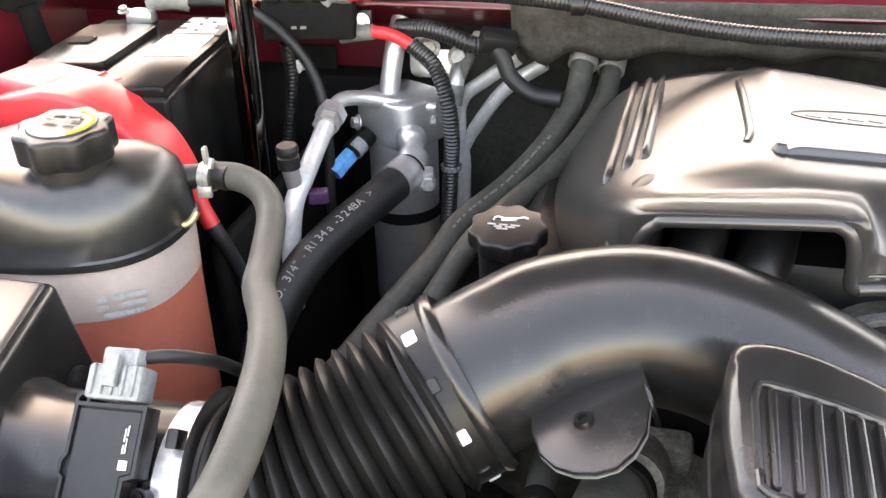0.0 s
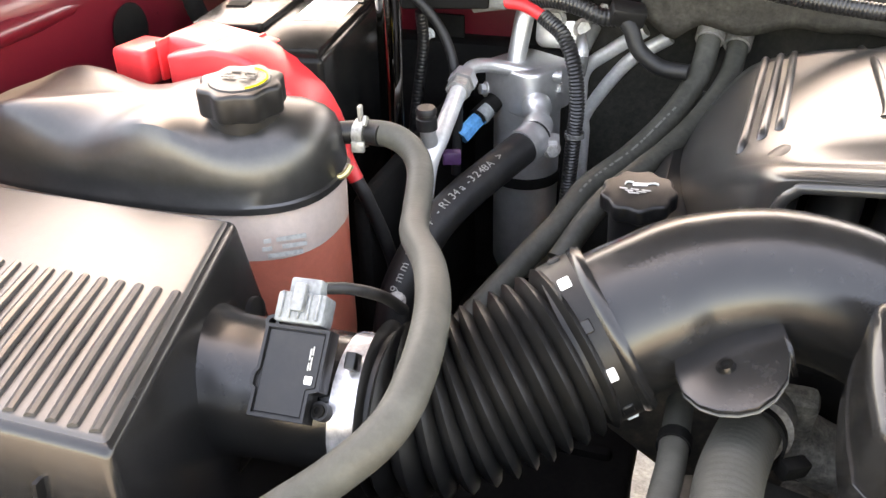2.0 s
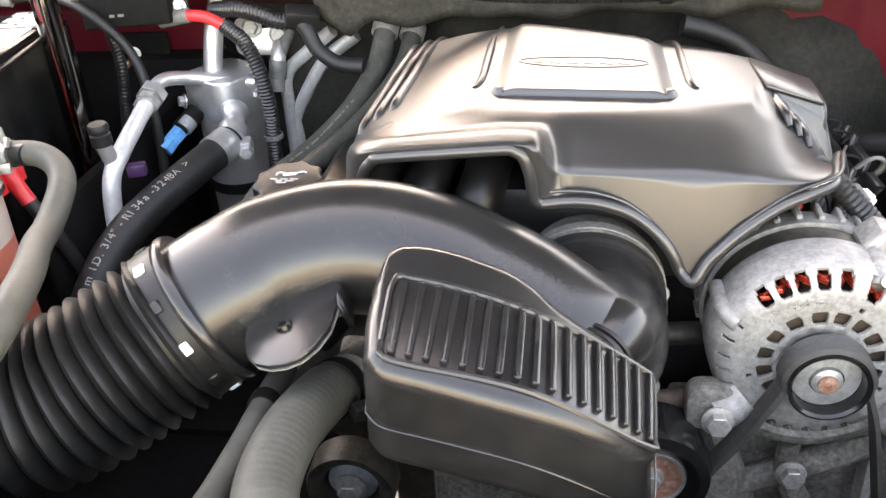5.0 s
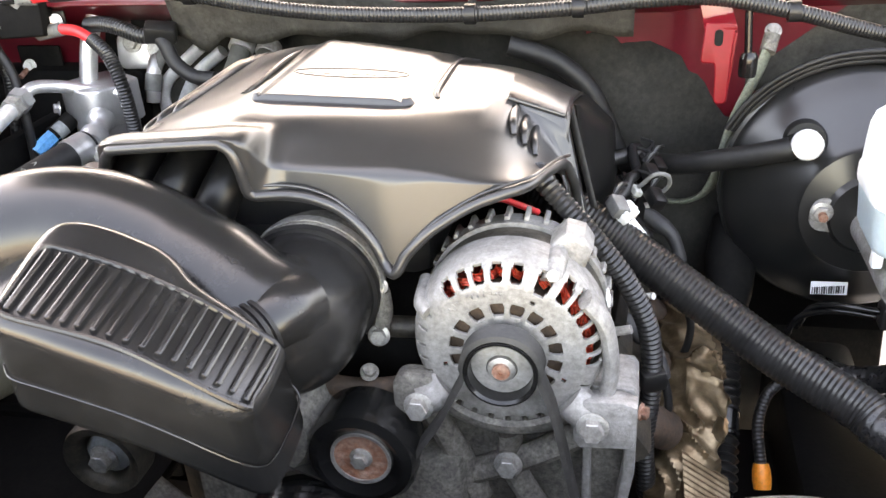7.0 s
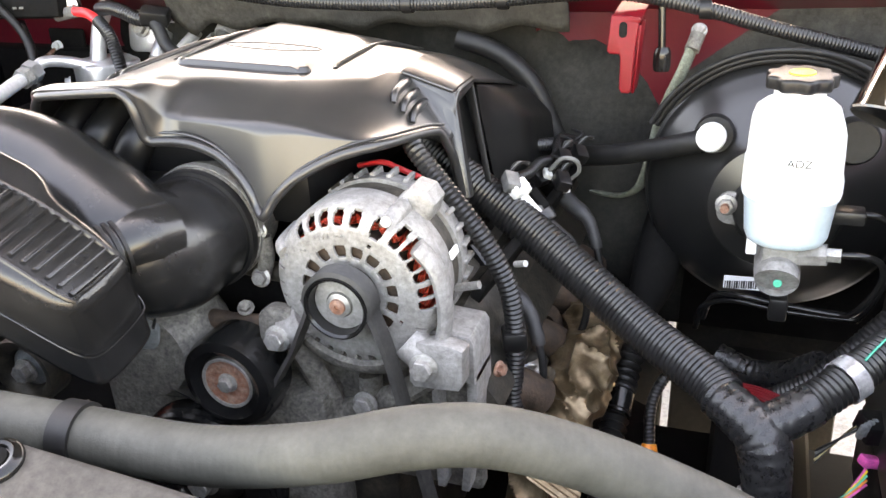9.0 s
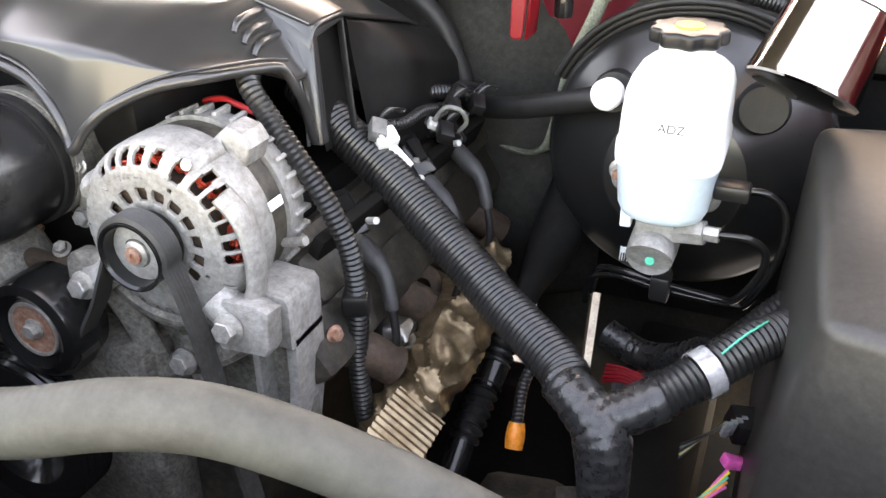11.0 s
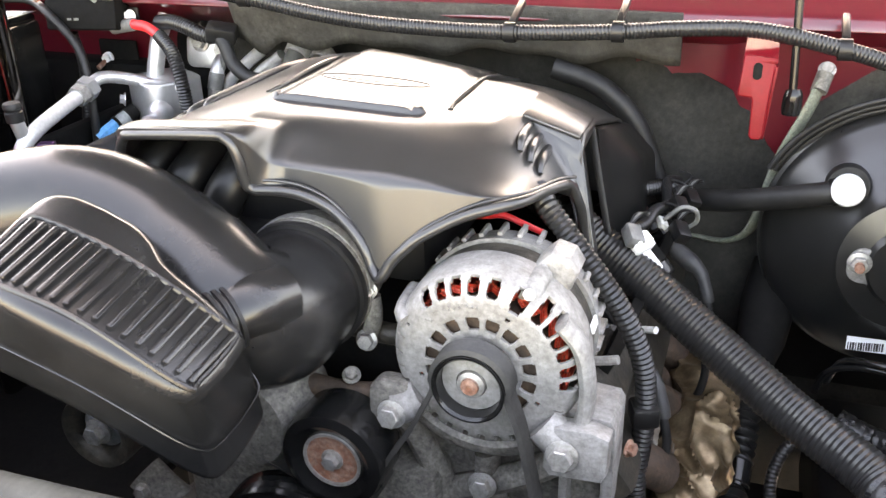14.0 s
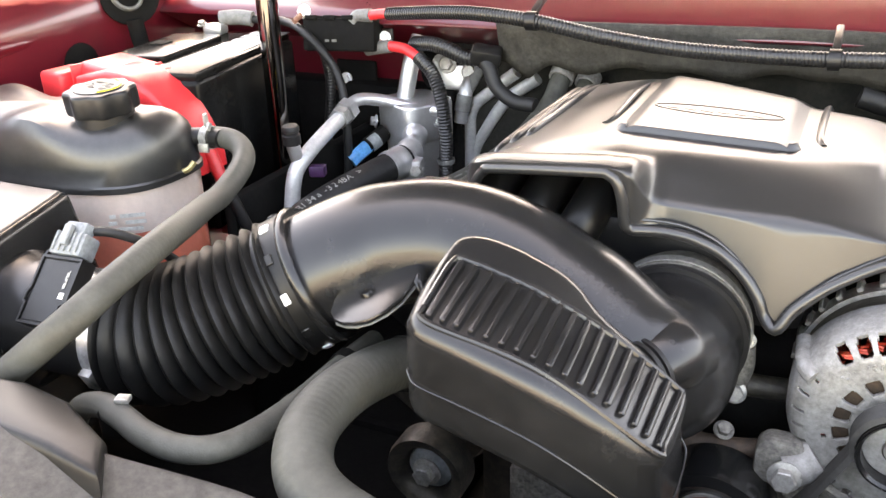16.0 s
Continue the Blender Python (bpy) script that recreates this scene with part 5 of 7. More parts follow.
for i in range(len(rings) - 1):
    for k in range(N):
        if shut[i][k]:
            j = (k + 1) % N
            bm.faces.new((vr[i][k], vr[i][j], vr[i + 1][j], vr[i + 1][k]))
bmesh.ops.recalc_face_normals(bm, faces=bm.faces)
hs = part("front_housing", bm, CAST, alt, sharp=50)
solid(hs, 0.0035, -1.0)
bv = hs.modifiers.new("soft", "BEVEL")
bv.width, bv.segments, bv.limit_method, bv.angle_limit = 0.0009, 2, "ANGLE", radians(40)
rng = random.Random(8)
marks = bmesh.new()
for k in range(26):
    a, r = radians(rng.uniform(92, 142)), rng.choice((0.0535, 0.0565))
    rbox((rng.uniform(0.0012, 0.003), rng.uniform(0.0010, 0.0024), 0.0014), am @ Matrix.Rotation(-a, 4, "Z") @ Matrix.Translation((r, 0, 0.0325)), 0.0004, 1, bm=marks)
part("cast_marks", marks, CAST, hs)
part("bearing_boss", lathe([(0.012, 0.012), (0.024, 0.014), (0.027, 0.028), (0.012, 0.028)], am, 40, close=True), CAST, alt)
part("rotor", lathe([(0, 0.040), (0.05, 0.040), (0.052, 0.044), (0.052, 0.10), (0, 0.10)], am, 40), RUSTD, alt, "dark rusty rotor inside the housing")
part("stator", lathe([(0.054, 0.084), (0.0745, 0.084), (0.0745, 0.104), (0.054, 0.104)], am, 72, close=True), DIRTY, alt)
rear = [(0.02, 0.150), (0.05, 0.150), (0.068, 0.142), (0.0755, 0.128), (0.0775, 0.106), (0.070, 0.106), (0.06, 0.13), (0.02, 0.14)]
part("rear_housing", lathe(rear, am, 72, close=True), CAST, alt)
for k in range(30):
    a = 2 * math.pi * k / 30
    part("rear_fin", rbox((0.007, 0.0045, 0.022), am @ Matrix.Rotation(a, 4, "Z") @ Matrix.Translation((0.0765, 0, 0.124)), 0.0008, 1), CAST, alt)
for k in range(36):
    a = 2 * math.pi * k / 36
    wb = bmesh.new()
    for q in range(3):
        p = [am @ Vector(((r) * math.cos(a + d), -(r) * math.sin(a + d), z)) for r, d, z in ((0.058 + q * 0.003, -0.06, 0.085), (0.057 + q * 0.003, -0.02, 0.055 - q * 0.002), (0.060 + q * 0.003, 0.05, 0.048), (0.0615 + q * 0.002, 0.12, 0.056), (0.062 + q * 0.002, 0.15, 0.085))]
        sweep(p, 0.0013, 6, 0.006, bm=wb)
    part("winding", wb, COPPER, alt)
part("ear", prism([(-0.014, -0.006), (-0.008, -0.016), (0.012, -0.018), (0.020, -0.006), (0.016, 0.010), (0.004, 0.015), (-0.010, 0.010)], 0.034, axes((0.045, 0.112, 0.069), (0, -1, 0), (0.82, 0, -0.57)), 0.0055, 4), CAST, alt)
part("side_web", sweep([(0.060, 0.044, 0.046), (0.074, 0.047, 0.026), (0.080, 0.048, 0.0), (0.081, 0.046, -0.026), (0.076, 0.042, -0.048)], 0.0065, 12, 0.004, squash=1.8, up=(0, 1, 0)), CAST, alt)
part("lug", sweep([(0.034, 0.046, 0.058), (0.036, 0.055, 0.064), (0.037, 0.075, 0.066)], 0.0085, 14, 0.004), CAST, alt)
part("through_bolt", sweep([(0.037, 0.06, 0.066), (0.0385, 0.085, 0.0725), (0.040, 0.11, 0.0755)], 0.003, 10), STEEL, alt)
part("lug_screw", lathe([(0, 0), (0.0045, 0), (0.0045, 0.003), (0, 0.003)], axes((0.036, 0.041, 0.0665), (0.1, -0.9, 0.4)), 14), STEEL, alt)
part("lug", sweep([(-0.060, 0.036, 0.030), (-0.068, 0.046, 0.033), (-0.071, 0.08, 0.035)], 0.0065, 12, 0.006), CAST, alt)
part("foot", sweep([(-0.05, 0.034, -0.035), (-0.062, 0.03, -0.044), (-0.070, 0.028, -0.048)], 0.015, 14, 0.004, squash=0.8), CAST, alt)
part("foot", sweep([(0.05, 0.034, -0.040), (0.062, 0.033, -0.050), (0.069, 0.033, -0.056)], 0.016, 14, 0.004, squash=0.8), CAST, alt)
pm = am @ Matrix.Translation((0, 0, 0.0158))
pul = part("pulley", lathe([(0.0, 0.028), (0.012, 0.028), (0.012, 0.011), (0.0235, 0.011), (0.0245, -0.004), (0.0250, -0.012), (0.027, -0.014), (0.0285, -0.014), (0.0285, -0.010), (0.0265, -0.008), (0.0278, -0.004), (0.0265, -0.001), (0.0278, 0.002), (0.0265, 0.005), (0.0285, 0.010), (0.0285, 0.014), (0.0245, 0.014), (0.012, 0.02)], pm, 56), GLOSS, alt)
part("hub", lathe([(0, -0.008), (0.0055, -0.008), (0.008, -0.0075), (0.0108, -0.006), (0.0115, 0.0), (0.0118, 0.002), (0.0118, 0.0112), (0, 0.0112)], pm, 32), STEEL, pul)
part("shaft_end", lathe([(0, -0.0086), (0.002, -0.0086), (0.0022, -0.0098), (0.0068, -0.0098), (0.0072, -0.0075), (0, -0.0072)], pm, 24), RUST, pul)
part("dust_ring", lathe([(0.0175, 0.0100), (0.0225, 0.0096), (0.0232, 0.0104), (0.0175, 0.0112)], pm, 40, close=True), CAST, pul)
part("side_label", rbox((0.002, 0.018, 0.008), pose(0.0765, 0.088, 0.022, 0, -14, 0), 0.0005), PAPER, alt, "small white label")
part("stud", sweep([(0.072, 0.10, -0.020), (0.085, 0.098, -0.016), (0.096, 0.096, -0.012)], 0.004, 8), STEEL, alt)

# mounting bracket
brk = thing("alternator_bracket", (0.05, 0.06, -0.2), "weathered cast aluminium alternator bracket", "bracket")
part("yoke", sweep([(0.078 * math.cos(radians(a)), 0.042, 0.078 * math.sin(radians(a))) for a in range(212, 330, 8)], 0.008, 10, 0.006, squash=1.3), CASTD, brk)
part("arm", prism([(0.050, -0.036), (0.100, -0.040), (0.104, -0.046), (0.104, -0.088), (0.050, -0.085)], 0.05, axes((0, 0.10, 0), (0, -1, 0), (1, 0, 0)), 0.002, 2), CAST, brk)
for x0, x1, x2 in ((0.060, 0.067, 0.068), (0.094, 0.104, 0.092)):
    part("flange", prism([(x0, -0.082), (x1, -0.082), (x1, -0.13), (x2, -0.215), (x2 - 0.008, -0.215), (x0, -0.13)], 0.045, axes((0, 0.10, 0), (0, -1, 0), (1, 0, 0)), 0.0015, 2), CAST, brk)
part("ear", prism([(-0.024, -0.016), (-0.019, -0.022), (0.021, -0.020), (0.025, -0.012), (0.025, 0.018), (0.012, 0.022), (-0.016, 0.021), (-0.024, 0.012)], 0.020, axes((0.078, 0.042, -0.058), (0, -1, 0.1)), 0.002), CAST, brk)
part("ear", prism(round_rect(0.038, 0.038, 0.012), 0.020, axes((-0.074, 0.045, -0.045), (0, -1, 0.1)), 0.003), CASTD, brk)
part("strut", sweep([(-0.075, 0.05, -0.06), (-0.05, 0.055, -0.12), (-0.03, 0.06, -0.18)], 0.012, 10, squash=0.7), CASTD, brk)
part("strut", sweep([(0.06, 0.055, -0.09), (0.02, 0.058, -0.12), (-0.05, 0.06, -0.155), (-0.09, 0.06, -0.17)], 0.012, 10, squash=0.7), CASTD, brk)
part("strut", sweep([(-0.002, 0.06, -0.10), (0.0, 0.06, -0.14), (0.03, 0.06, -0.20)], 0.012, 10, squash=0.7), CASTD, brk)
part("back_plate", rbox((0.20, 0.02, 0.16), pose(0.0, 0.085, -0.15), 0.006), CASTD, brk)
for o, r in (((-0.070, 0.019, -0.048), 0.0092), ((0.069, 0.020, -0.056), 0.0095), ((-0.002, 0.044, -0.123), 0.0092), ((-0.055, 0.045, -0.17), 0.0085)):
    part("bolt", bolt_mesh(o, (0.0, -1, 0.12), r), STEEL, brk)
part("bolt", bolt_mesh((0.108, 0.109, -0.107), (1, -0.35, 0.1), 0.006), RUST, brk)

# pulleys and belt
idl = thing("idler_pulley", (-0.121, 0.01, -0.14), "smooth black idler pulley with a rusty washer", "pulley")
im = axes((-0.118, 0.011, -0.092), (0, 1, 0))
part("rim", lathe([(0.022, 0.030), (0.042, 0.030), (0.046, 0.026), (0.0465, -0.006), (0.044, -0.014), (0.036, -0.017), (0.028, -0.012), (0.022, -0.010)], im, 56, close=True), GLOSS, idl)
part("washer", lathe([(0, -0.010), (0.021, -0.010), (0.0255, -0.012), (0.026, -0.009), (0.022, -0.004), (0, -0.004)], im, 44), RUST, idl, "rusty pressed washer")
part("washer_edge", lathe([(0.0232, -0.0122), (0.0258, -0.0130), (0.0264, -0.011), (0.0232, -0.0105)], im, 44, close=True), STEEL, idl)
part("bolt", bolt_mesh((-0.118, 0.001, -0.092), (0, -1, 0), 0.0072), STEEL, idl)
wp = thing("pump_pulley", (-0.36, 0.0, -0.17), "dark pressed steel accessory pulley with a centre bolt", "pulley")
wm = axes((-0.361, 0.004, -0.12), (0, 1, 0))
part("rim", lathe([(0.0, 0.012), (0.022, 0.010), (0.024, -0.004), (0.030, -0.010), (0.0365, -0.011), (0.038, -0.006), (0.038, 0.016), (0, 0.018)], wm, 56), DIRTY, wp)
part("hub", lathe([(0, -0.002), (0.012, -0.002), (0.021, 0.002), (0.022, 0.010), (0, 0.010)], wm, 32), GREYCON, wp)
part("bolt", bolt_mesh((-0.361, 0.0, -0.12), (0, -1, 0), 0.010), STEEL, wp)
cr = thing("crank_pulley", (-0.16, 0.0, -0.32), "large black ribbed crankshaft pulley low at the front", "pulley")
part("rim", lathe([(0, 0.03), (0.03, 0.03), (0.04, 0.0), (0.055, -0.016), (0.072, -0.018)] + [(0.082 - 0.002 * (k % 2), -0.016 + 0.004 * k) for k in range(9)] + [(0, 0.03)], axes((-0.165, 0.004, -0.215), (0, 1, 0)), 64), GLOSS, cr)
part("hub", lathe([(0, -0.006), (0.022, -0.006), (0.030, 0.0), (0.038, 0.010), (0, 0.012)], axes((-0.165, 0.004, -0.215), (0, 1, 0)), 40), DIRTY, cr)
part("bolt", bolt_mesh((-0.165, -0.002, -0.215), (0, -1, 0), 0.012), STEEL, cr)


def belt(pts, name="belt"):
    """A flat ribbed belt along a line in the pulleys' plane, 21 mm wide."""
    line, _ = spline(pts, 0.004)
    bm = bmesh.new()
    sec = [(-0.0105, 0.002)] + [(-0.0105 + 0.0035 * k / 2, -0.0018 if k % 2 else 0.0) for k in range(1, 12)] + [(0.0105, 0.0), (0.0105, 0.002)]
    rows = []
    for k, q in enumerate(line):
        t = (line[min(k + 1, len(line) - 1)] - line[max(k - 1, 0)]).normalized()
        o = t.cross(Vector((0, 1, 0))).normalized()
        rows.append([bm.verts.new(q + Vector((0, 0.0145 + a, 0)) - o * b) for a, b in sec])
    for a, b in zip(rows, rows[1:]):
        for k in range(len(sec)):
            j = (k + 1) % len(sec)
            bm.faces.new((a[k], a[j], b[j], b[k]))
    bmesh.ops.recalc_face_normals(bm, faces=bm.faces)
    return bm


arc = [(0.0310 * math.cos(radians(a)), 0.0, 0.0310 * math.sin(radians(a))) for a in range(195, -16, -15)]
bl = thing("drive_belt", (0, 0, -0.12), "black ribbed serpentine drive belt", "belt")
part("upper_run", belt([(-0.077, 0.0, -0.115), (-0.074, 0, -0.092), (-0.052, 0, -0.055), (-0.040, 0, -0.03)] + arc + [(0.040, 0, -0.04), (0.056, 0, -0.12), (0.075, 0, -0.22), (0.085, 0, -0.28)]), BELT, bl)
part("lower_run", belt([(-0.077, 0.0, -0.115), (-0.090, 0, -0.132), (-0.125, 0, -0.143), (-0.16, 0, -0.125), (-0.24, 0.0, -0.098), (-0.34, 0.0, -0.075)]), BELT, bl)

# coolant pipe, throttle motor plug and castings in front of the block
part("bolt", bolt_mesh((-0.119, 0.048, -0.040), (0.2, -0.5, 0.85), 0.006), CASTD, brk)
single("coolant_pipe", sweep([(-0.175, 0.048, -0.056), (-0.150, 0.046, -0.055), (-0.11, 0.046, -0.053), (-0.075, 0.055, -0.050)], 0.0085, 16, radii=[1.15, 1.15, 1, 1, 1, 1]), RUSTD, "grimy coolant pipe between pump and alternator", "pipe")
tpl = thing("motor_connector", (-0.205, 0.015, -0.055), "dull grey electric connector under the intake duct", "connector")
part("housing", rbox((0.034, 0.026, 0.030), pose(-0.206, 0.006, -0.052, 20, 10, 25), 0.003), GREYCON, tpl)
for k in range(3):
    part("rib", rbox((0.003, 0.028, 0.032), pose(-0.216 + 0.010 * k, 0.004 + 0.0046 * k, -0.052, 20, 10, 25), 0.0008, 1), BLACK, tpl)
tns = thing("belt_tensioner", (-0.33, 0.05, -0.24), "dirty cast belt tensioner arm low at the front", "tensioner")
part("arm", sweep([(-0.362, 0.045, -0.205), (-0.335, 0.042, -0.225), (-0.30, 0.046, -0.250)], 0.020, 14, squash=0.7), CASTD, tns)
part("hub", lathe([(0, -0.01), (0.030, -0.008), (0.034, 0.0), (0.034, 0.03), (0, 0.03)], axes((-0.30, 0.035, -0.250), (0, 1, 0)), 36), DIRTY, tns)
part("bolt", bolt_mesh((-0.352, 0.028, -0.213), (0, -1, 0.2), 0.007), STEEL, tns)

# ---- hoses at the front ----
rad = thing("radiator_hose", (0.0, -0.18, -0.02), "thick weathered grey radiator hose across the engine", "hose")
part("hose", sweep([(-0.338, -0.03, 0.02), (-0.346, -0.07, 0.036), (-0.354, -0.125, 0.046), (-0.350, -0.178, 0.046), (-0.325, -0.212, 0.036), (-0.27, -0.222, 0.024), (-0.19, -0.214, 0.014), (-0.091, -0.200, 0.004), (0.0, -0.192, 0.0), (0.075, -0.182, 0.010), (0.135, -0.165, 0.022), (0.18, -0.148, 0.020), (0.225, -0.132, 0.004), (0.28, -0.112, -0.026), (0.34, -0.092, -0.066), (0.40, -0.08, -0.12)], 0.0195, 30, 0.006, ridge=0.009, pitch=0.0052), HOSE, rad)
part("collar", band_mesh((-0.091, -0.200, 0.004), (1, 0.08, -0.06), 0.0192, 0.016, 0.003, 32), RUBBER, rad)
part("clamp", band_mesh((-0.341, -0.058, 0.032), (-0.15, -0.85, 0.35), 0.0195, 0.012, 0.002, 32), DARK, rad)
part("clamp_ear", rbox((0.02, 0.010, 0.012), pose(-0.316, -0.075, 0.03, 10, 10, 40), 0.002), DARK, rad)
ths = thing("thermostat_housing", (-0.33, 0.0, -0.02), "cast thermostat housing under the duct tab", "housing")
part("neck", sweep([(-0.335, -0.045, 0.028), (-0.332, -0.015, 0.015), (-0.325, 0.02, -0.005)], 0.0205, 24), CASTD, ths)
part("flange", rbox((0.06, 0.02, 0.05), pose(-0.325, 0.015, 0.0, 20, 0, 0), 0.006), CASTD, ths)
sm2 = thing("bypass_hose", (-0.42, -0.17, 0.0), "thin grey bypass hose with metal clips", "hose")
part("hose", sweep([(-0.386, -0.03, 0.026), (-0.386, -0.065, 0.030), (-0.386, -0.095, 0.032), (-0.388, -0.130, 0.032), (-0.389, -0.177, 0.038), (-0.397, -0.210, 0.044), (-0.419, -0.222, 0.046), (-0.447, -0.221, 0.048), (-0.479, -0.209, 0.045), (-0.510, -0.200, 0.041), (-0.542, -0.195, 0.021), (-0.56, -0.20, -0.03), (-0.565, -0.21, -0.08)], 0.0092, 18, 0.005), HOSE, sm2)
part("clamp", band_mesh((-0.386, -0.075, 0.031), (-0.02, -1, 0.08), 0.0095, 0.010, 0.0014, 24), DARK, sm2)
part("clip", rbox((0.010, 0.008, 0.004), pose(-0.480, -0.204, 0.056, 0, 0, 20), 0.001), STEEL, sm2)
part("clip", rbox((0.014, 0.008, 0.024), pose(-0.492, -0.208, 0.036, 0, 0, 20), 0.002), DARK, sm2)

# radiator shroud along the bottom of the view
shr = thing("radiator_shroud", (-0.2, -0.32, 0.02), "dusty dark grey plastic radiator shroud panel", "shroud")


def shroud(u, v):
    x = -0.62 + 0.80 * u
    edge_y = float(np.interp(x, [-0.62, -0.48, -0.36, -0.13, 0.034, 0.2], [-0.285, -0.268, -0.243, -0.250, -0.245, -0.232]))
    edge_z = float(np.interp(x, [-0.62, -0.48, -0.36, -0.13, 0.034, 0.2], [0.080, 0.070, 0.050, 0.040, 0.020, -0.02]))
    return Vector((x, edge_y - 0.20 * v, edge_z - 0.066 * v))


pn = part("panel", grid(shroud, np.linspace(0, 1, 40), [0, 0.02, 0.05, 0.1, 0.2, 0.4, 0.7, 1]), SHROUD, shr)
solid(pn, 0.006, 1.0)
part("skirt", grid(lambda u, v: shroud(u, 0) - Vector((0, -0.004 * v, 0.10 * v)), np.linspace(0, 1, 40), [0, 0.5, 1]), BLACK, shr)
pmx = axes(shroud(0.666, 0.07) + Vector((0, 0, 0.001)), (0.1, -0.3, 1))
pin = part("push_pin", lathe([(0, 0.0012), (0.0085, 0.0012), (0.0092, 0.0040), (0.0112, 0.0046), (0.0125, 0.0034), (0.0148, 0.0022), (0.0160, 0.0006), (0.0163, -0.002), (0, -0.002)], pmx, 40), GLOSS, shr)
part("pin_head", lathe([(0, 0.0046), (0.0055, 0.0044), (0.0074, 0.0036), (0.0078, 0.0012), (0, 0.001)], pmx, 28), DARK, pin)

lt = thing("latch_bracket", (-0.61, -0.268, 0.07), "bare metal latch bracket on the radiator support", "bracket")
part("strip", sweep([(-0.645, -0.280, 0.072), (-0.625, -0.272, 0.074), (-0.603, -0.262, 0.074), (-0.597, -0.258, 0.084), (-0.594, -0.256, 0.090)], 0.0035, 8, 0.003, squash=0.4), BLACK, lt)
part("gusset", prism([(0, 0), (0.016, -0.002), (0.004, 0.022)], 0.002, axes((-0.598, -0.262, 0.070), (0.25, -1, 0.1), (1, 0.25, 0)), 0), BLACK, lt)
part("label", prism([(0.002, 0.002), (0.011, 0.001), (0.004, 0.014)], 0.0006, axes((-0.598, -0.2645, 0.070), (0.25, -1, 0.1), (1, 0.25, 0)), 0), PALE, lt)
part("pad", lathe([(0, 0.004), (0.009, 0.003), (0.011, 0.0), (0, 0)], axes((-0.628, -0.268, 0.076), (0, -0.1, 1)), 24), CASTD, lt)
sb = thing("support_block", (-0.52, -0.25, 0.02), "dusty black plastic block on the radiator support", "block")
part("block", prism([(-0.06, -0.02), (0.05, -0.024), (0.10, -0.03), (0.075, 0.0), (0.02, 0.022), (-0.02, 0.026), (-0.045, 0.02), (-0.062, 0.0)], 0.03, axes((-0.520, -0.255, 0.042), (0.05, 0.1, 1)), 0.006, 3), BELLOWS_AND_SHADE, sb)

# ---- air conditioning at the firewall ----
acc = thing("accumulator", (-0.62, 0.51, -0.2), "aluminium air conditioning accumulator with pipe fittings", "accumulator")
part("can", lathe([(0, -0.22), (0.035, -0.22), (0.042, -0.20), (0.042, 0.02), (0.040, 0.045), (0, 0.05)], axes((-0.622, 0.505, 0.0), (0, 0, 1)), 44), ALU, acc)
part("head", prism(round_rect(0.088, 0.084, 0.02), 0.055, axes((-0.622, 0.505, 0.018), (0, 0, 1), (0.85, -0.5, 0)), 0.004, 3), ALU, acc)
part("strap", band_mesh((-0.622, 0.505, -0.075), (0, 0, 1), 0.0425, 0.014, 0.002, 44), DARK, acc)
part("inlet_pipe", sweep([(-0.64, 0.50, 0.05), (-0.632, 0.52, 0.12), (-0.628, 0.54, 0.15)], 0.012, 16), ALU, acc)
part("fitting", sweep([(-0.600, 0.46, 0.035), (-0.592, 0.435, 0.028), (-0.586, 0.405, 0.020)], 0.016, 20, 0.003, radii=[1.1, 1.1, 0.8, 0.8, 1.15, 1.15, 1.0]), ALU, acc)
part("fitting_flange", rbox((0.04, 0.016, 0.02), axes((-0.578, 0.395, 0.016), (0.2, -0.9, -0.1)), 0.004), ALU, acc)
part("bolt", bolt_mesh((-0.566, 0.392, 0.010), (0.4, -0.9, 0.1), 0.008), STEEL, acc)
for dx, dy in ((-0.044, -0.035), (0.040, -0.012)):
    part("lug_screw", bolt_mesh((-0.622 + dx, 0.505 + dy, 0.045), (dx, dy, 0.01), 0.007), ALU, acc)
sw = part("pressure_switch", sweep([(-0.655, 0.475, 0.03), (-0.665, 0.46, 0.02), (-0.672, 0.448, 0.014)], 0.012, 16), DARK, acc)
part("switch_plug", sweep([(-0.668, 0.452, 0.016), (-0.676, 0.438, 0.008), (-0.684, 0.424, -0.002)], 0.0105, 6, 0.004), BLUE, sw, "blue plug")
part("switch_cap", sweep([(-0.662, 0.462, 0.022), (-0.668, 0.450, 0.016)], 0.0115, 16), GREYCON, sw)
pipe = thing("ac_pipe", (-0.67, 0.35, 0.0), "dull aluminium air conditioning pipe with a hex joint", "pipe")
part("pipe", sweep([(-0.578, 0.49, 0.062), (-0.62, 0.478, 0.068), (-0.652, 0.462, 0.078), (-0.672, 0.435, 0.084), (-0.677, 0.41, 0.074), (-0.676, 0.37, 0.066)], 0.0085, 16), ALU, pipe)
part("lower_pipe", sweep([(-0.677, 0.405, 0.072), (-0.672, 0.35, 0.062), (-0.668, 0.30, 0.050), (-0.672, 0.275, 0.03), (-0.676, 0.265, -0.02), (-0.676, 0.26, -0.08)], 0.0098, 16), TUBE, pipe)
part("nut", sweep([(-0.6775, 0.420, 0.076), (-0.677, 0.405, 0.0725)], 0.0165, 6, 0.02), ALU, pipe)
part("nut", sweep([(-0.677, 0.402, 0.0715), (-0.676, 0.388, 0.069)], 0.0145, 6, 0.02), STEEL, pipe)
part("service_port", sweep([(-0.672, 0.285, 0.045), (-0.674, 0.282, 0.062), (-0.675, 0.281, 0.07)], 0.0085, 14), ALU, pipe)
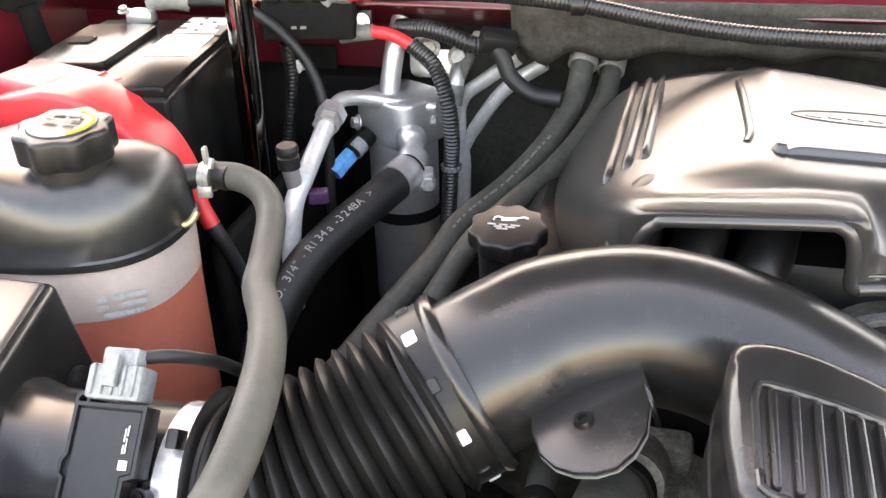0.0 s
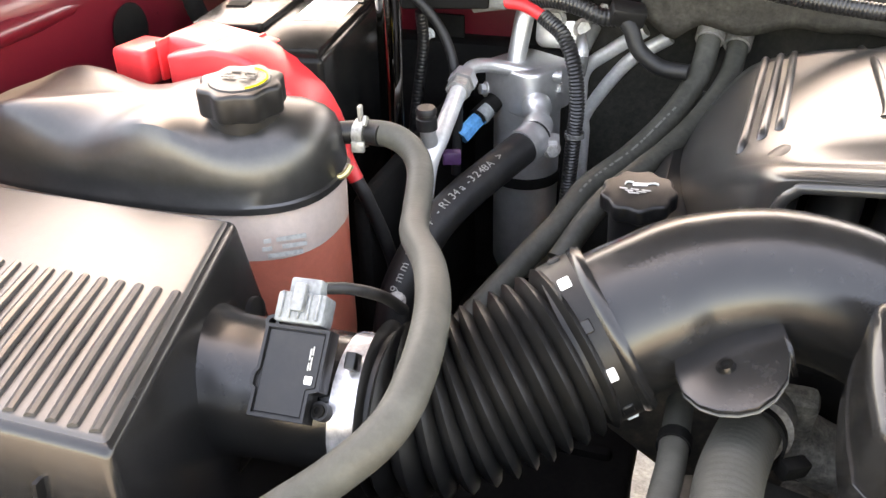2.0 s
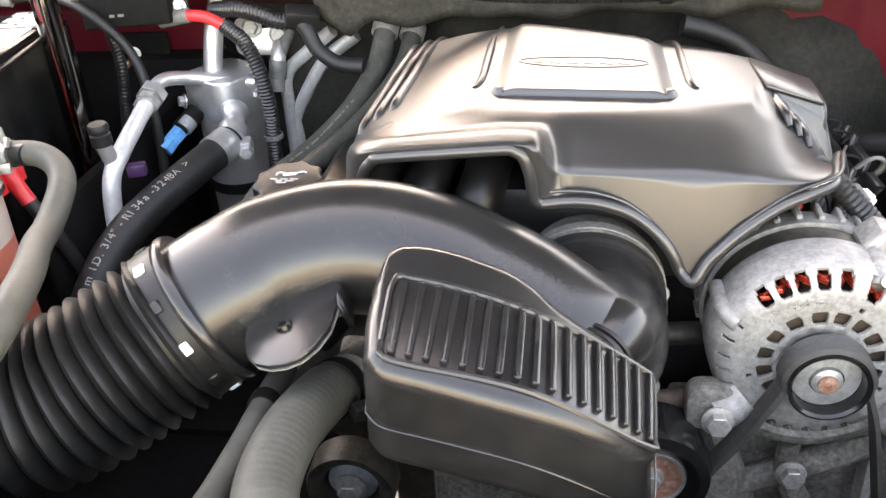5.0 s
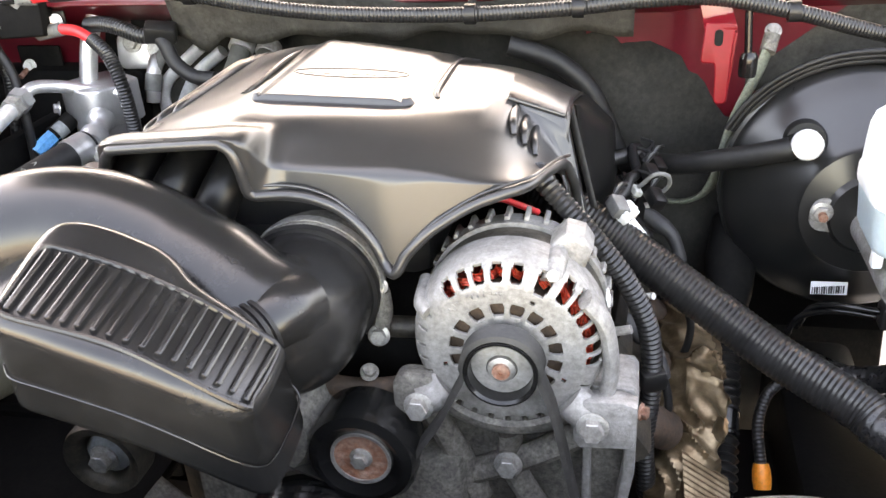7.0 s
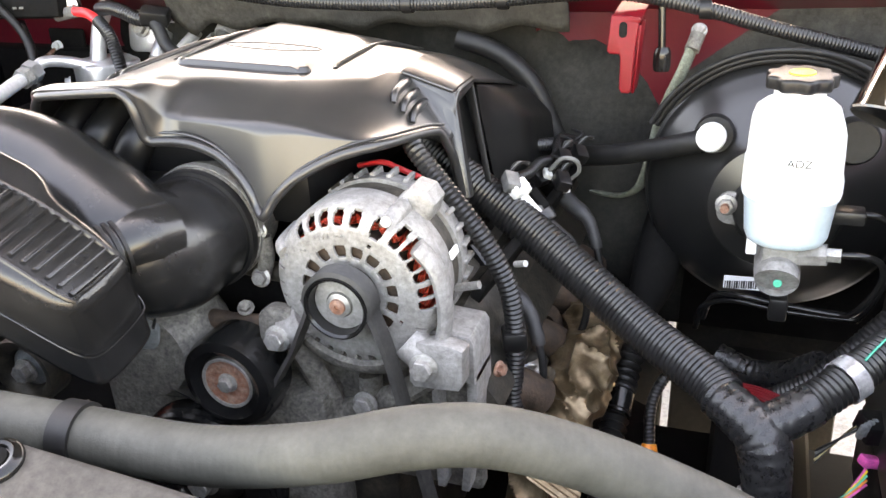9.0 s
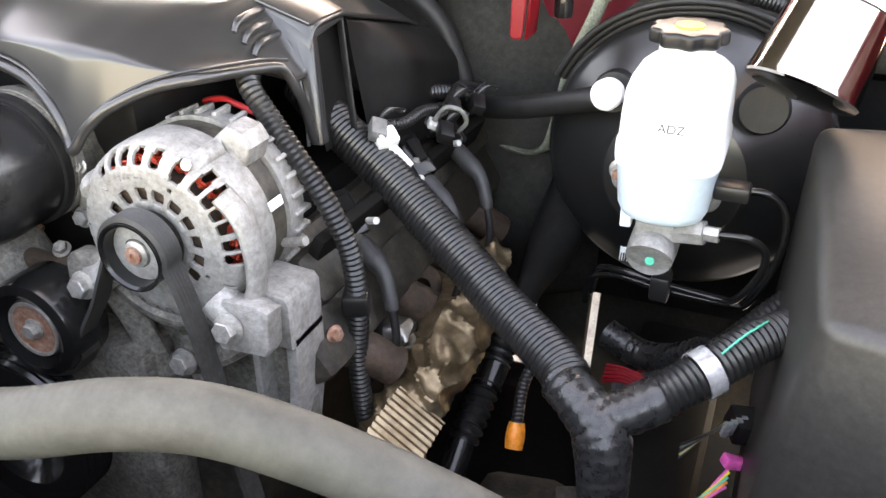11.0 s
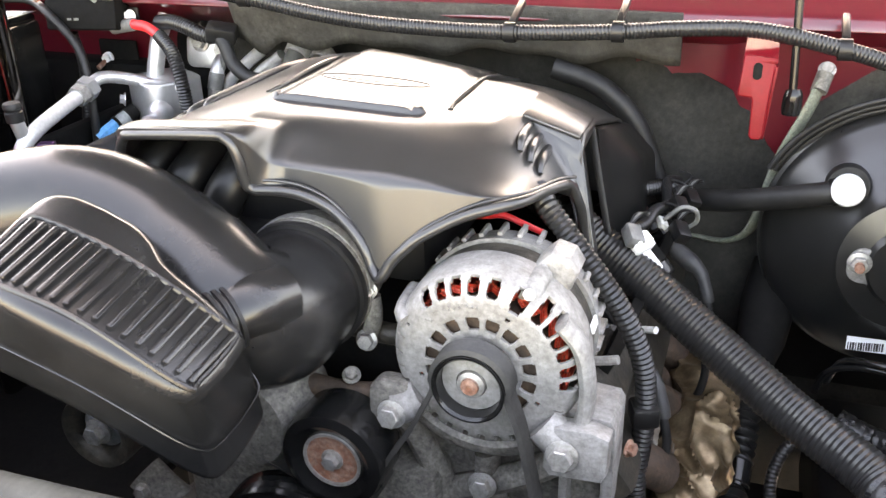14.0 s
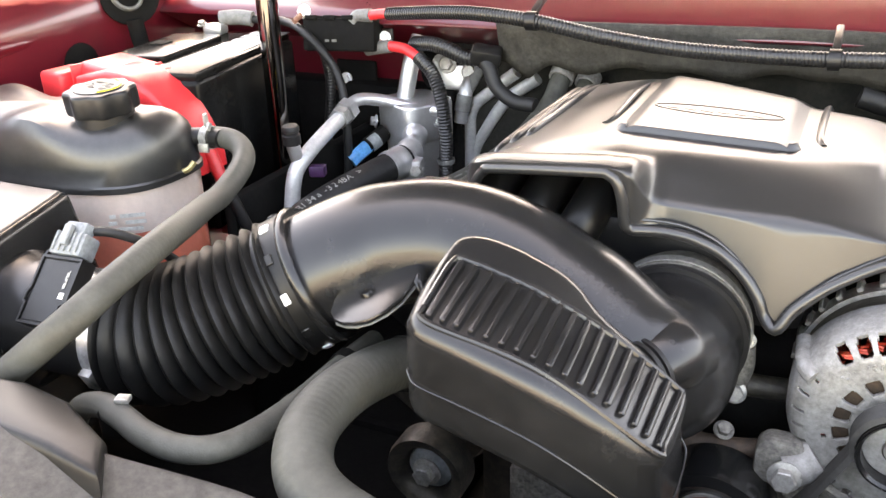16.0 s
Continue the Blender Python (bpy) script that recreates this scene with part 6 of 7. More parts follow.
part("port_cap", lathe([(0, 0.018), (0.0095, 0.0175), (0.011, 0.015), (0.011, 0.011), (0.0095, 0.010), (0.0095, 0.007), (0.011, 0.006), (0.011, -0.006), (0, -0.006)], axes((-0.675, 0.281, 0.074), (0, -0.05, 1)), 24), RUBBER, pipe)
ach = thing("ac_hose", (-0.63, 0.29, -0.02), "thick black refrigerant hose with white print", "hose")
ACP = [(-0.586, 0.402, 0.020), (-0.596, 0.372, 0.016), (-0.612, 0.332, 0.009), (-0.634, 0.280, -0.002), (-0.652, 0.237, -0.018), (-0.664, 0.194, -0.042), (-0.672, 0.165, -0.075), (-0.675, 0.14, -0.14)]
part("hose", sweep(ACP, 0.0195, 28, 0.006), RUBBER, ach)
text_along('19mm I.D. 3/4" - R134a -3248A  > ', 0.0125, ACP[::-1], 0.0195, (0.1, -0.62, 0.78), 0.075, PALE, ach)
part("ferrule", sweep(ACP[:2], 0.0215, 28, 0.003, radii=[0.8, 1, 1, 0.97, 1, 1]), ALU, ach)
hh = thing("heater_hose", (-0.47, 0.37, 0.0), "dull black heater hose with faint print", "hose", "heater hoses")
part("hose", sweep([(-0.413, 0.522, 0.112), (-0.418, 0.486, 0.082), (-0.440, 0.435, 0.048), (-0.474, 0.375, 0.022), (-0.510, 0.312, 0.007), (-0.529, 0.265, -0.013), (-0.557, 0.215, -0.037), (-0.60, 0.15, -0.08)], 0.0132, 20, 0.006), HEATER, hh)
bars_along([(-0.440, 0.435, 0.048), (-0.474, 0.375, 0.022), (-0.510, 0.312, 0.007), (-0.529, 0.265, -0.013)], 0.0132, (0.2, -0.5, 0.85), 0.0, 0.17, 0.0022, FAINT, hh)
part("collar", band_mesh((-0.4125, 0.525, 0.115), (0.1, 0.75, 0.65), 0.0135, 0.016, 0.003, 28), STEEL, hh)
hh2 = thing("heater_hose", (-0.44, 0.37, 0.0), "dull black heater hose behind its twin", "hose", "heater hoses")
part("hose", sweep([(-0.380, 0.540, 0.110), (-0.386, 0.491, 0.080), (-0.405, 0.431, 0.058), (-0.434, 0.372, 0.038), (-0.464, 0.321, 0.024), (-0.493, 0.274, 0.006), (-0.52, 0.22, -0.03)], 0.0118, 20, 0.006), HEATER, hh2)
part("collar", band_mesh((-0.381, 0.535, 0.107), (0.1, 0.75, 0.5), 0.0125, 0.018, 0.003, 28), STEEL, hh2)
for a in ([(-0.49, 0.56, 0.105), (-0.53, 0.565, 0.075), (-0.562, 0.57, 0.045), (-0.566, 0.568, 0.0), (-0.566, 0.565, -0.12)], [(-0.46, 0.562, 0.098), (-0.51, 0.565, 0.06), (-0.556, 0.572, -0.01), (-0.56, 0.57, -0.04), (-0.56, 0.565, -0.12)]):
    single("refrigerant_line", sweep(a, 0.0088, 14, 0.006), TUBE, "thin bare aluminium refrigerant line on the firewall", "pipe", "refrigerant lines")
tube = single("vacuum_elbow", sweep([(-0.515, 0.49, 0.142), (-0.50, 0.485, 0.128), (-0.488, 0.48, 0.105), (-0.462, 0.475, 0.088), (-0.43, 0.47, 0.086)], 0.0095, 14, 0.004), RUBBER, "short black bent rubber elbow at the firewall", "hose")
single("firewall_plug", rbox((0.04, 0.025, 0.022), pose(-0.505, 0.49, 0.142, 20, 10, 20), 0.004), BLACK, "black electrical plug at the firewall", "plug")
fb = thing("firewall_block", (-0.57, 0.59, 0.09), "cast pipe block bolted to the firewall", "block")
part("plate", rbox((0.11, 0.012, 0.07), pose(-0.565, 0.596, 0.105), 0.01), CASTD, fb)
for x in (-0.595, -0.545):
    part("nut", bolt_mesh((x, 0.588, 0.12), (0, -1, 0.2), 0.008), STEEL, fb)
part("cap", sweep([(-0.555, 0.58, 0.10), (-0.565, 0.56, 0.075), (-0.57, 0.55, 0.06)], 0.009, 12), SEAL, fb)

# junction module with cables
mod = thing("junction_module", (-0.715, 0.5, 0.12), "black plastic junction module with studs on the firewall", "module")
part("body", rbox((0.105, 0.045, 0.045), pose(-0.722, 0.492, 0.158, -12, 0, 12), 0.004), DARK, mod)
for k in range(4):
    part("ridge", rbox((0.016, 0.047, 0.006), pose(-0.76 + 0.026 * k, 0.485 + 0.0055 * k, 0.181, -12, 0, 12), 0.001), DARK, mod)
bars((-0.735, 0.464, 0.158), (1, 0.2, 0), (0, 0.2, 1), [[(0.0, 0.3), (0.5, 0.35)]], 0.02, 0.006, FAINT, mod)
for o in ((-0.668, 0.512, 0.152), (-0.779, 0.580, 0.072), (-0.775, 0.48, 0.19)):
    part("stud", sweep([o, Vector(o) + Vector((-0.004, -0.022, -0.010))], 0.004, 8), RUST, mod)
    part("nut", bolt_mesh(o, (0, -1, 0.2), 0.0075), PAPER, mod)
part("ear", rbox((0.03, 0.004, 0.03), pose(-0.672, 0.518, 0.15), 0.002), BLACK, mod)
single("stud_plate", rbox((0.07, 0.006, 0.10), pose(-0.765, 0.59, 0.05), 0.004), DARK, "black stud plate on the firewall", "plate")
single("sensor_lead", sweep([(-0.755, 0.49, 0.13), (-0.757, 0.50, 0.08), (-0.77, 0.50, 0.0), (-0.78, 0.49, -0.1)], 0.0075, 12, ridge=0.12, pitch=0.005), LOOM, "thin corrugated lead hanging from the module", "cable")

cl = thing("cowl_loom", (-0.2, 0.43, 0.15), "black corrugated wiring loom along the cowl", "wiring loom")
CLP = [(-0.640, 0.478, 0.192), (-0.56, 0.452, 0.201), (-0.49, 0.428, 0.206), (-0.414, 0.412, 0.203), (-0.33, 0.415, 0.188), (-0.25, 0.420, 0.178), (-0.16, 0.424, 0.174), (-0.089, 0.425, 0.174), (-0.03, 0.425, 0.176), (0.029, 0.424, 0.180), (0.10, 0.426, 0.186), (0.17, 0.432, 0.186), (0.251, 0.446, 0.168), (0.33, 0.47, 0.142), (0.42, 0.50, 0.115), (0.50, 0.52, 0.09)]
part("conduit", sweep(CLP, 0.0088, 16, ridge=0.14, pitch=0.0042), LOOM, cl)
part("red_lead", sweep([(-0.685, 0.485, 0.185), (-0.66, 0.482, 0.19), (-0.63, 0.475, 0.193)], 0.0068, 12), REDPL, cl)
part("grey_boot", sweep([(-0.70, 0.485, 0.178), (-0.692, 0.486, 0.186), (-0.67, 0.484, 0.188)], 0.009, 12), SEAL, cl)
for q in ((-0.414, 0.412, 0.203), (-0.089, 0.425, 0.174), (0.029, 0.424, 0.180), (0.251, 0.446, 0.168)):
    tie = part("tie", band_mesh(q, (1, 0.02, 0), 0.0095, 0.012, 0.0016, 24), BLACK, cl)
    part("tie_post", rbox((0.008, 0.05, 0.008), pose(q[0], q[1] + 0.03, q[2] + 0.016, 18, 0, 0), 0.002), BLACK, tie)

fl = thing("starter_loom", (-0.56, 0.46, 0.05), "corrugated black cable with a red end by the accumulator", "wiring loom")
part("conduit", sweep([(-0.60, 0.482, 0.135), (-0.572, 0.466, 0.118), (-0.556, 0.456, 0.085), (-0.550, 0.452, 0.04), (-0.552, 0.452, 0.0), (-0.555, 0.45, -0.06), (-0.56, 0.44, -0.16)], 0.0095, 16, ridge=0.14, pitch=0.0042), LOOM, fl)
part("red_lead", sweep([(-0.652, 0.494, 0.146), (-0.625, 0.490, 0.144), (-0.598, 0.481, 0.134)], 0.0072, 12), REDPL, fl)
part("grey_boot", sweep([(-0.69, 0.50, 0.138), (-0.67, 0.498, 0.142), (-0.648, 0.494, 0.146)], 0.009, 12), SEAL, fl)
part("tie", band_mesh((-0.551, 0.452, 0.005), (0, 0, 1), 0.0105, 0.006, 0.0015, 24), SEAL, fl)
single("branch_loom", sweep([(-0.625, 0.52, 0.145), (-0.59, 0.502, 0.150), (-0.56, 0.492, 0.146), (-0.535, 0.488, 0.138), (-0.515, 0.49, 0.137)], 0.0105, 16, ridge=0.14, pitch=0.0045), LOOM, "short thick corrugated loom behind the accumulator", "wiring loom")
single("small_plug", rbox((0.02, 0.014, 0.014), pose(-0.655, 0.30, 0.03, 0, 0, 20), 0.002), PURPLE, "small dark purple plug beside the service port", "plug")

# fittings where the refrigerant lines pass the firewall
fp = thing("evaporator_fitting", (-0.594, 0.585, 0.09), "dark rubber gasket with bare aluminium fittings on the firewall", "fitting")
part("gasket", prism(round_rect(0.115, 0.075, 0.03), 0.010, axes((-0.594, 0.598, 0.098), (0.1, -1, 0.2)), 0.002), DARK, fp)
part("flange", prism(round_rect(0.085, 0.05, 0.012), 0.008, axes((-0.588, 0.588, 0.092), (0.1, -1, 0.2)), 0.002), ALU, fp)
for o in ((-0.605, 0.58, 0.105), (-0.568, 0.578, 0.096)):
    part("nut", bolt_mesh(o, (0.1, -1, 0.3), 0.010), STEEL, fp)
part("stub", sweep([(-0.566, 0.585, 0.090), (-0.566, 0.565, 0.082), (-0.568, 0.552, 0.060), (-0.572, 0.548, 0.03)], 0.010, 14, 0.005), ALU, fp)
part("sleeve", sweep([(-0.567, 0.556, 0.068), (-0.570, 0.549, 0.045)], 0.0118, 14), SEAL, fp)

# hinge coil on the fender
hg = thing("fender_reel", (-1.03, 0.43, 0.15), "dark coiled spring reel on the inner fender", "hinge")
hm = axes((-1.045, 0.43, 0.215), (0.9, -0.4, 0.1))
part("coil", sweep([hm @ Vector(((0.042 - 0.0042 * a) * math.cos(a), (0.042 - 0.0042 * a) * math.sin(a), 0.004)) for a in np.linspace(0, 8.5, 50).tolist()], 0.0030, 8, 0.004, squash=1.5), SEAL, hg)
part("disc", lathe([(0, -0.004), (0.045, -0.004), (0.045, 0.0), (0, 0.0)], hm, 36), DARK, hg)
part("rivet", lathe([(0, 0.012), (0.006, 0.010), (0.007, 0.004), (0, 0.004)], hm, 20), STEEL, hg)
part("arm", sweep([(-1.035, 0.42, 0.18), (-1.03, 0.425, 0.13), (-1.015, 0.44, 0.09)], 0.012, 10, squash=0.4), DARK, hg)

# ---- driver's side ----
# red bracket, ground strap
rb = thing("red_bracket", (0.18, 0.42, 0.1), "bright red painted steel bracket with a slot", "bracket")
part("plate", prism([(-0.019, -0.024), (-0.0165, -0.0265), (-0.006, -0.027), (-0.0045, -0.030), (-0.0035, -0.064), (-0.001, -0.068), (0.007, -0.068), (0.0095, -0.064), (0.011, -0.02), (0.013, 0.0), (0.0135, 0.012), (-0.016, 0.014)], 0.004, axes((0.1745, 0.388, 0.157), (0.05, -1, 0.15)), 0.0018, 3), REDBR, rb)
# dark inlay on the plate gives the slot its depth by colour
part("slot", prism(round_rect(0.0085, 0.0165, 0.0041), 0.0008, axes((0.1720, 0.3836, 0.1565), (0.05, -1, 0.15)), 0), DARK, rb)
part("dimple", lathe([(0, 0.0022), (0.003, 0.0018), (0.006, 0)], axes((0.1785, 0.3838, 0.134), (0.05, -1, 0.15)), 16), REDBR, rb)
part("flange", rbox((0.003, 0.034, 0.074), pose(0.1865, 0.404, 0.124, 0, 4, 0), 0.001), REDBR, rb)
part("shelf", rbox((0.032, 0.19, 0.004), pose(0.1735, 0.480, 0.172, 4, 0, 0), 0.001), REDBR, rb)
gs = thing("ground_strap", (0.22, 0.5, 0.05), "grey-green braided ground strap from the firewall", "strap")
part("strap", sweep([(0.238, 0.496, 0.120), (0.228, 0.489, 0.09), (0.207, 0.488, 0.033), (0.192, 0.493, -0.041), (0.178, 0.505, -0.072), (0.15, 0.52, -0.088), (0.106, 0.540, -0.088), (0.07, 0.56, -0.075)], 0.0088, 12, 0.006, squash=0.4), STRAP, gs)
part("terminal", sweep([(0.241, 0.505, 0.128), (0.236, 0.492, 0.112)], 0.009, 12), CASTD, gs)
part("bolt", bolt_mesh((0.242, 0.508, 0.132), (0, -0.8, 0.6), 0.007), CAST, gs)
bm = sweep([(0.199, 0.447, 0.26), (0.204, 0.441, 0.19), (0.208, 0.434, 0.13), (0.209, 0.432, 0.115)], 0.0042, 12)
sweep([(0.2085, 0.4325, 0.128), (0.209, 0.432, 0.122), (0.209, 0.432, 0.108), (0.209, 0.432, 0.1025)], 0.0098, 18, 0.002, radii=[0.75, 0.95, 1, 1, 1, 0.9], bm=bm)
single("hood_cable", bm, GLOSS, "black rod with a rubber end hanging beside the red bracket", "rod")

# brake booster, master cylinder, reservoir
bo = thing("brake_booster", (0.35, 0.48, -0.18), "large glossy black brake booster drum", "brake booster")
bmx2 = axes((0.345, 0.50, -0.040), (-0.02, -1, 0.05), (1, 0, 0))
part("drum", lathe([(0, 0.125), (0.04, 0.125), (0.045, 0.118), (0.07, 0.112), (0.075, 0.104), (0.112, 0.085), (0.128, 0.066), (0.138, 0.058), (0.145, 0.05), (0.147, 0.042), (0.144, 0.036), (0.147, 0.030), (0.147, 0.018), (0.142, 0.01), (0.13, -0.02), (0.09, -0.06), (0, -0.06)], bmx2, 72), SATIN, bo)
part("rolled_rim", lathe([(0.146, 0.022), (0.1505, 0.024), (0.1505, 0.038), (0.146, 0.040)], bmx2, 72, close=True), SATIN, bo)
part("check_valve", lathe([(0, 0.034), (0.013, 0.034), (0.0155, 0.031), (0.0155, 0.018), (0.012, 0.016), (0.012, -0.01), (0, -0.01)], axes((0.272, 0.408, 0.040), (-0.05, -1, 0.15)), 28), PAPER, bo, "white round check valve")
part("valve_grommet", lathe([(0, 0.004), (0.02, 0.004), (0.022, 0.0), (0.022, -0.012), (0, -0.012)], axes((0.273, 0.408, 0.039), (-0.05, -1, 0.15)), 28), RUBBER, bo)
part("sticker", rbox((0.040, 0.0012, 0.015), axes((0.318, 0.394, -0.133), (0.0, 0.25, 1), (1, 0.1, 0.05)), 0), PAPER, bo, "white bar code sticker")
for k in range(14):
    part("code_bar", rbox((0.0012 + 0.0006 * (k % 3), 0.0016, 0.009), axes((0.300 + 0.0026 * k, 0.3915 + 0.00026 * k, -0.136 + 0.00013 * k), (0.0, 0.25, 1), (1, 0.1, 0.05)), 0), INK, bo)
part("flange", prism(round_rect(0.11, 0.038, 0.014), 0.006, axes((0.338, 0.385, -0.040), (-0.02, -1, 0.05), (1, 0, -0.1)), 0.002), CAST, bo)
part("stud", sweep([(0.293, 0.378, -0.030), (0.292, 0.358, -0.029)], 0.0048, 10), RUST, bo)
part("nut", bolt_mesh((0.293, 0.376, -0.030), (-0.02, -1, 0.05), 0.0088), STEEL, bo)
part("side_port", lathe([(0, 0.012), (0.022, 0.012), (0.025, 0.006), (0.025, -0.01), (0, -0.01)], axes((0.415, 0.41, 0.04), (0.05, -1, 0.15)), 28), RUBBER, bo)
for k in range(3):
    r = 0.150 + 0.006 * k
    single("booster_cable", sweep([bmx2 @ Vector((r * math.cos(radians(a)), r * math.sin(radians(a)), 0.050 + 0.004 * k - 0.0003 * abs(a - 95))) for a in range(35, 156, 10)], 0.0034, 10, 0.006), RUBBER, "thin black cable over the brake booster", "cable", "booster cables")
mc = thing("master_cylinder", (0.345, 0.3, -0.07), "cast aluminium brake master cylinder", "master cylinder")
part("body", sweep([(0.345, 0.385, -0.045), (0.347, 0.33, -0.046), (0.348, 0.25, -0.049), (0.348, 0.243, -0.050)], 0.0215, 28, 0.004, radii=[1, 1, 1, 1, 1, 1, 1, 0.95]), CAST, mc)
part("saddle", rbox((0.034, 0.10, 0.03), pose(0.347, 0.30, -0.026, 0, 0, 2), 0.005), CAST, mc)
part("port", sweep([(0.36, 0.262, -0.030), (0.378, 0.258, -0.026), (0.39, 0.256, -0.024)], 0.011, 6, 0.006), CAST, mc)
part("pipe_nut", sweep([(0.388, 0.256, -0.024), (0.402, 0.254, -0.023)], 0.007, 6, 0.006), STEEL, mc)
part("paint_dot", lathe([(0, 0.0008), (0.004, 0.0006), (0.0042, 0)], axes((0.349, 0.2425, -0.053), (0.02, -1, 0.05)), 16), GREEN, mc, "green paint dot")
rv = thing("brake_fluid_reservoir", (0.349, 0.29, -0.02), "translucent white brake fluid reservoir with a black cap", "reservoir")

rows = []
for z, w, d in ((-0.018, 0.060, 0.09), (-0.014, 0.070, 0.10), (-0.006, 0.076, 0.105), (0.030, 0.082, 0.112), (0.034, 0.086, 0.116)):
    rows.append([Vector((0.351 + x, 0.288 + v, z)) for x, v in round_rect(w, d, 0.026, 6)])
part("lower_bowl", loft(rows), FLUID, rv)
rows = []
for z, w, d, o in ((0.034, 0.087, 0.117, 0), (0.038, 0.0885, 0.118, 0), (0.050, 0.0885, 0.118, 0), (0.054, 0.085, 0.114, 0.0), (0.075, 0.084, 0.112, 0), (0.092, 0.082, 0.108, 0.001), (0.102, 0.076, 0.098, 0.003), (0.109, 0.060, 0.078, 0.006), (0.112, 0.046, 0.055, 0.012)):
    rows.append([Vector((0.351 + x, 0.288 + v + o, z)) for x, v in round_rect(w, d, min(w, d) * 0.34, 6)])
part("upper_bowl", loft(rows), WHITE, rv)
rcm = axes((0.350, 0.302, 0.108), (0, -0.02, 1))
part("neck", lathe([(0, 0), (0.023, 0), (0.023, 0.02), (0, 0.02)], rcm, 32), WHITE, rv)
rcap = part("cap", prism(circle(0.0305, 72, 9, 0.0022), 0.013, rcm @ Matrix.Translation((0, 0, 0.016)), 0.003, 3), BLACK, rv)
part("cap_disc", lathe([(0, 0.001), (0.0115, 0.001), (0.012, 0.0)], rcm @ Matrix.Translation((0, 0, 0.0292)), 28), YELLOW, rcap)
lettering("ADZ", 0.0105, axes((0.354, 0.2308, 0.072), (0, -1, 0.03), (1, 0, 0)), INK, rv)
part("level_sensor", rbox((0.03, 0.022, 0.014), pose(0.405, 0.28, 0.008), 0.003), BLACK, rv)
part("mount_tab", rbox((0.010, 0.012, 0.02), pose(0.322, 0.262, -0.022), 0.002), WHITE, rv)
vh = thing("vacuum_hose", (0.18, 0.42, 0.0), "black vacuum hose from the booster to the engine", "hose")
part("hose", sweep([(0.268, 0.402, 0.036), (0.250, 0.402, 0.030), (0.172, 0.440, -0.001), (0.115, 0.482, -0.022), (0.083, 0.512, -0.030), (0.060, 0.518, 0.016), (0.040, 0.520, 0.056), (0.010, 0.520, 0.086), (-0.020, 0.518, 0.103), (-0.06, 0.515, 0.115)], 0.0125, 20, 0.006), RUBBER, vh)
part("clamp", band_mesh((0.262, 0.402, 0.034), (0.9, -0.1, 0.3), 0.0128, 0.008, 0.0012, 28), DARK, vh)

# chrome beaker tilted over the booster, and the power box
cup = thing("chrome_canister", (0.44, 0.33, 0.08), "bright chrome tapered canister tilted beside the booster", "canister")
c0, c1 = Vector((0.442, 0.315, 0.088)), Vector((0.475, 0.365, 0.190))
cmx = axes(c0, c1 - c0, (1, 0, 0))
L = (c1 - c0).length
part("wall", lathe([(0.0, -0.004), (0.030, -0.002), (0.047, 0.0), (0.0485, 0.002), (0.0475, 0.006), (0.0405, L * 0.62), (0.0415, L * 0.63), (0.0405, L * 0.64), (0.037, L * 0.97), (0.035, L), (0.0, L)], cmx, 56), CHROME, cup)
for k in range(6):
    a = 2 * math.pi * k / 6
    # dark pads whose colour stands for shaded hollows
    part("top_recess", rbox((0.016, 0.009, 0.004), cmx @ Matrix.Rotation(a, 4, "Z") @ Matrix.Translation((0.02, 0, L)), 0.0015), DARK, cup)
pb = thing("power_box", (0.56, 0.2, -0.3), "dark grey plastic fuse box cover", "fuse box")
bm = bmesh.new()
pv = [Vector(p) for p in ((0.462, 0.345, 0.055), (0.70, 0.40, 0.055), (0.70, 0.02, 0.03), (0.480, 0.085, 0.012))]
lv = [Vector(p) for p in ((0.452, 0.33, -0.22), (0.70, 0.40, -0.22), (0.70, -0.03, -0.22), (0.455, 0.10, -0.22))]
a = [bm.verts.new(p) for p in pv]
b = [bm.verts.new(p) for p in lv]
bm.faces.new(a)
bm.faces.new(b[::-1])
for k in range(4):
    bm.faces.new((a[k], b[k], b[(k + 1) % 4], a[(k + 1) % 4]))
bmesh.ops.recalc_face_normals(bm, faces=bm.faces)
bmesh.ops.bevel(bm, geom=bm.edges[:], offset=0.012, segments=3, profile=0.5, affect="EDGES", clamp_overlap=True)
part("cover", bm, GREYPL, pb)
part("base", rbox((0.25, 0.30, 0.10), pose(0.58, 0.18, -0.27), 0.01), BLACK, pb)

# wiring looms on the driver's side
al = thing("alternator_loom", (0.12, 0.06, -0.05), "corrugated black loom curving past the alternator", "wiring loom")
part("conduit", sweep([(0.012, 0.165, 0.098), (0.024, 0.145, 0.092), (0.061, 0.136, 0.052), (0.092, 0.136, 0.008), (0.112, 0.138, -0.040), (0.117, 0.138, -0.096), (0.114, 0.138, -0.158), (0.119, 0.138, -0.23)], 0.0098, 18, ridge=0.14, pitch=0.0050), LOOM, al)
part("clip", rbox((0.024, 0.026, 0.020), pose(0.116, 0.138, -0.088, 0, -2, 20), 0.004), BLACK, al)
bigl = thing("main_loom", (0.2, 0.2, -0.15), "thick corrugated black main wiring loom", "wiring loom")
part("conduit", sweep([(-0.02, 0.295, 0.045), (0.029, 0.273, 0.017), (0.099, 0.253, -0.023), (0.167, 0.225, -0.061), (0.232, 0.190, -0.093), (0.294, 0.150, -0.112), (0.312, 0.133, -0.118)], 0.0212, 30, ridge=0.06, pitch=0.0050), LOOM, bigl)
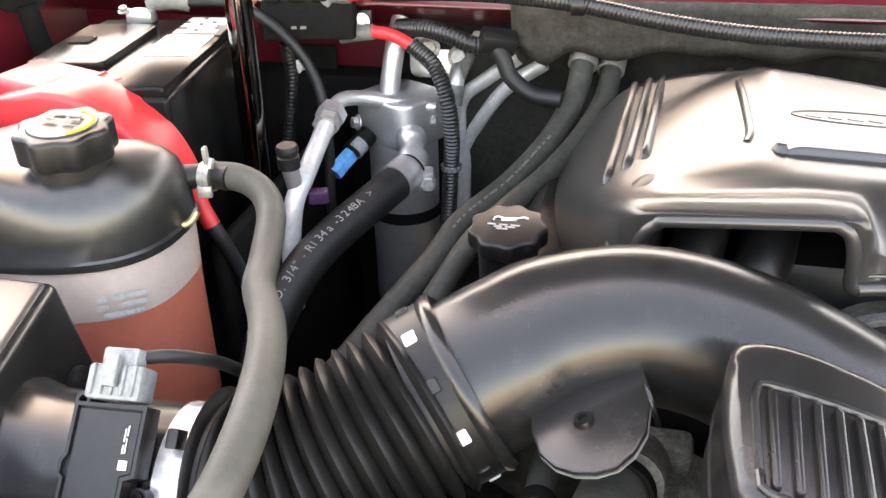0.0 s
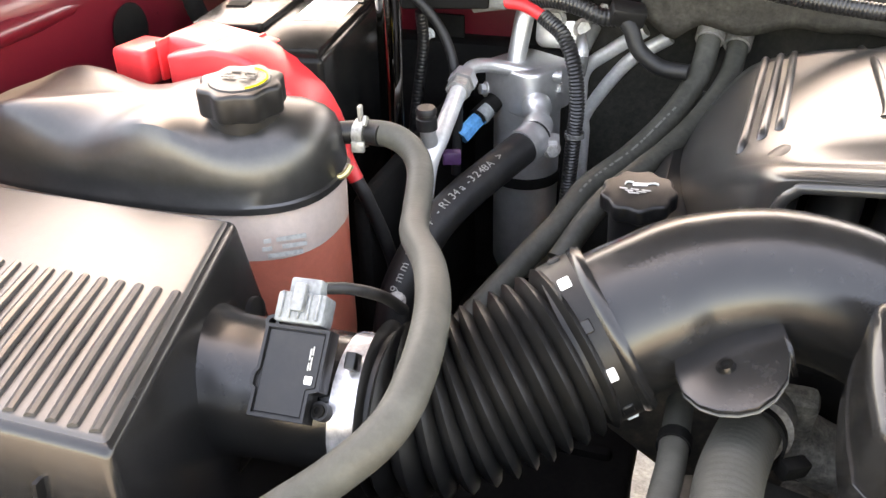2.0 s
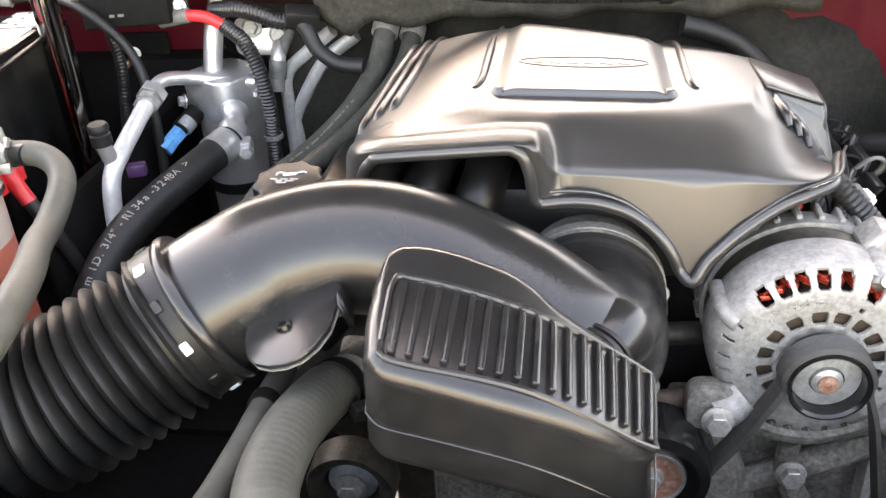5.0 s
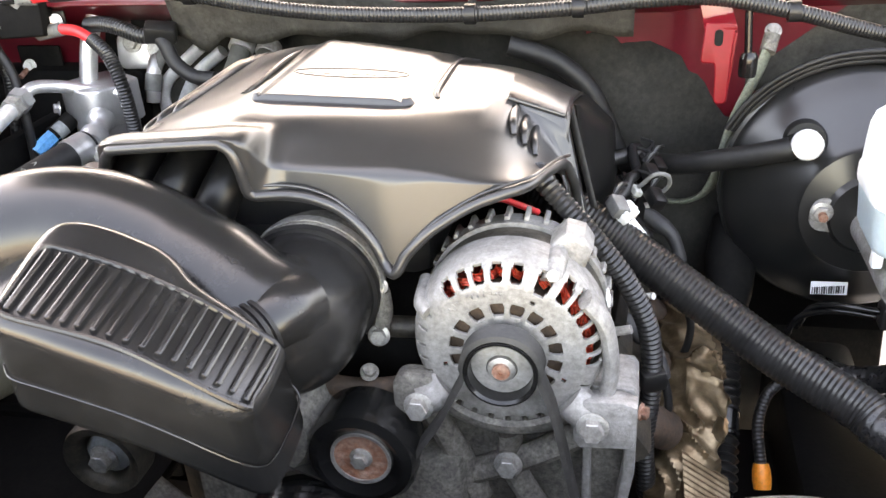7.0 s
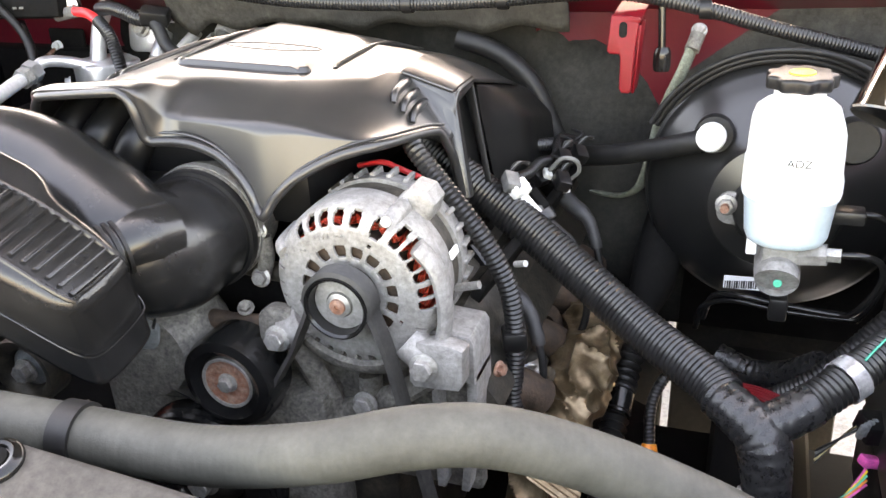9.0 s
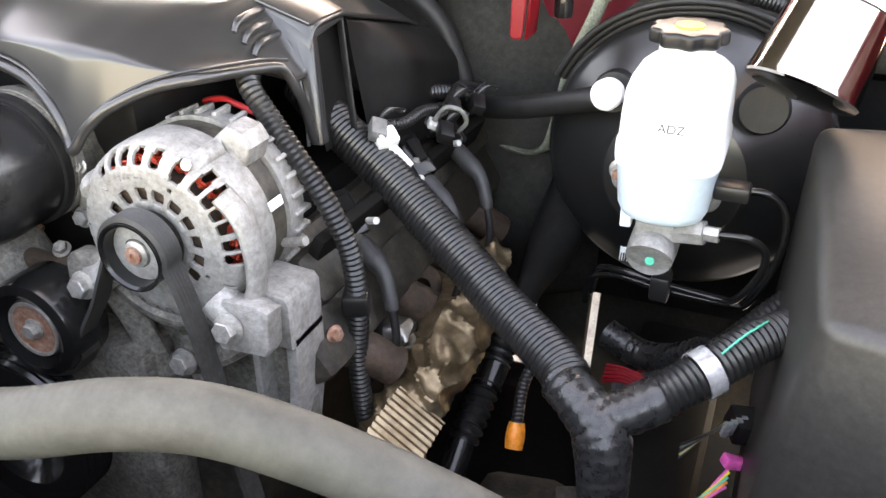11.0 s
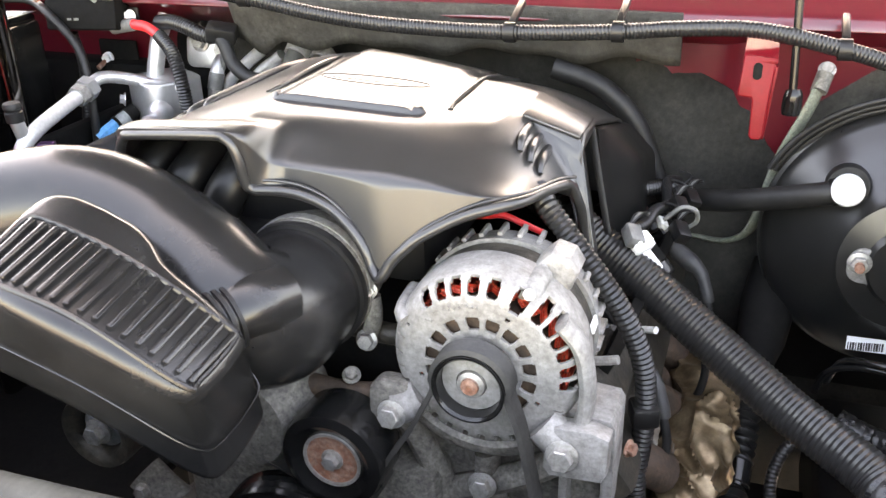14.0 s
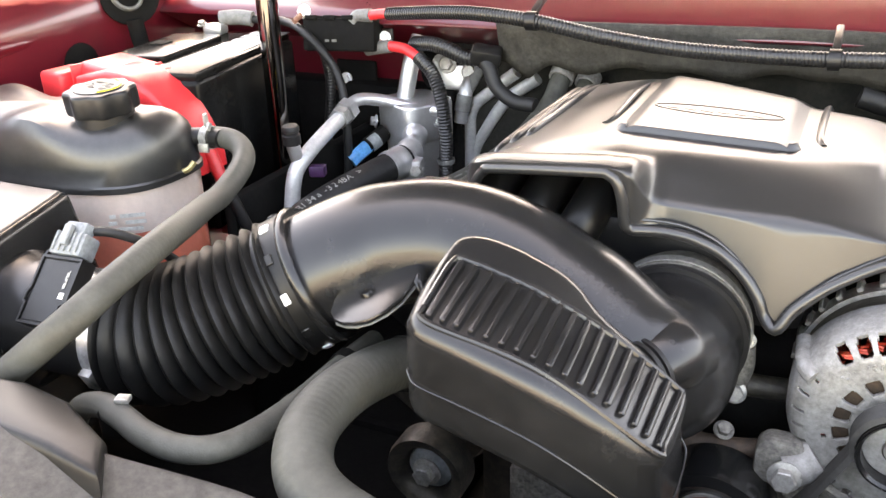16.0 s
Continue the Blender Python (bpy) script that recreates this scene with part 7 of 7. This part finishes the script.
part("tape_joint", sweep([(0.305, 0.133, -0.117), (0.325, 0.118, -0.122), (0.345, 0.105, -0.135), (0.352, 0.095, -0.16), (0.356, 0.09, -0.20)], 0.0215, 28, 0.003, ridge=0.05, pitch=0.009, crest=0.5, radii=[0.93, 1.0, 1.12, 1.0, 0.92]), TAPE, bigl, "shiny black taped joint")
part("tape_branch", sweep([(0.335, 0.108, -0.128), (0.358, 0.118, -0.124), (0.385, 0.135, -0.112)], 0.0195, 26, 0.003, ridge=0.06, pitch=0.011, crest=0.5), TAPE, bigl)
part("branch", sweep([(0.375, 0.128, -0.117), (0.400, 0.148, -0.104), (0.425, 0.172, -0.092), (0.450, 0.20, -0.082), (0.48, 0.23, -0.08)], 0.0185, 24, ridge=0.10, pitch=0.0056), LOOM, bigl)
part("lower_branch", sweep([(0.354, 0.092, -0.185), (0.360, 0.088, -0.24), (0.366, 0.08, -0.34)], 0.019, 22, ridge=0.10, pitch=0.0056), LOOM, bigl)
part("band", band_mesh((0.413, 0.16, -0.098), (0.7, 0.65, 0.3), 0.0192, 0.015, 0.0015, 32), BAND, bigl, "pale foil band")
part("stripe", sweep([(0.423, 0.158, -0.075), (0.437, 0.178, -0.067), (0.452, 0.198, -0.062)], 0.001, 6), GREEN, bigl)

# ignition coils and leads
for k, (x, y, z) in enumerate(((0.066, 0.215, -0.052), (0.090, 0.320, -0.030), (0.088, 0.412, -0.032))):
    co = thing("ignition_coil", (x, y, z - 0.02), "black ignition coil pack with a rubber spark lead", "ignition coil", "ignition coils")
    part("body", rbox((0.024, 0.028, 0.050), axes((x, y, z), (0.62, -0.30, -0.55), (0.5, 0.8, 0.1)), 0.004), GLOSS, co)
    part("core", rbox((0.012, 0.032, 0.026), axes((x, y, z + 0.004), (0.62, -0.30, -0.55), (0.5, 0.8, 0.1)), 0.002), DARK, co)
    part("bolt", bolt_mesh((x + 0.010, y - 0.014, z + 0.006), (0.3, -0.7, 0.6), 0.0032), CASTD, co)
    part("boot", sweep([(x + 0.018, y - 0.010, z - 0.016), (x + 0.036, y - 0.018, z - 0.026), (x + 0.052, y - 0.026, z - 0.036), (x + 0.062, y - 0.034, z - 0.058), (x + 0.064, y - 0.036, z - 0.066)], 0.0098, 16, 0.003, radii=[1, 1.02, 1.02, 1.05, 0.8, 0.78, 0.72, 0.74, 0.7]), BOOT, co)
    part("lead", sweep([(x + 0.063, y - 0.035, z - 0.062), (x + 0.070, y - 0.042, z - 0.095), (x + 0.062, y - 0.045, z - 0.13), (x + 0.04, y - 0.04, z - 0.15)], 0.0042, 10), RUBBER, co)
    if k == 1:
        cp = part("plug", rbox((0.022, 0.014, 0.018), axes((x - 0.003, y - 0.056, z + 0.044), (0.6, -0.35, -0.5), (0.5, 0.8, 0.1)), 0.002), PAPER, co, "dirty white coil plug")
        for d in (-0.008, 0.0, 0.008):
            part("plug_rib", rbox((0.004, 0.017, 0.012), axes((x - 0.003 + 0.5 * d, y - 0.056 + 0.8 * d, z + 0.046), (0.6, -0.35, -0.5), (0.5, 0.8, 0.1)), 0.001, 1), PAPER, cp)
        part("plug_tail", rbox((0.016, 0.010, 0.030), axes((x + 0.006, y - 0.050, z + 0.022), (0.5, 0.35, -0.8), (0.5, 0.8, 0.1)), 0.0015), PAPER, cp)
        for j, mt in enumerate((PINK, BLUE, PINK)):
            part("wire", sweep([(x + 0.010, y - 0.042 + 0.004 * j, z + 0.010), (x + 0.012, y - 0.034 + 0.004 * j, z - 0.004), (x + 0.013, y - 0.016 + 0.003 * j, z - 0.024)], 0.0013, 6), mt, co)
    elif k == 0:
        part("label", rbox((0.006, 0.0012, 0.016), axes((x + 0.004, y - 0.0135, z - 0.002), (0.62, -0.30, -0.55), (0.5, 0.8, 0.1)), 0), PAPER, co)
    else:
        part("plug", rbox((0.018, 0.014, 0.03), axes((x - 0.010, y - 0.022, z + 0.016), (0.6, -0.35, -0.5), (0.5, 0.8, 0.1)), 0.003), BLACK, co)
single("coil_loom", sweep([(0.03, 0.36, 0.0), (0.06, 0.40, 0.012), (0.09, 0.445, 0.004), (0.105, 0.475, -0.01)], 0.009, 14, ridge=0.15, pitch=0.0045), LOOM, "thin corrugated loom along the ignition coils", "wiring loom")

# exhaust manifold and heat shield
ex = thing("exhaust_manifold", (0.15, 0.25, -0.2), "heat-stained exhaust manifold with a crumpled shield", "exhaust manifold")
bm = sweep([(0.154, 0.38, -0.165), (0.158, 0.31, -0.178), (0.160, 0.24, -0.190), (0.155, 0.18, -0.208), (0.145, 0.125, -0.245), (0.138, 0.09, -0.30)], 0.034, 72, 0.0022, squash=0.85, radii=[0.75, 1.0, 1.05, 1.0, 0.95, 0.85])
bm.normal_update()
for v in bm.verts:
    p = v.co * 24
    fold = 1 - abs(noise.noise(Vector((p.x * 1.3 + p.y * 0.7, p.y * 0.5 - p.x * 0.4, p.z * 1.3)) * 1.6)) * 2
    fine = 1 - abs(noise.noise(p * 3.7 + Vector((3, 1, 7)))) * 2
    v.co += v.normal * (0.0080 * fold * abs(fold) + 0.0008 * fine) + 0.004 * noise.noise_vector(p * 0.8)
part("shield", bm, HEAT, ex, sharp=28)
for o, d, r in (((0.108, 0.290, -0.162), (0.7, -0.5, 0.5), 0.029), ((0.106, 0.400, -0.168), (0.7, -0.5, 0.5), 0.028)):
    part("plug_shield", lathe([(0.010, 0.008), (0.020, 0.007), (r * 0.92, 0.003), (r, -0.006), (r * 0.96, -0.03), (0.010, -0.03)], axes(o, d), 32, close=True), RUSTD, ex, "dark rusty spark plug shield")
for o, r in (((0.112, 0.230, -0.178), 0.022), ((0.118, 0.470, -0.180), 0.028)):
    q = lathe([(0, 0.010), (r * 0.5, 0.008), (r * 0.85, 0.0), (r, -0.012), (r * 0.8, -0.03)], axes(o, (0.7, -0.5, 0.5)), 40)
    for v in q.verts:
        v.co += 0.006 * noise.noise_vector(v.co * 70)
    part("foil", q, FOIL, ex, "crumpled silver foil")
for k in range(4):
    y = 0.14 + 0.10 * k
    part("port", sweep([(0.075, y, -0.14), (0.11, y + 0.01, -0.15), (0.135, y + 0.03, -0.175)], 0.020, 14), RUSTD, ex)
part("lower_shield", grid(lambda u, v: (0.150 + 0.045 * u, 0.05 + 0.10 * v, -0.180 - 0.03 * u + 0.0013 * math.sin(v * 75)), np.linspace(0, 1, 6), np.linspace(0, 1, 130)), HEAT, ex)

# steering shaft, brake lines, small wiring below
st = thing("steering_shaft", (0.2, 0.35, -0.35), "black steering shaft with a ribbed boot", "steering shaft")
part("upper_shaft", sweep([(0.222, 0.50, -0.10), (0.216, 0.445, -0.150), (0.210, 0.38, -0.175), (0.205, 0.32, -0.195)], 0.014, 14, radii=[1.9, 2.2, 1.9, 1.1, 1.0]), DARK, st)
part("boot", sweep([(0.205, 0.33, -0.185), (0.204, 0.295, -0.208), (0.202, 0.265, -0.225)], 0.017, 18, ridge=0.3, pitch=0.010), BLACK, st)
part("collar", sweep([(0.203, 0.268, -0.223), (0.201, 0.245, -0.237)], 0.0155, 16), GLOSS, st)
part("boot", sweep([(0.201, 0.248, -0.235), (0.199, 0.215, -0.253), (0.197, 0.19, -0.266)], 0.0165, 18, ridge=0.3, pitch=0.010), BLACK, st)
part("lower_shaft", sweep([(0.197, 0.20, -0.262), (0.195, 0.14, -0.30), (0.193, 0.10, -0.33)], 0.013, 14), GLOSS, st)
bl1 = [(0.40, 0.255, -0.023), (0.425, 0.258, -0.024), (0.44, 0.262, -0.035), (0.44, 0.268, -0.06), (0.425, 0.28, -0.095), (0.41, 0.29, -0.105), (0.36, 0.298, -0.105), (0.32, 0.305, -0.104), (0.29, 0.33, -0.12), (0.28, 0.35, -0.16)]
bl2 = [(0.402, 0.30, 0.0), (0.435, 0.305, -0.002), (0.452, 0.305, -0.02), (0.452, 0.30, -0.06), (0.435, 0.30, -0.108), (0.42, 0.303, -0.116), (0.36, 0.306, -0.116), (0.31, 0.315, -0.115), (0.28, 0.34, -0.14), (0.272, 0.36, -0.18)]
for p in (bl1, bl2):
    single("brake_line", sweep(p, 0.0036, 10, 0.005), GLOSS, "thin black brake line below the master cylinder", "pipe", "brake lines")
single("line_clip", rbox((0.018, 0.024, 0.026), pose(0.355, 0.30, -0.108), 0.003), BLACK, "black plastic clip holding the brake lines", "clip")
single("body_loom", sweep([(0.50, 0.30, -0.06), (0.46, 0.285, -0.10), (0.42, 0.27, -0.145), (0.38, 0.27, -0.19), (0.33, 0.30, -0.24)], 0.0125, 16, ridge=0.12, pitch=0.0055), LOOM, "corrugated loom below the brake lines", "wiring loom")
single("sensor_loom", sweep([(0.262, 0.30, -0.200), (0.246, 0.285, -0.210), (0.237, 0.262, -0.232), (0.240, 0.232, -0.262)], 0.0065, 12, ridge=0.14, pitch=0.0045), LOOM, "thin corrugated sensor lead", "wiring loom")
single("sensor_plug", sweep([(0.240, 0.233, -0.260), (0.242, 0.218, -0.282)], 0.010, 12, 0.006, radii=[0.8, 1, 1, 0.9]), ORANGE, "orange sensor plug hanging low", "plug")
for k, mt in enumerate((PINK, YELLOW, GREEN, ORANGE, PINK)):
    single("loose_wire", sweep([(0.446, 0.186 - 0.003 * k, -0.207 - 0.003 * k), (0.436 - 0.002 * k, 0.172 - 0.003 * k, -0.218 - 0.003 * k), (0.424 - 0.003 * k, 0.160, -0.235 - 0.002 * k), (0.40, 0.155 + 0.003 * k, -0.262)], 0.0014, 6), mt, "thin coloured wire by the fuse box", "wire", "loose wires")
single("pink_plug", rbox((0.020, 0.012, 0.010), pose(0.448, 0.190, -0.204, 0, 20, 30), 0.002), PINK, "small pink plug on coloured wires", "plug")
cn = thing("wire_connector", (0.45, 0.22, -0.2), "pale grey connector with thin wires by the fuse box", "plug")
part("housing", rbox((0.05, 0.030, 0.022), pose(0.462, 0.225, -0.188, 8, 10, 24), 0.003), BLACK, cn)
for k in range(4):
    part("tab", rbox((0.006, 0.005, 0.016), pose(0.437 + 0.004 * k, 0.196 + 0.007 * k, -0.176 - 0.002 * k, 8, 10, 24), 0.001), GREYCON, cn)
for k in range(5):
    part("wire", sweep([(0.436, 0.212 + 0.002 * k, -0.186), (0.420, 0.206 + 0.003 * k, -0.196 - 0.003 * k), (0.402, 0.205, -0.212 - 0.004 * k)], 0.0012, 6), (RUBBER, SEAL, RUBBER, BRASS, RUBBER)[k], cn)
for k in range(4):
    single("red_wire", sweep([(0.338, 0.352, -0.240 - 0.003 * k), (0.352, 0.343, -0.249 - 0.003 * k), (0.370, 0.340, -0.250 - 0.003 * k), (0.386, 0.345, -0.243 - 0.003 * k)], 0.0019, 8), REDPL, "red wire behind the main loom", "wire", "red wires")
single("taped_loom", sweep([(0.30, 0.36, -0.215), (0.34, 0.345, -0.222), (0.375, 0.325, -0.205), (0.405, 0.30, -0.172)], 0.016, 20, 0.004, ridge=0.09, pitch=0.011, crest=0.5), TAPE, "wrinkled taped loom behind the main loom", "wiring loom")
os_ = thing("oil_sensor", (0.333, 0.16, -0.30), "brassy threaded sensor beside the taped loom", "sensor")
part("hexagon", prism(circle(0.011, 6), 0.014, axes((0.333, 0.165, -0.275), (0.1, -0.2, 1)), 0.001, 1), BRASS, os_)
part("stem", lathe([(0, 0), (0.007, 0), (0.007, 0.012), (0.004, 0.014), (0.004, 0.026), (0, 0.027)], axes((0.334, 0.163, -0.262), (0.1, -0.2, 1)), 16), STEEL, os_)
part("base", rbox((0.06, 0.05, 0.03), pose(0.33, 0.17, -0.295, 10, 0, 20), 0.006), DIRTY, os_)
# injector harness along the driver's side of the intake
ih = thing("coil_harness", (0.08, 0.3, 0.0), "black coil harness with dirty white plugs", "wiring loom")
part("conduit", sweep([(0.070, 0.285, 0.016), (0.084, 0.315, 0.012), (0.090, 0.35, 0.014), (0.098, 0.39, 0.006), (0.092, 0.44, 0.012), (0.10, 0.48, 0.0)], 0.006, 14, ridge=0.14, pitch=0.0042), LOOM, ih)
for x, y, z in ((0.104, 0.352, 0.006), (0.104, 0.405, 0.012), (0.108, 0.45, 0.006)):
    part("plug", rbox((0.010, 0.014, 0.007), pose(x - 0.006, y, z - 0.006, 20, 25, 30), 0.0015), PALE if y < 0.36 else RUBBER, ih, "dirty pale plug" if y < 0.36 else "")
    part("wire", sweep([(x, y, z), (x + 0.008, y + 0.010, z + 0.008), (x - 0.006, y + 0.018, z + 0.010)], 0.0018, 8), RUBBER, ih)
for x, y, z, mt in ((0.080, 0.262, 0.022, SEAL), (0.118, 0.338, -0.002, BLACK), (0.112, 0.372, 0.012, BLACK), (0.120, 0.425, 0.0, BLACK)):
    part("connector", rbox((0.016, 0.022, 0.014), pose(x, y, z, 25, 20, 35), 0.002), mt, ih)
    for j in range(3):
        part("wire", sweep([(x - 0.006, y + 0.010, z + 0.002 * j), (x - 0.002 + 0.003 * j, y + 0.026, z + 0.012), (x + 0.008, y + 0.040 + 0.003 * j, z + 0.006)], 0.0015, 6), (RUBBER, SEAL, RUBBER)[j], ih)
part("wire_loop", sweep([(0.100, 0.352, 0.004), (0.116, 0.345, 0.022), (0.130, 0.352, 0.018), (0.132, 0.362, 0.002), (0.122, 0.366, -0.010)], 0.0024, 8), SEAL, ih, "grey taped wire loop")
br = thing("coil_bracket", (0.10, 0.3, -0.05), "dark stamped coil bracket on the rocker cover", "bracket")
part("rail", rbox((0.012, 0.34, 0.034), pose(0.092, 0.30, -0.045, 0, 25, -4), 0.003), DARK, br)
for y in (0.19, 0.29, 0.39):
    part("stud", sweep([(0.104, y, -0.036), (0.116, y - 0.008, -0.030)], 0.0035, 8), PALE, br)
# dark red wires and the shield behind the looms
rw = thing("red_wire_bundle", (0.35, 0.28, -0.2), "bundle of thin dark red wires under the loom", "wire")
for k in range(5):
    part("wire", sweep([(0.318, 0.268 - 0.004 * k, -0.190 - 0.002 * k), (0.340, 0.262 - 0.005 * k, -0.186), (0.368, 0.252 - 0.005 * k, -0.188), (0.395, 0.248 - 0.004 * k, -0.200)], 0.0018, 8), REDBR, rw)
single("red_lead", sweep([(-0.055, 0.185, 0.058), (-0.036, 0.172, 0.066), (-0.021, 0.170, 0.069), (-0.006, 0.172, 0.063), (0.01, 0.185, 0.05)], 0.003, 10), REDPL, "red alternator lead under the engine cover", "wire")
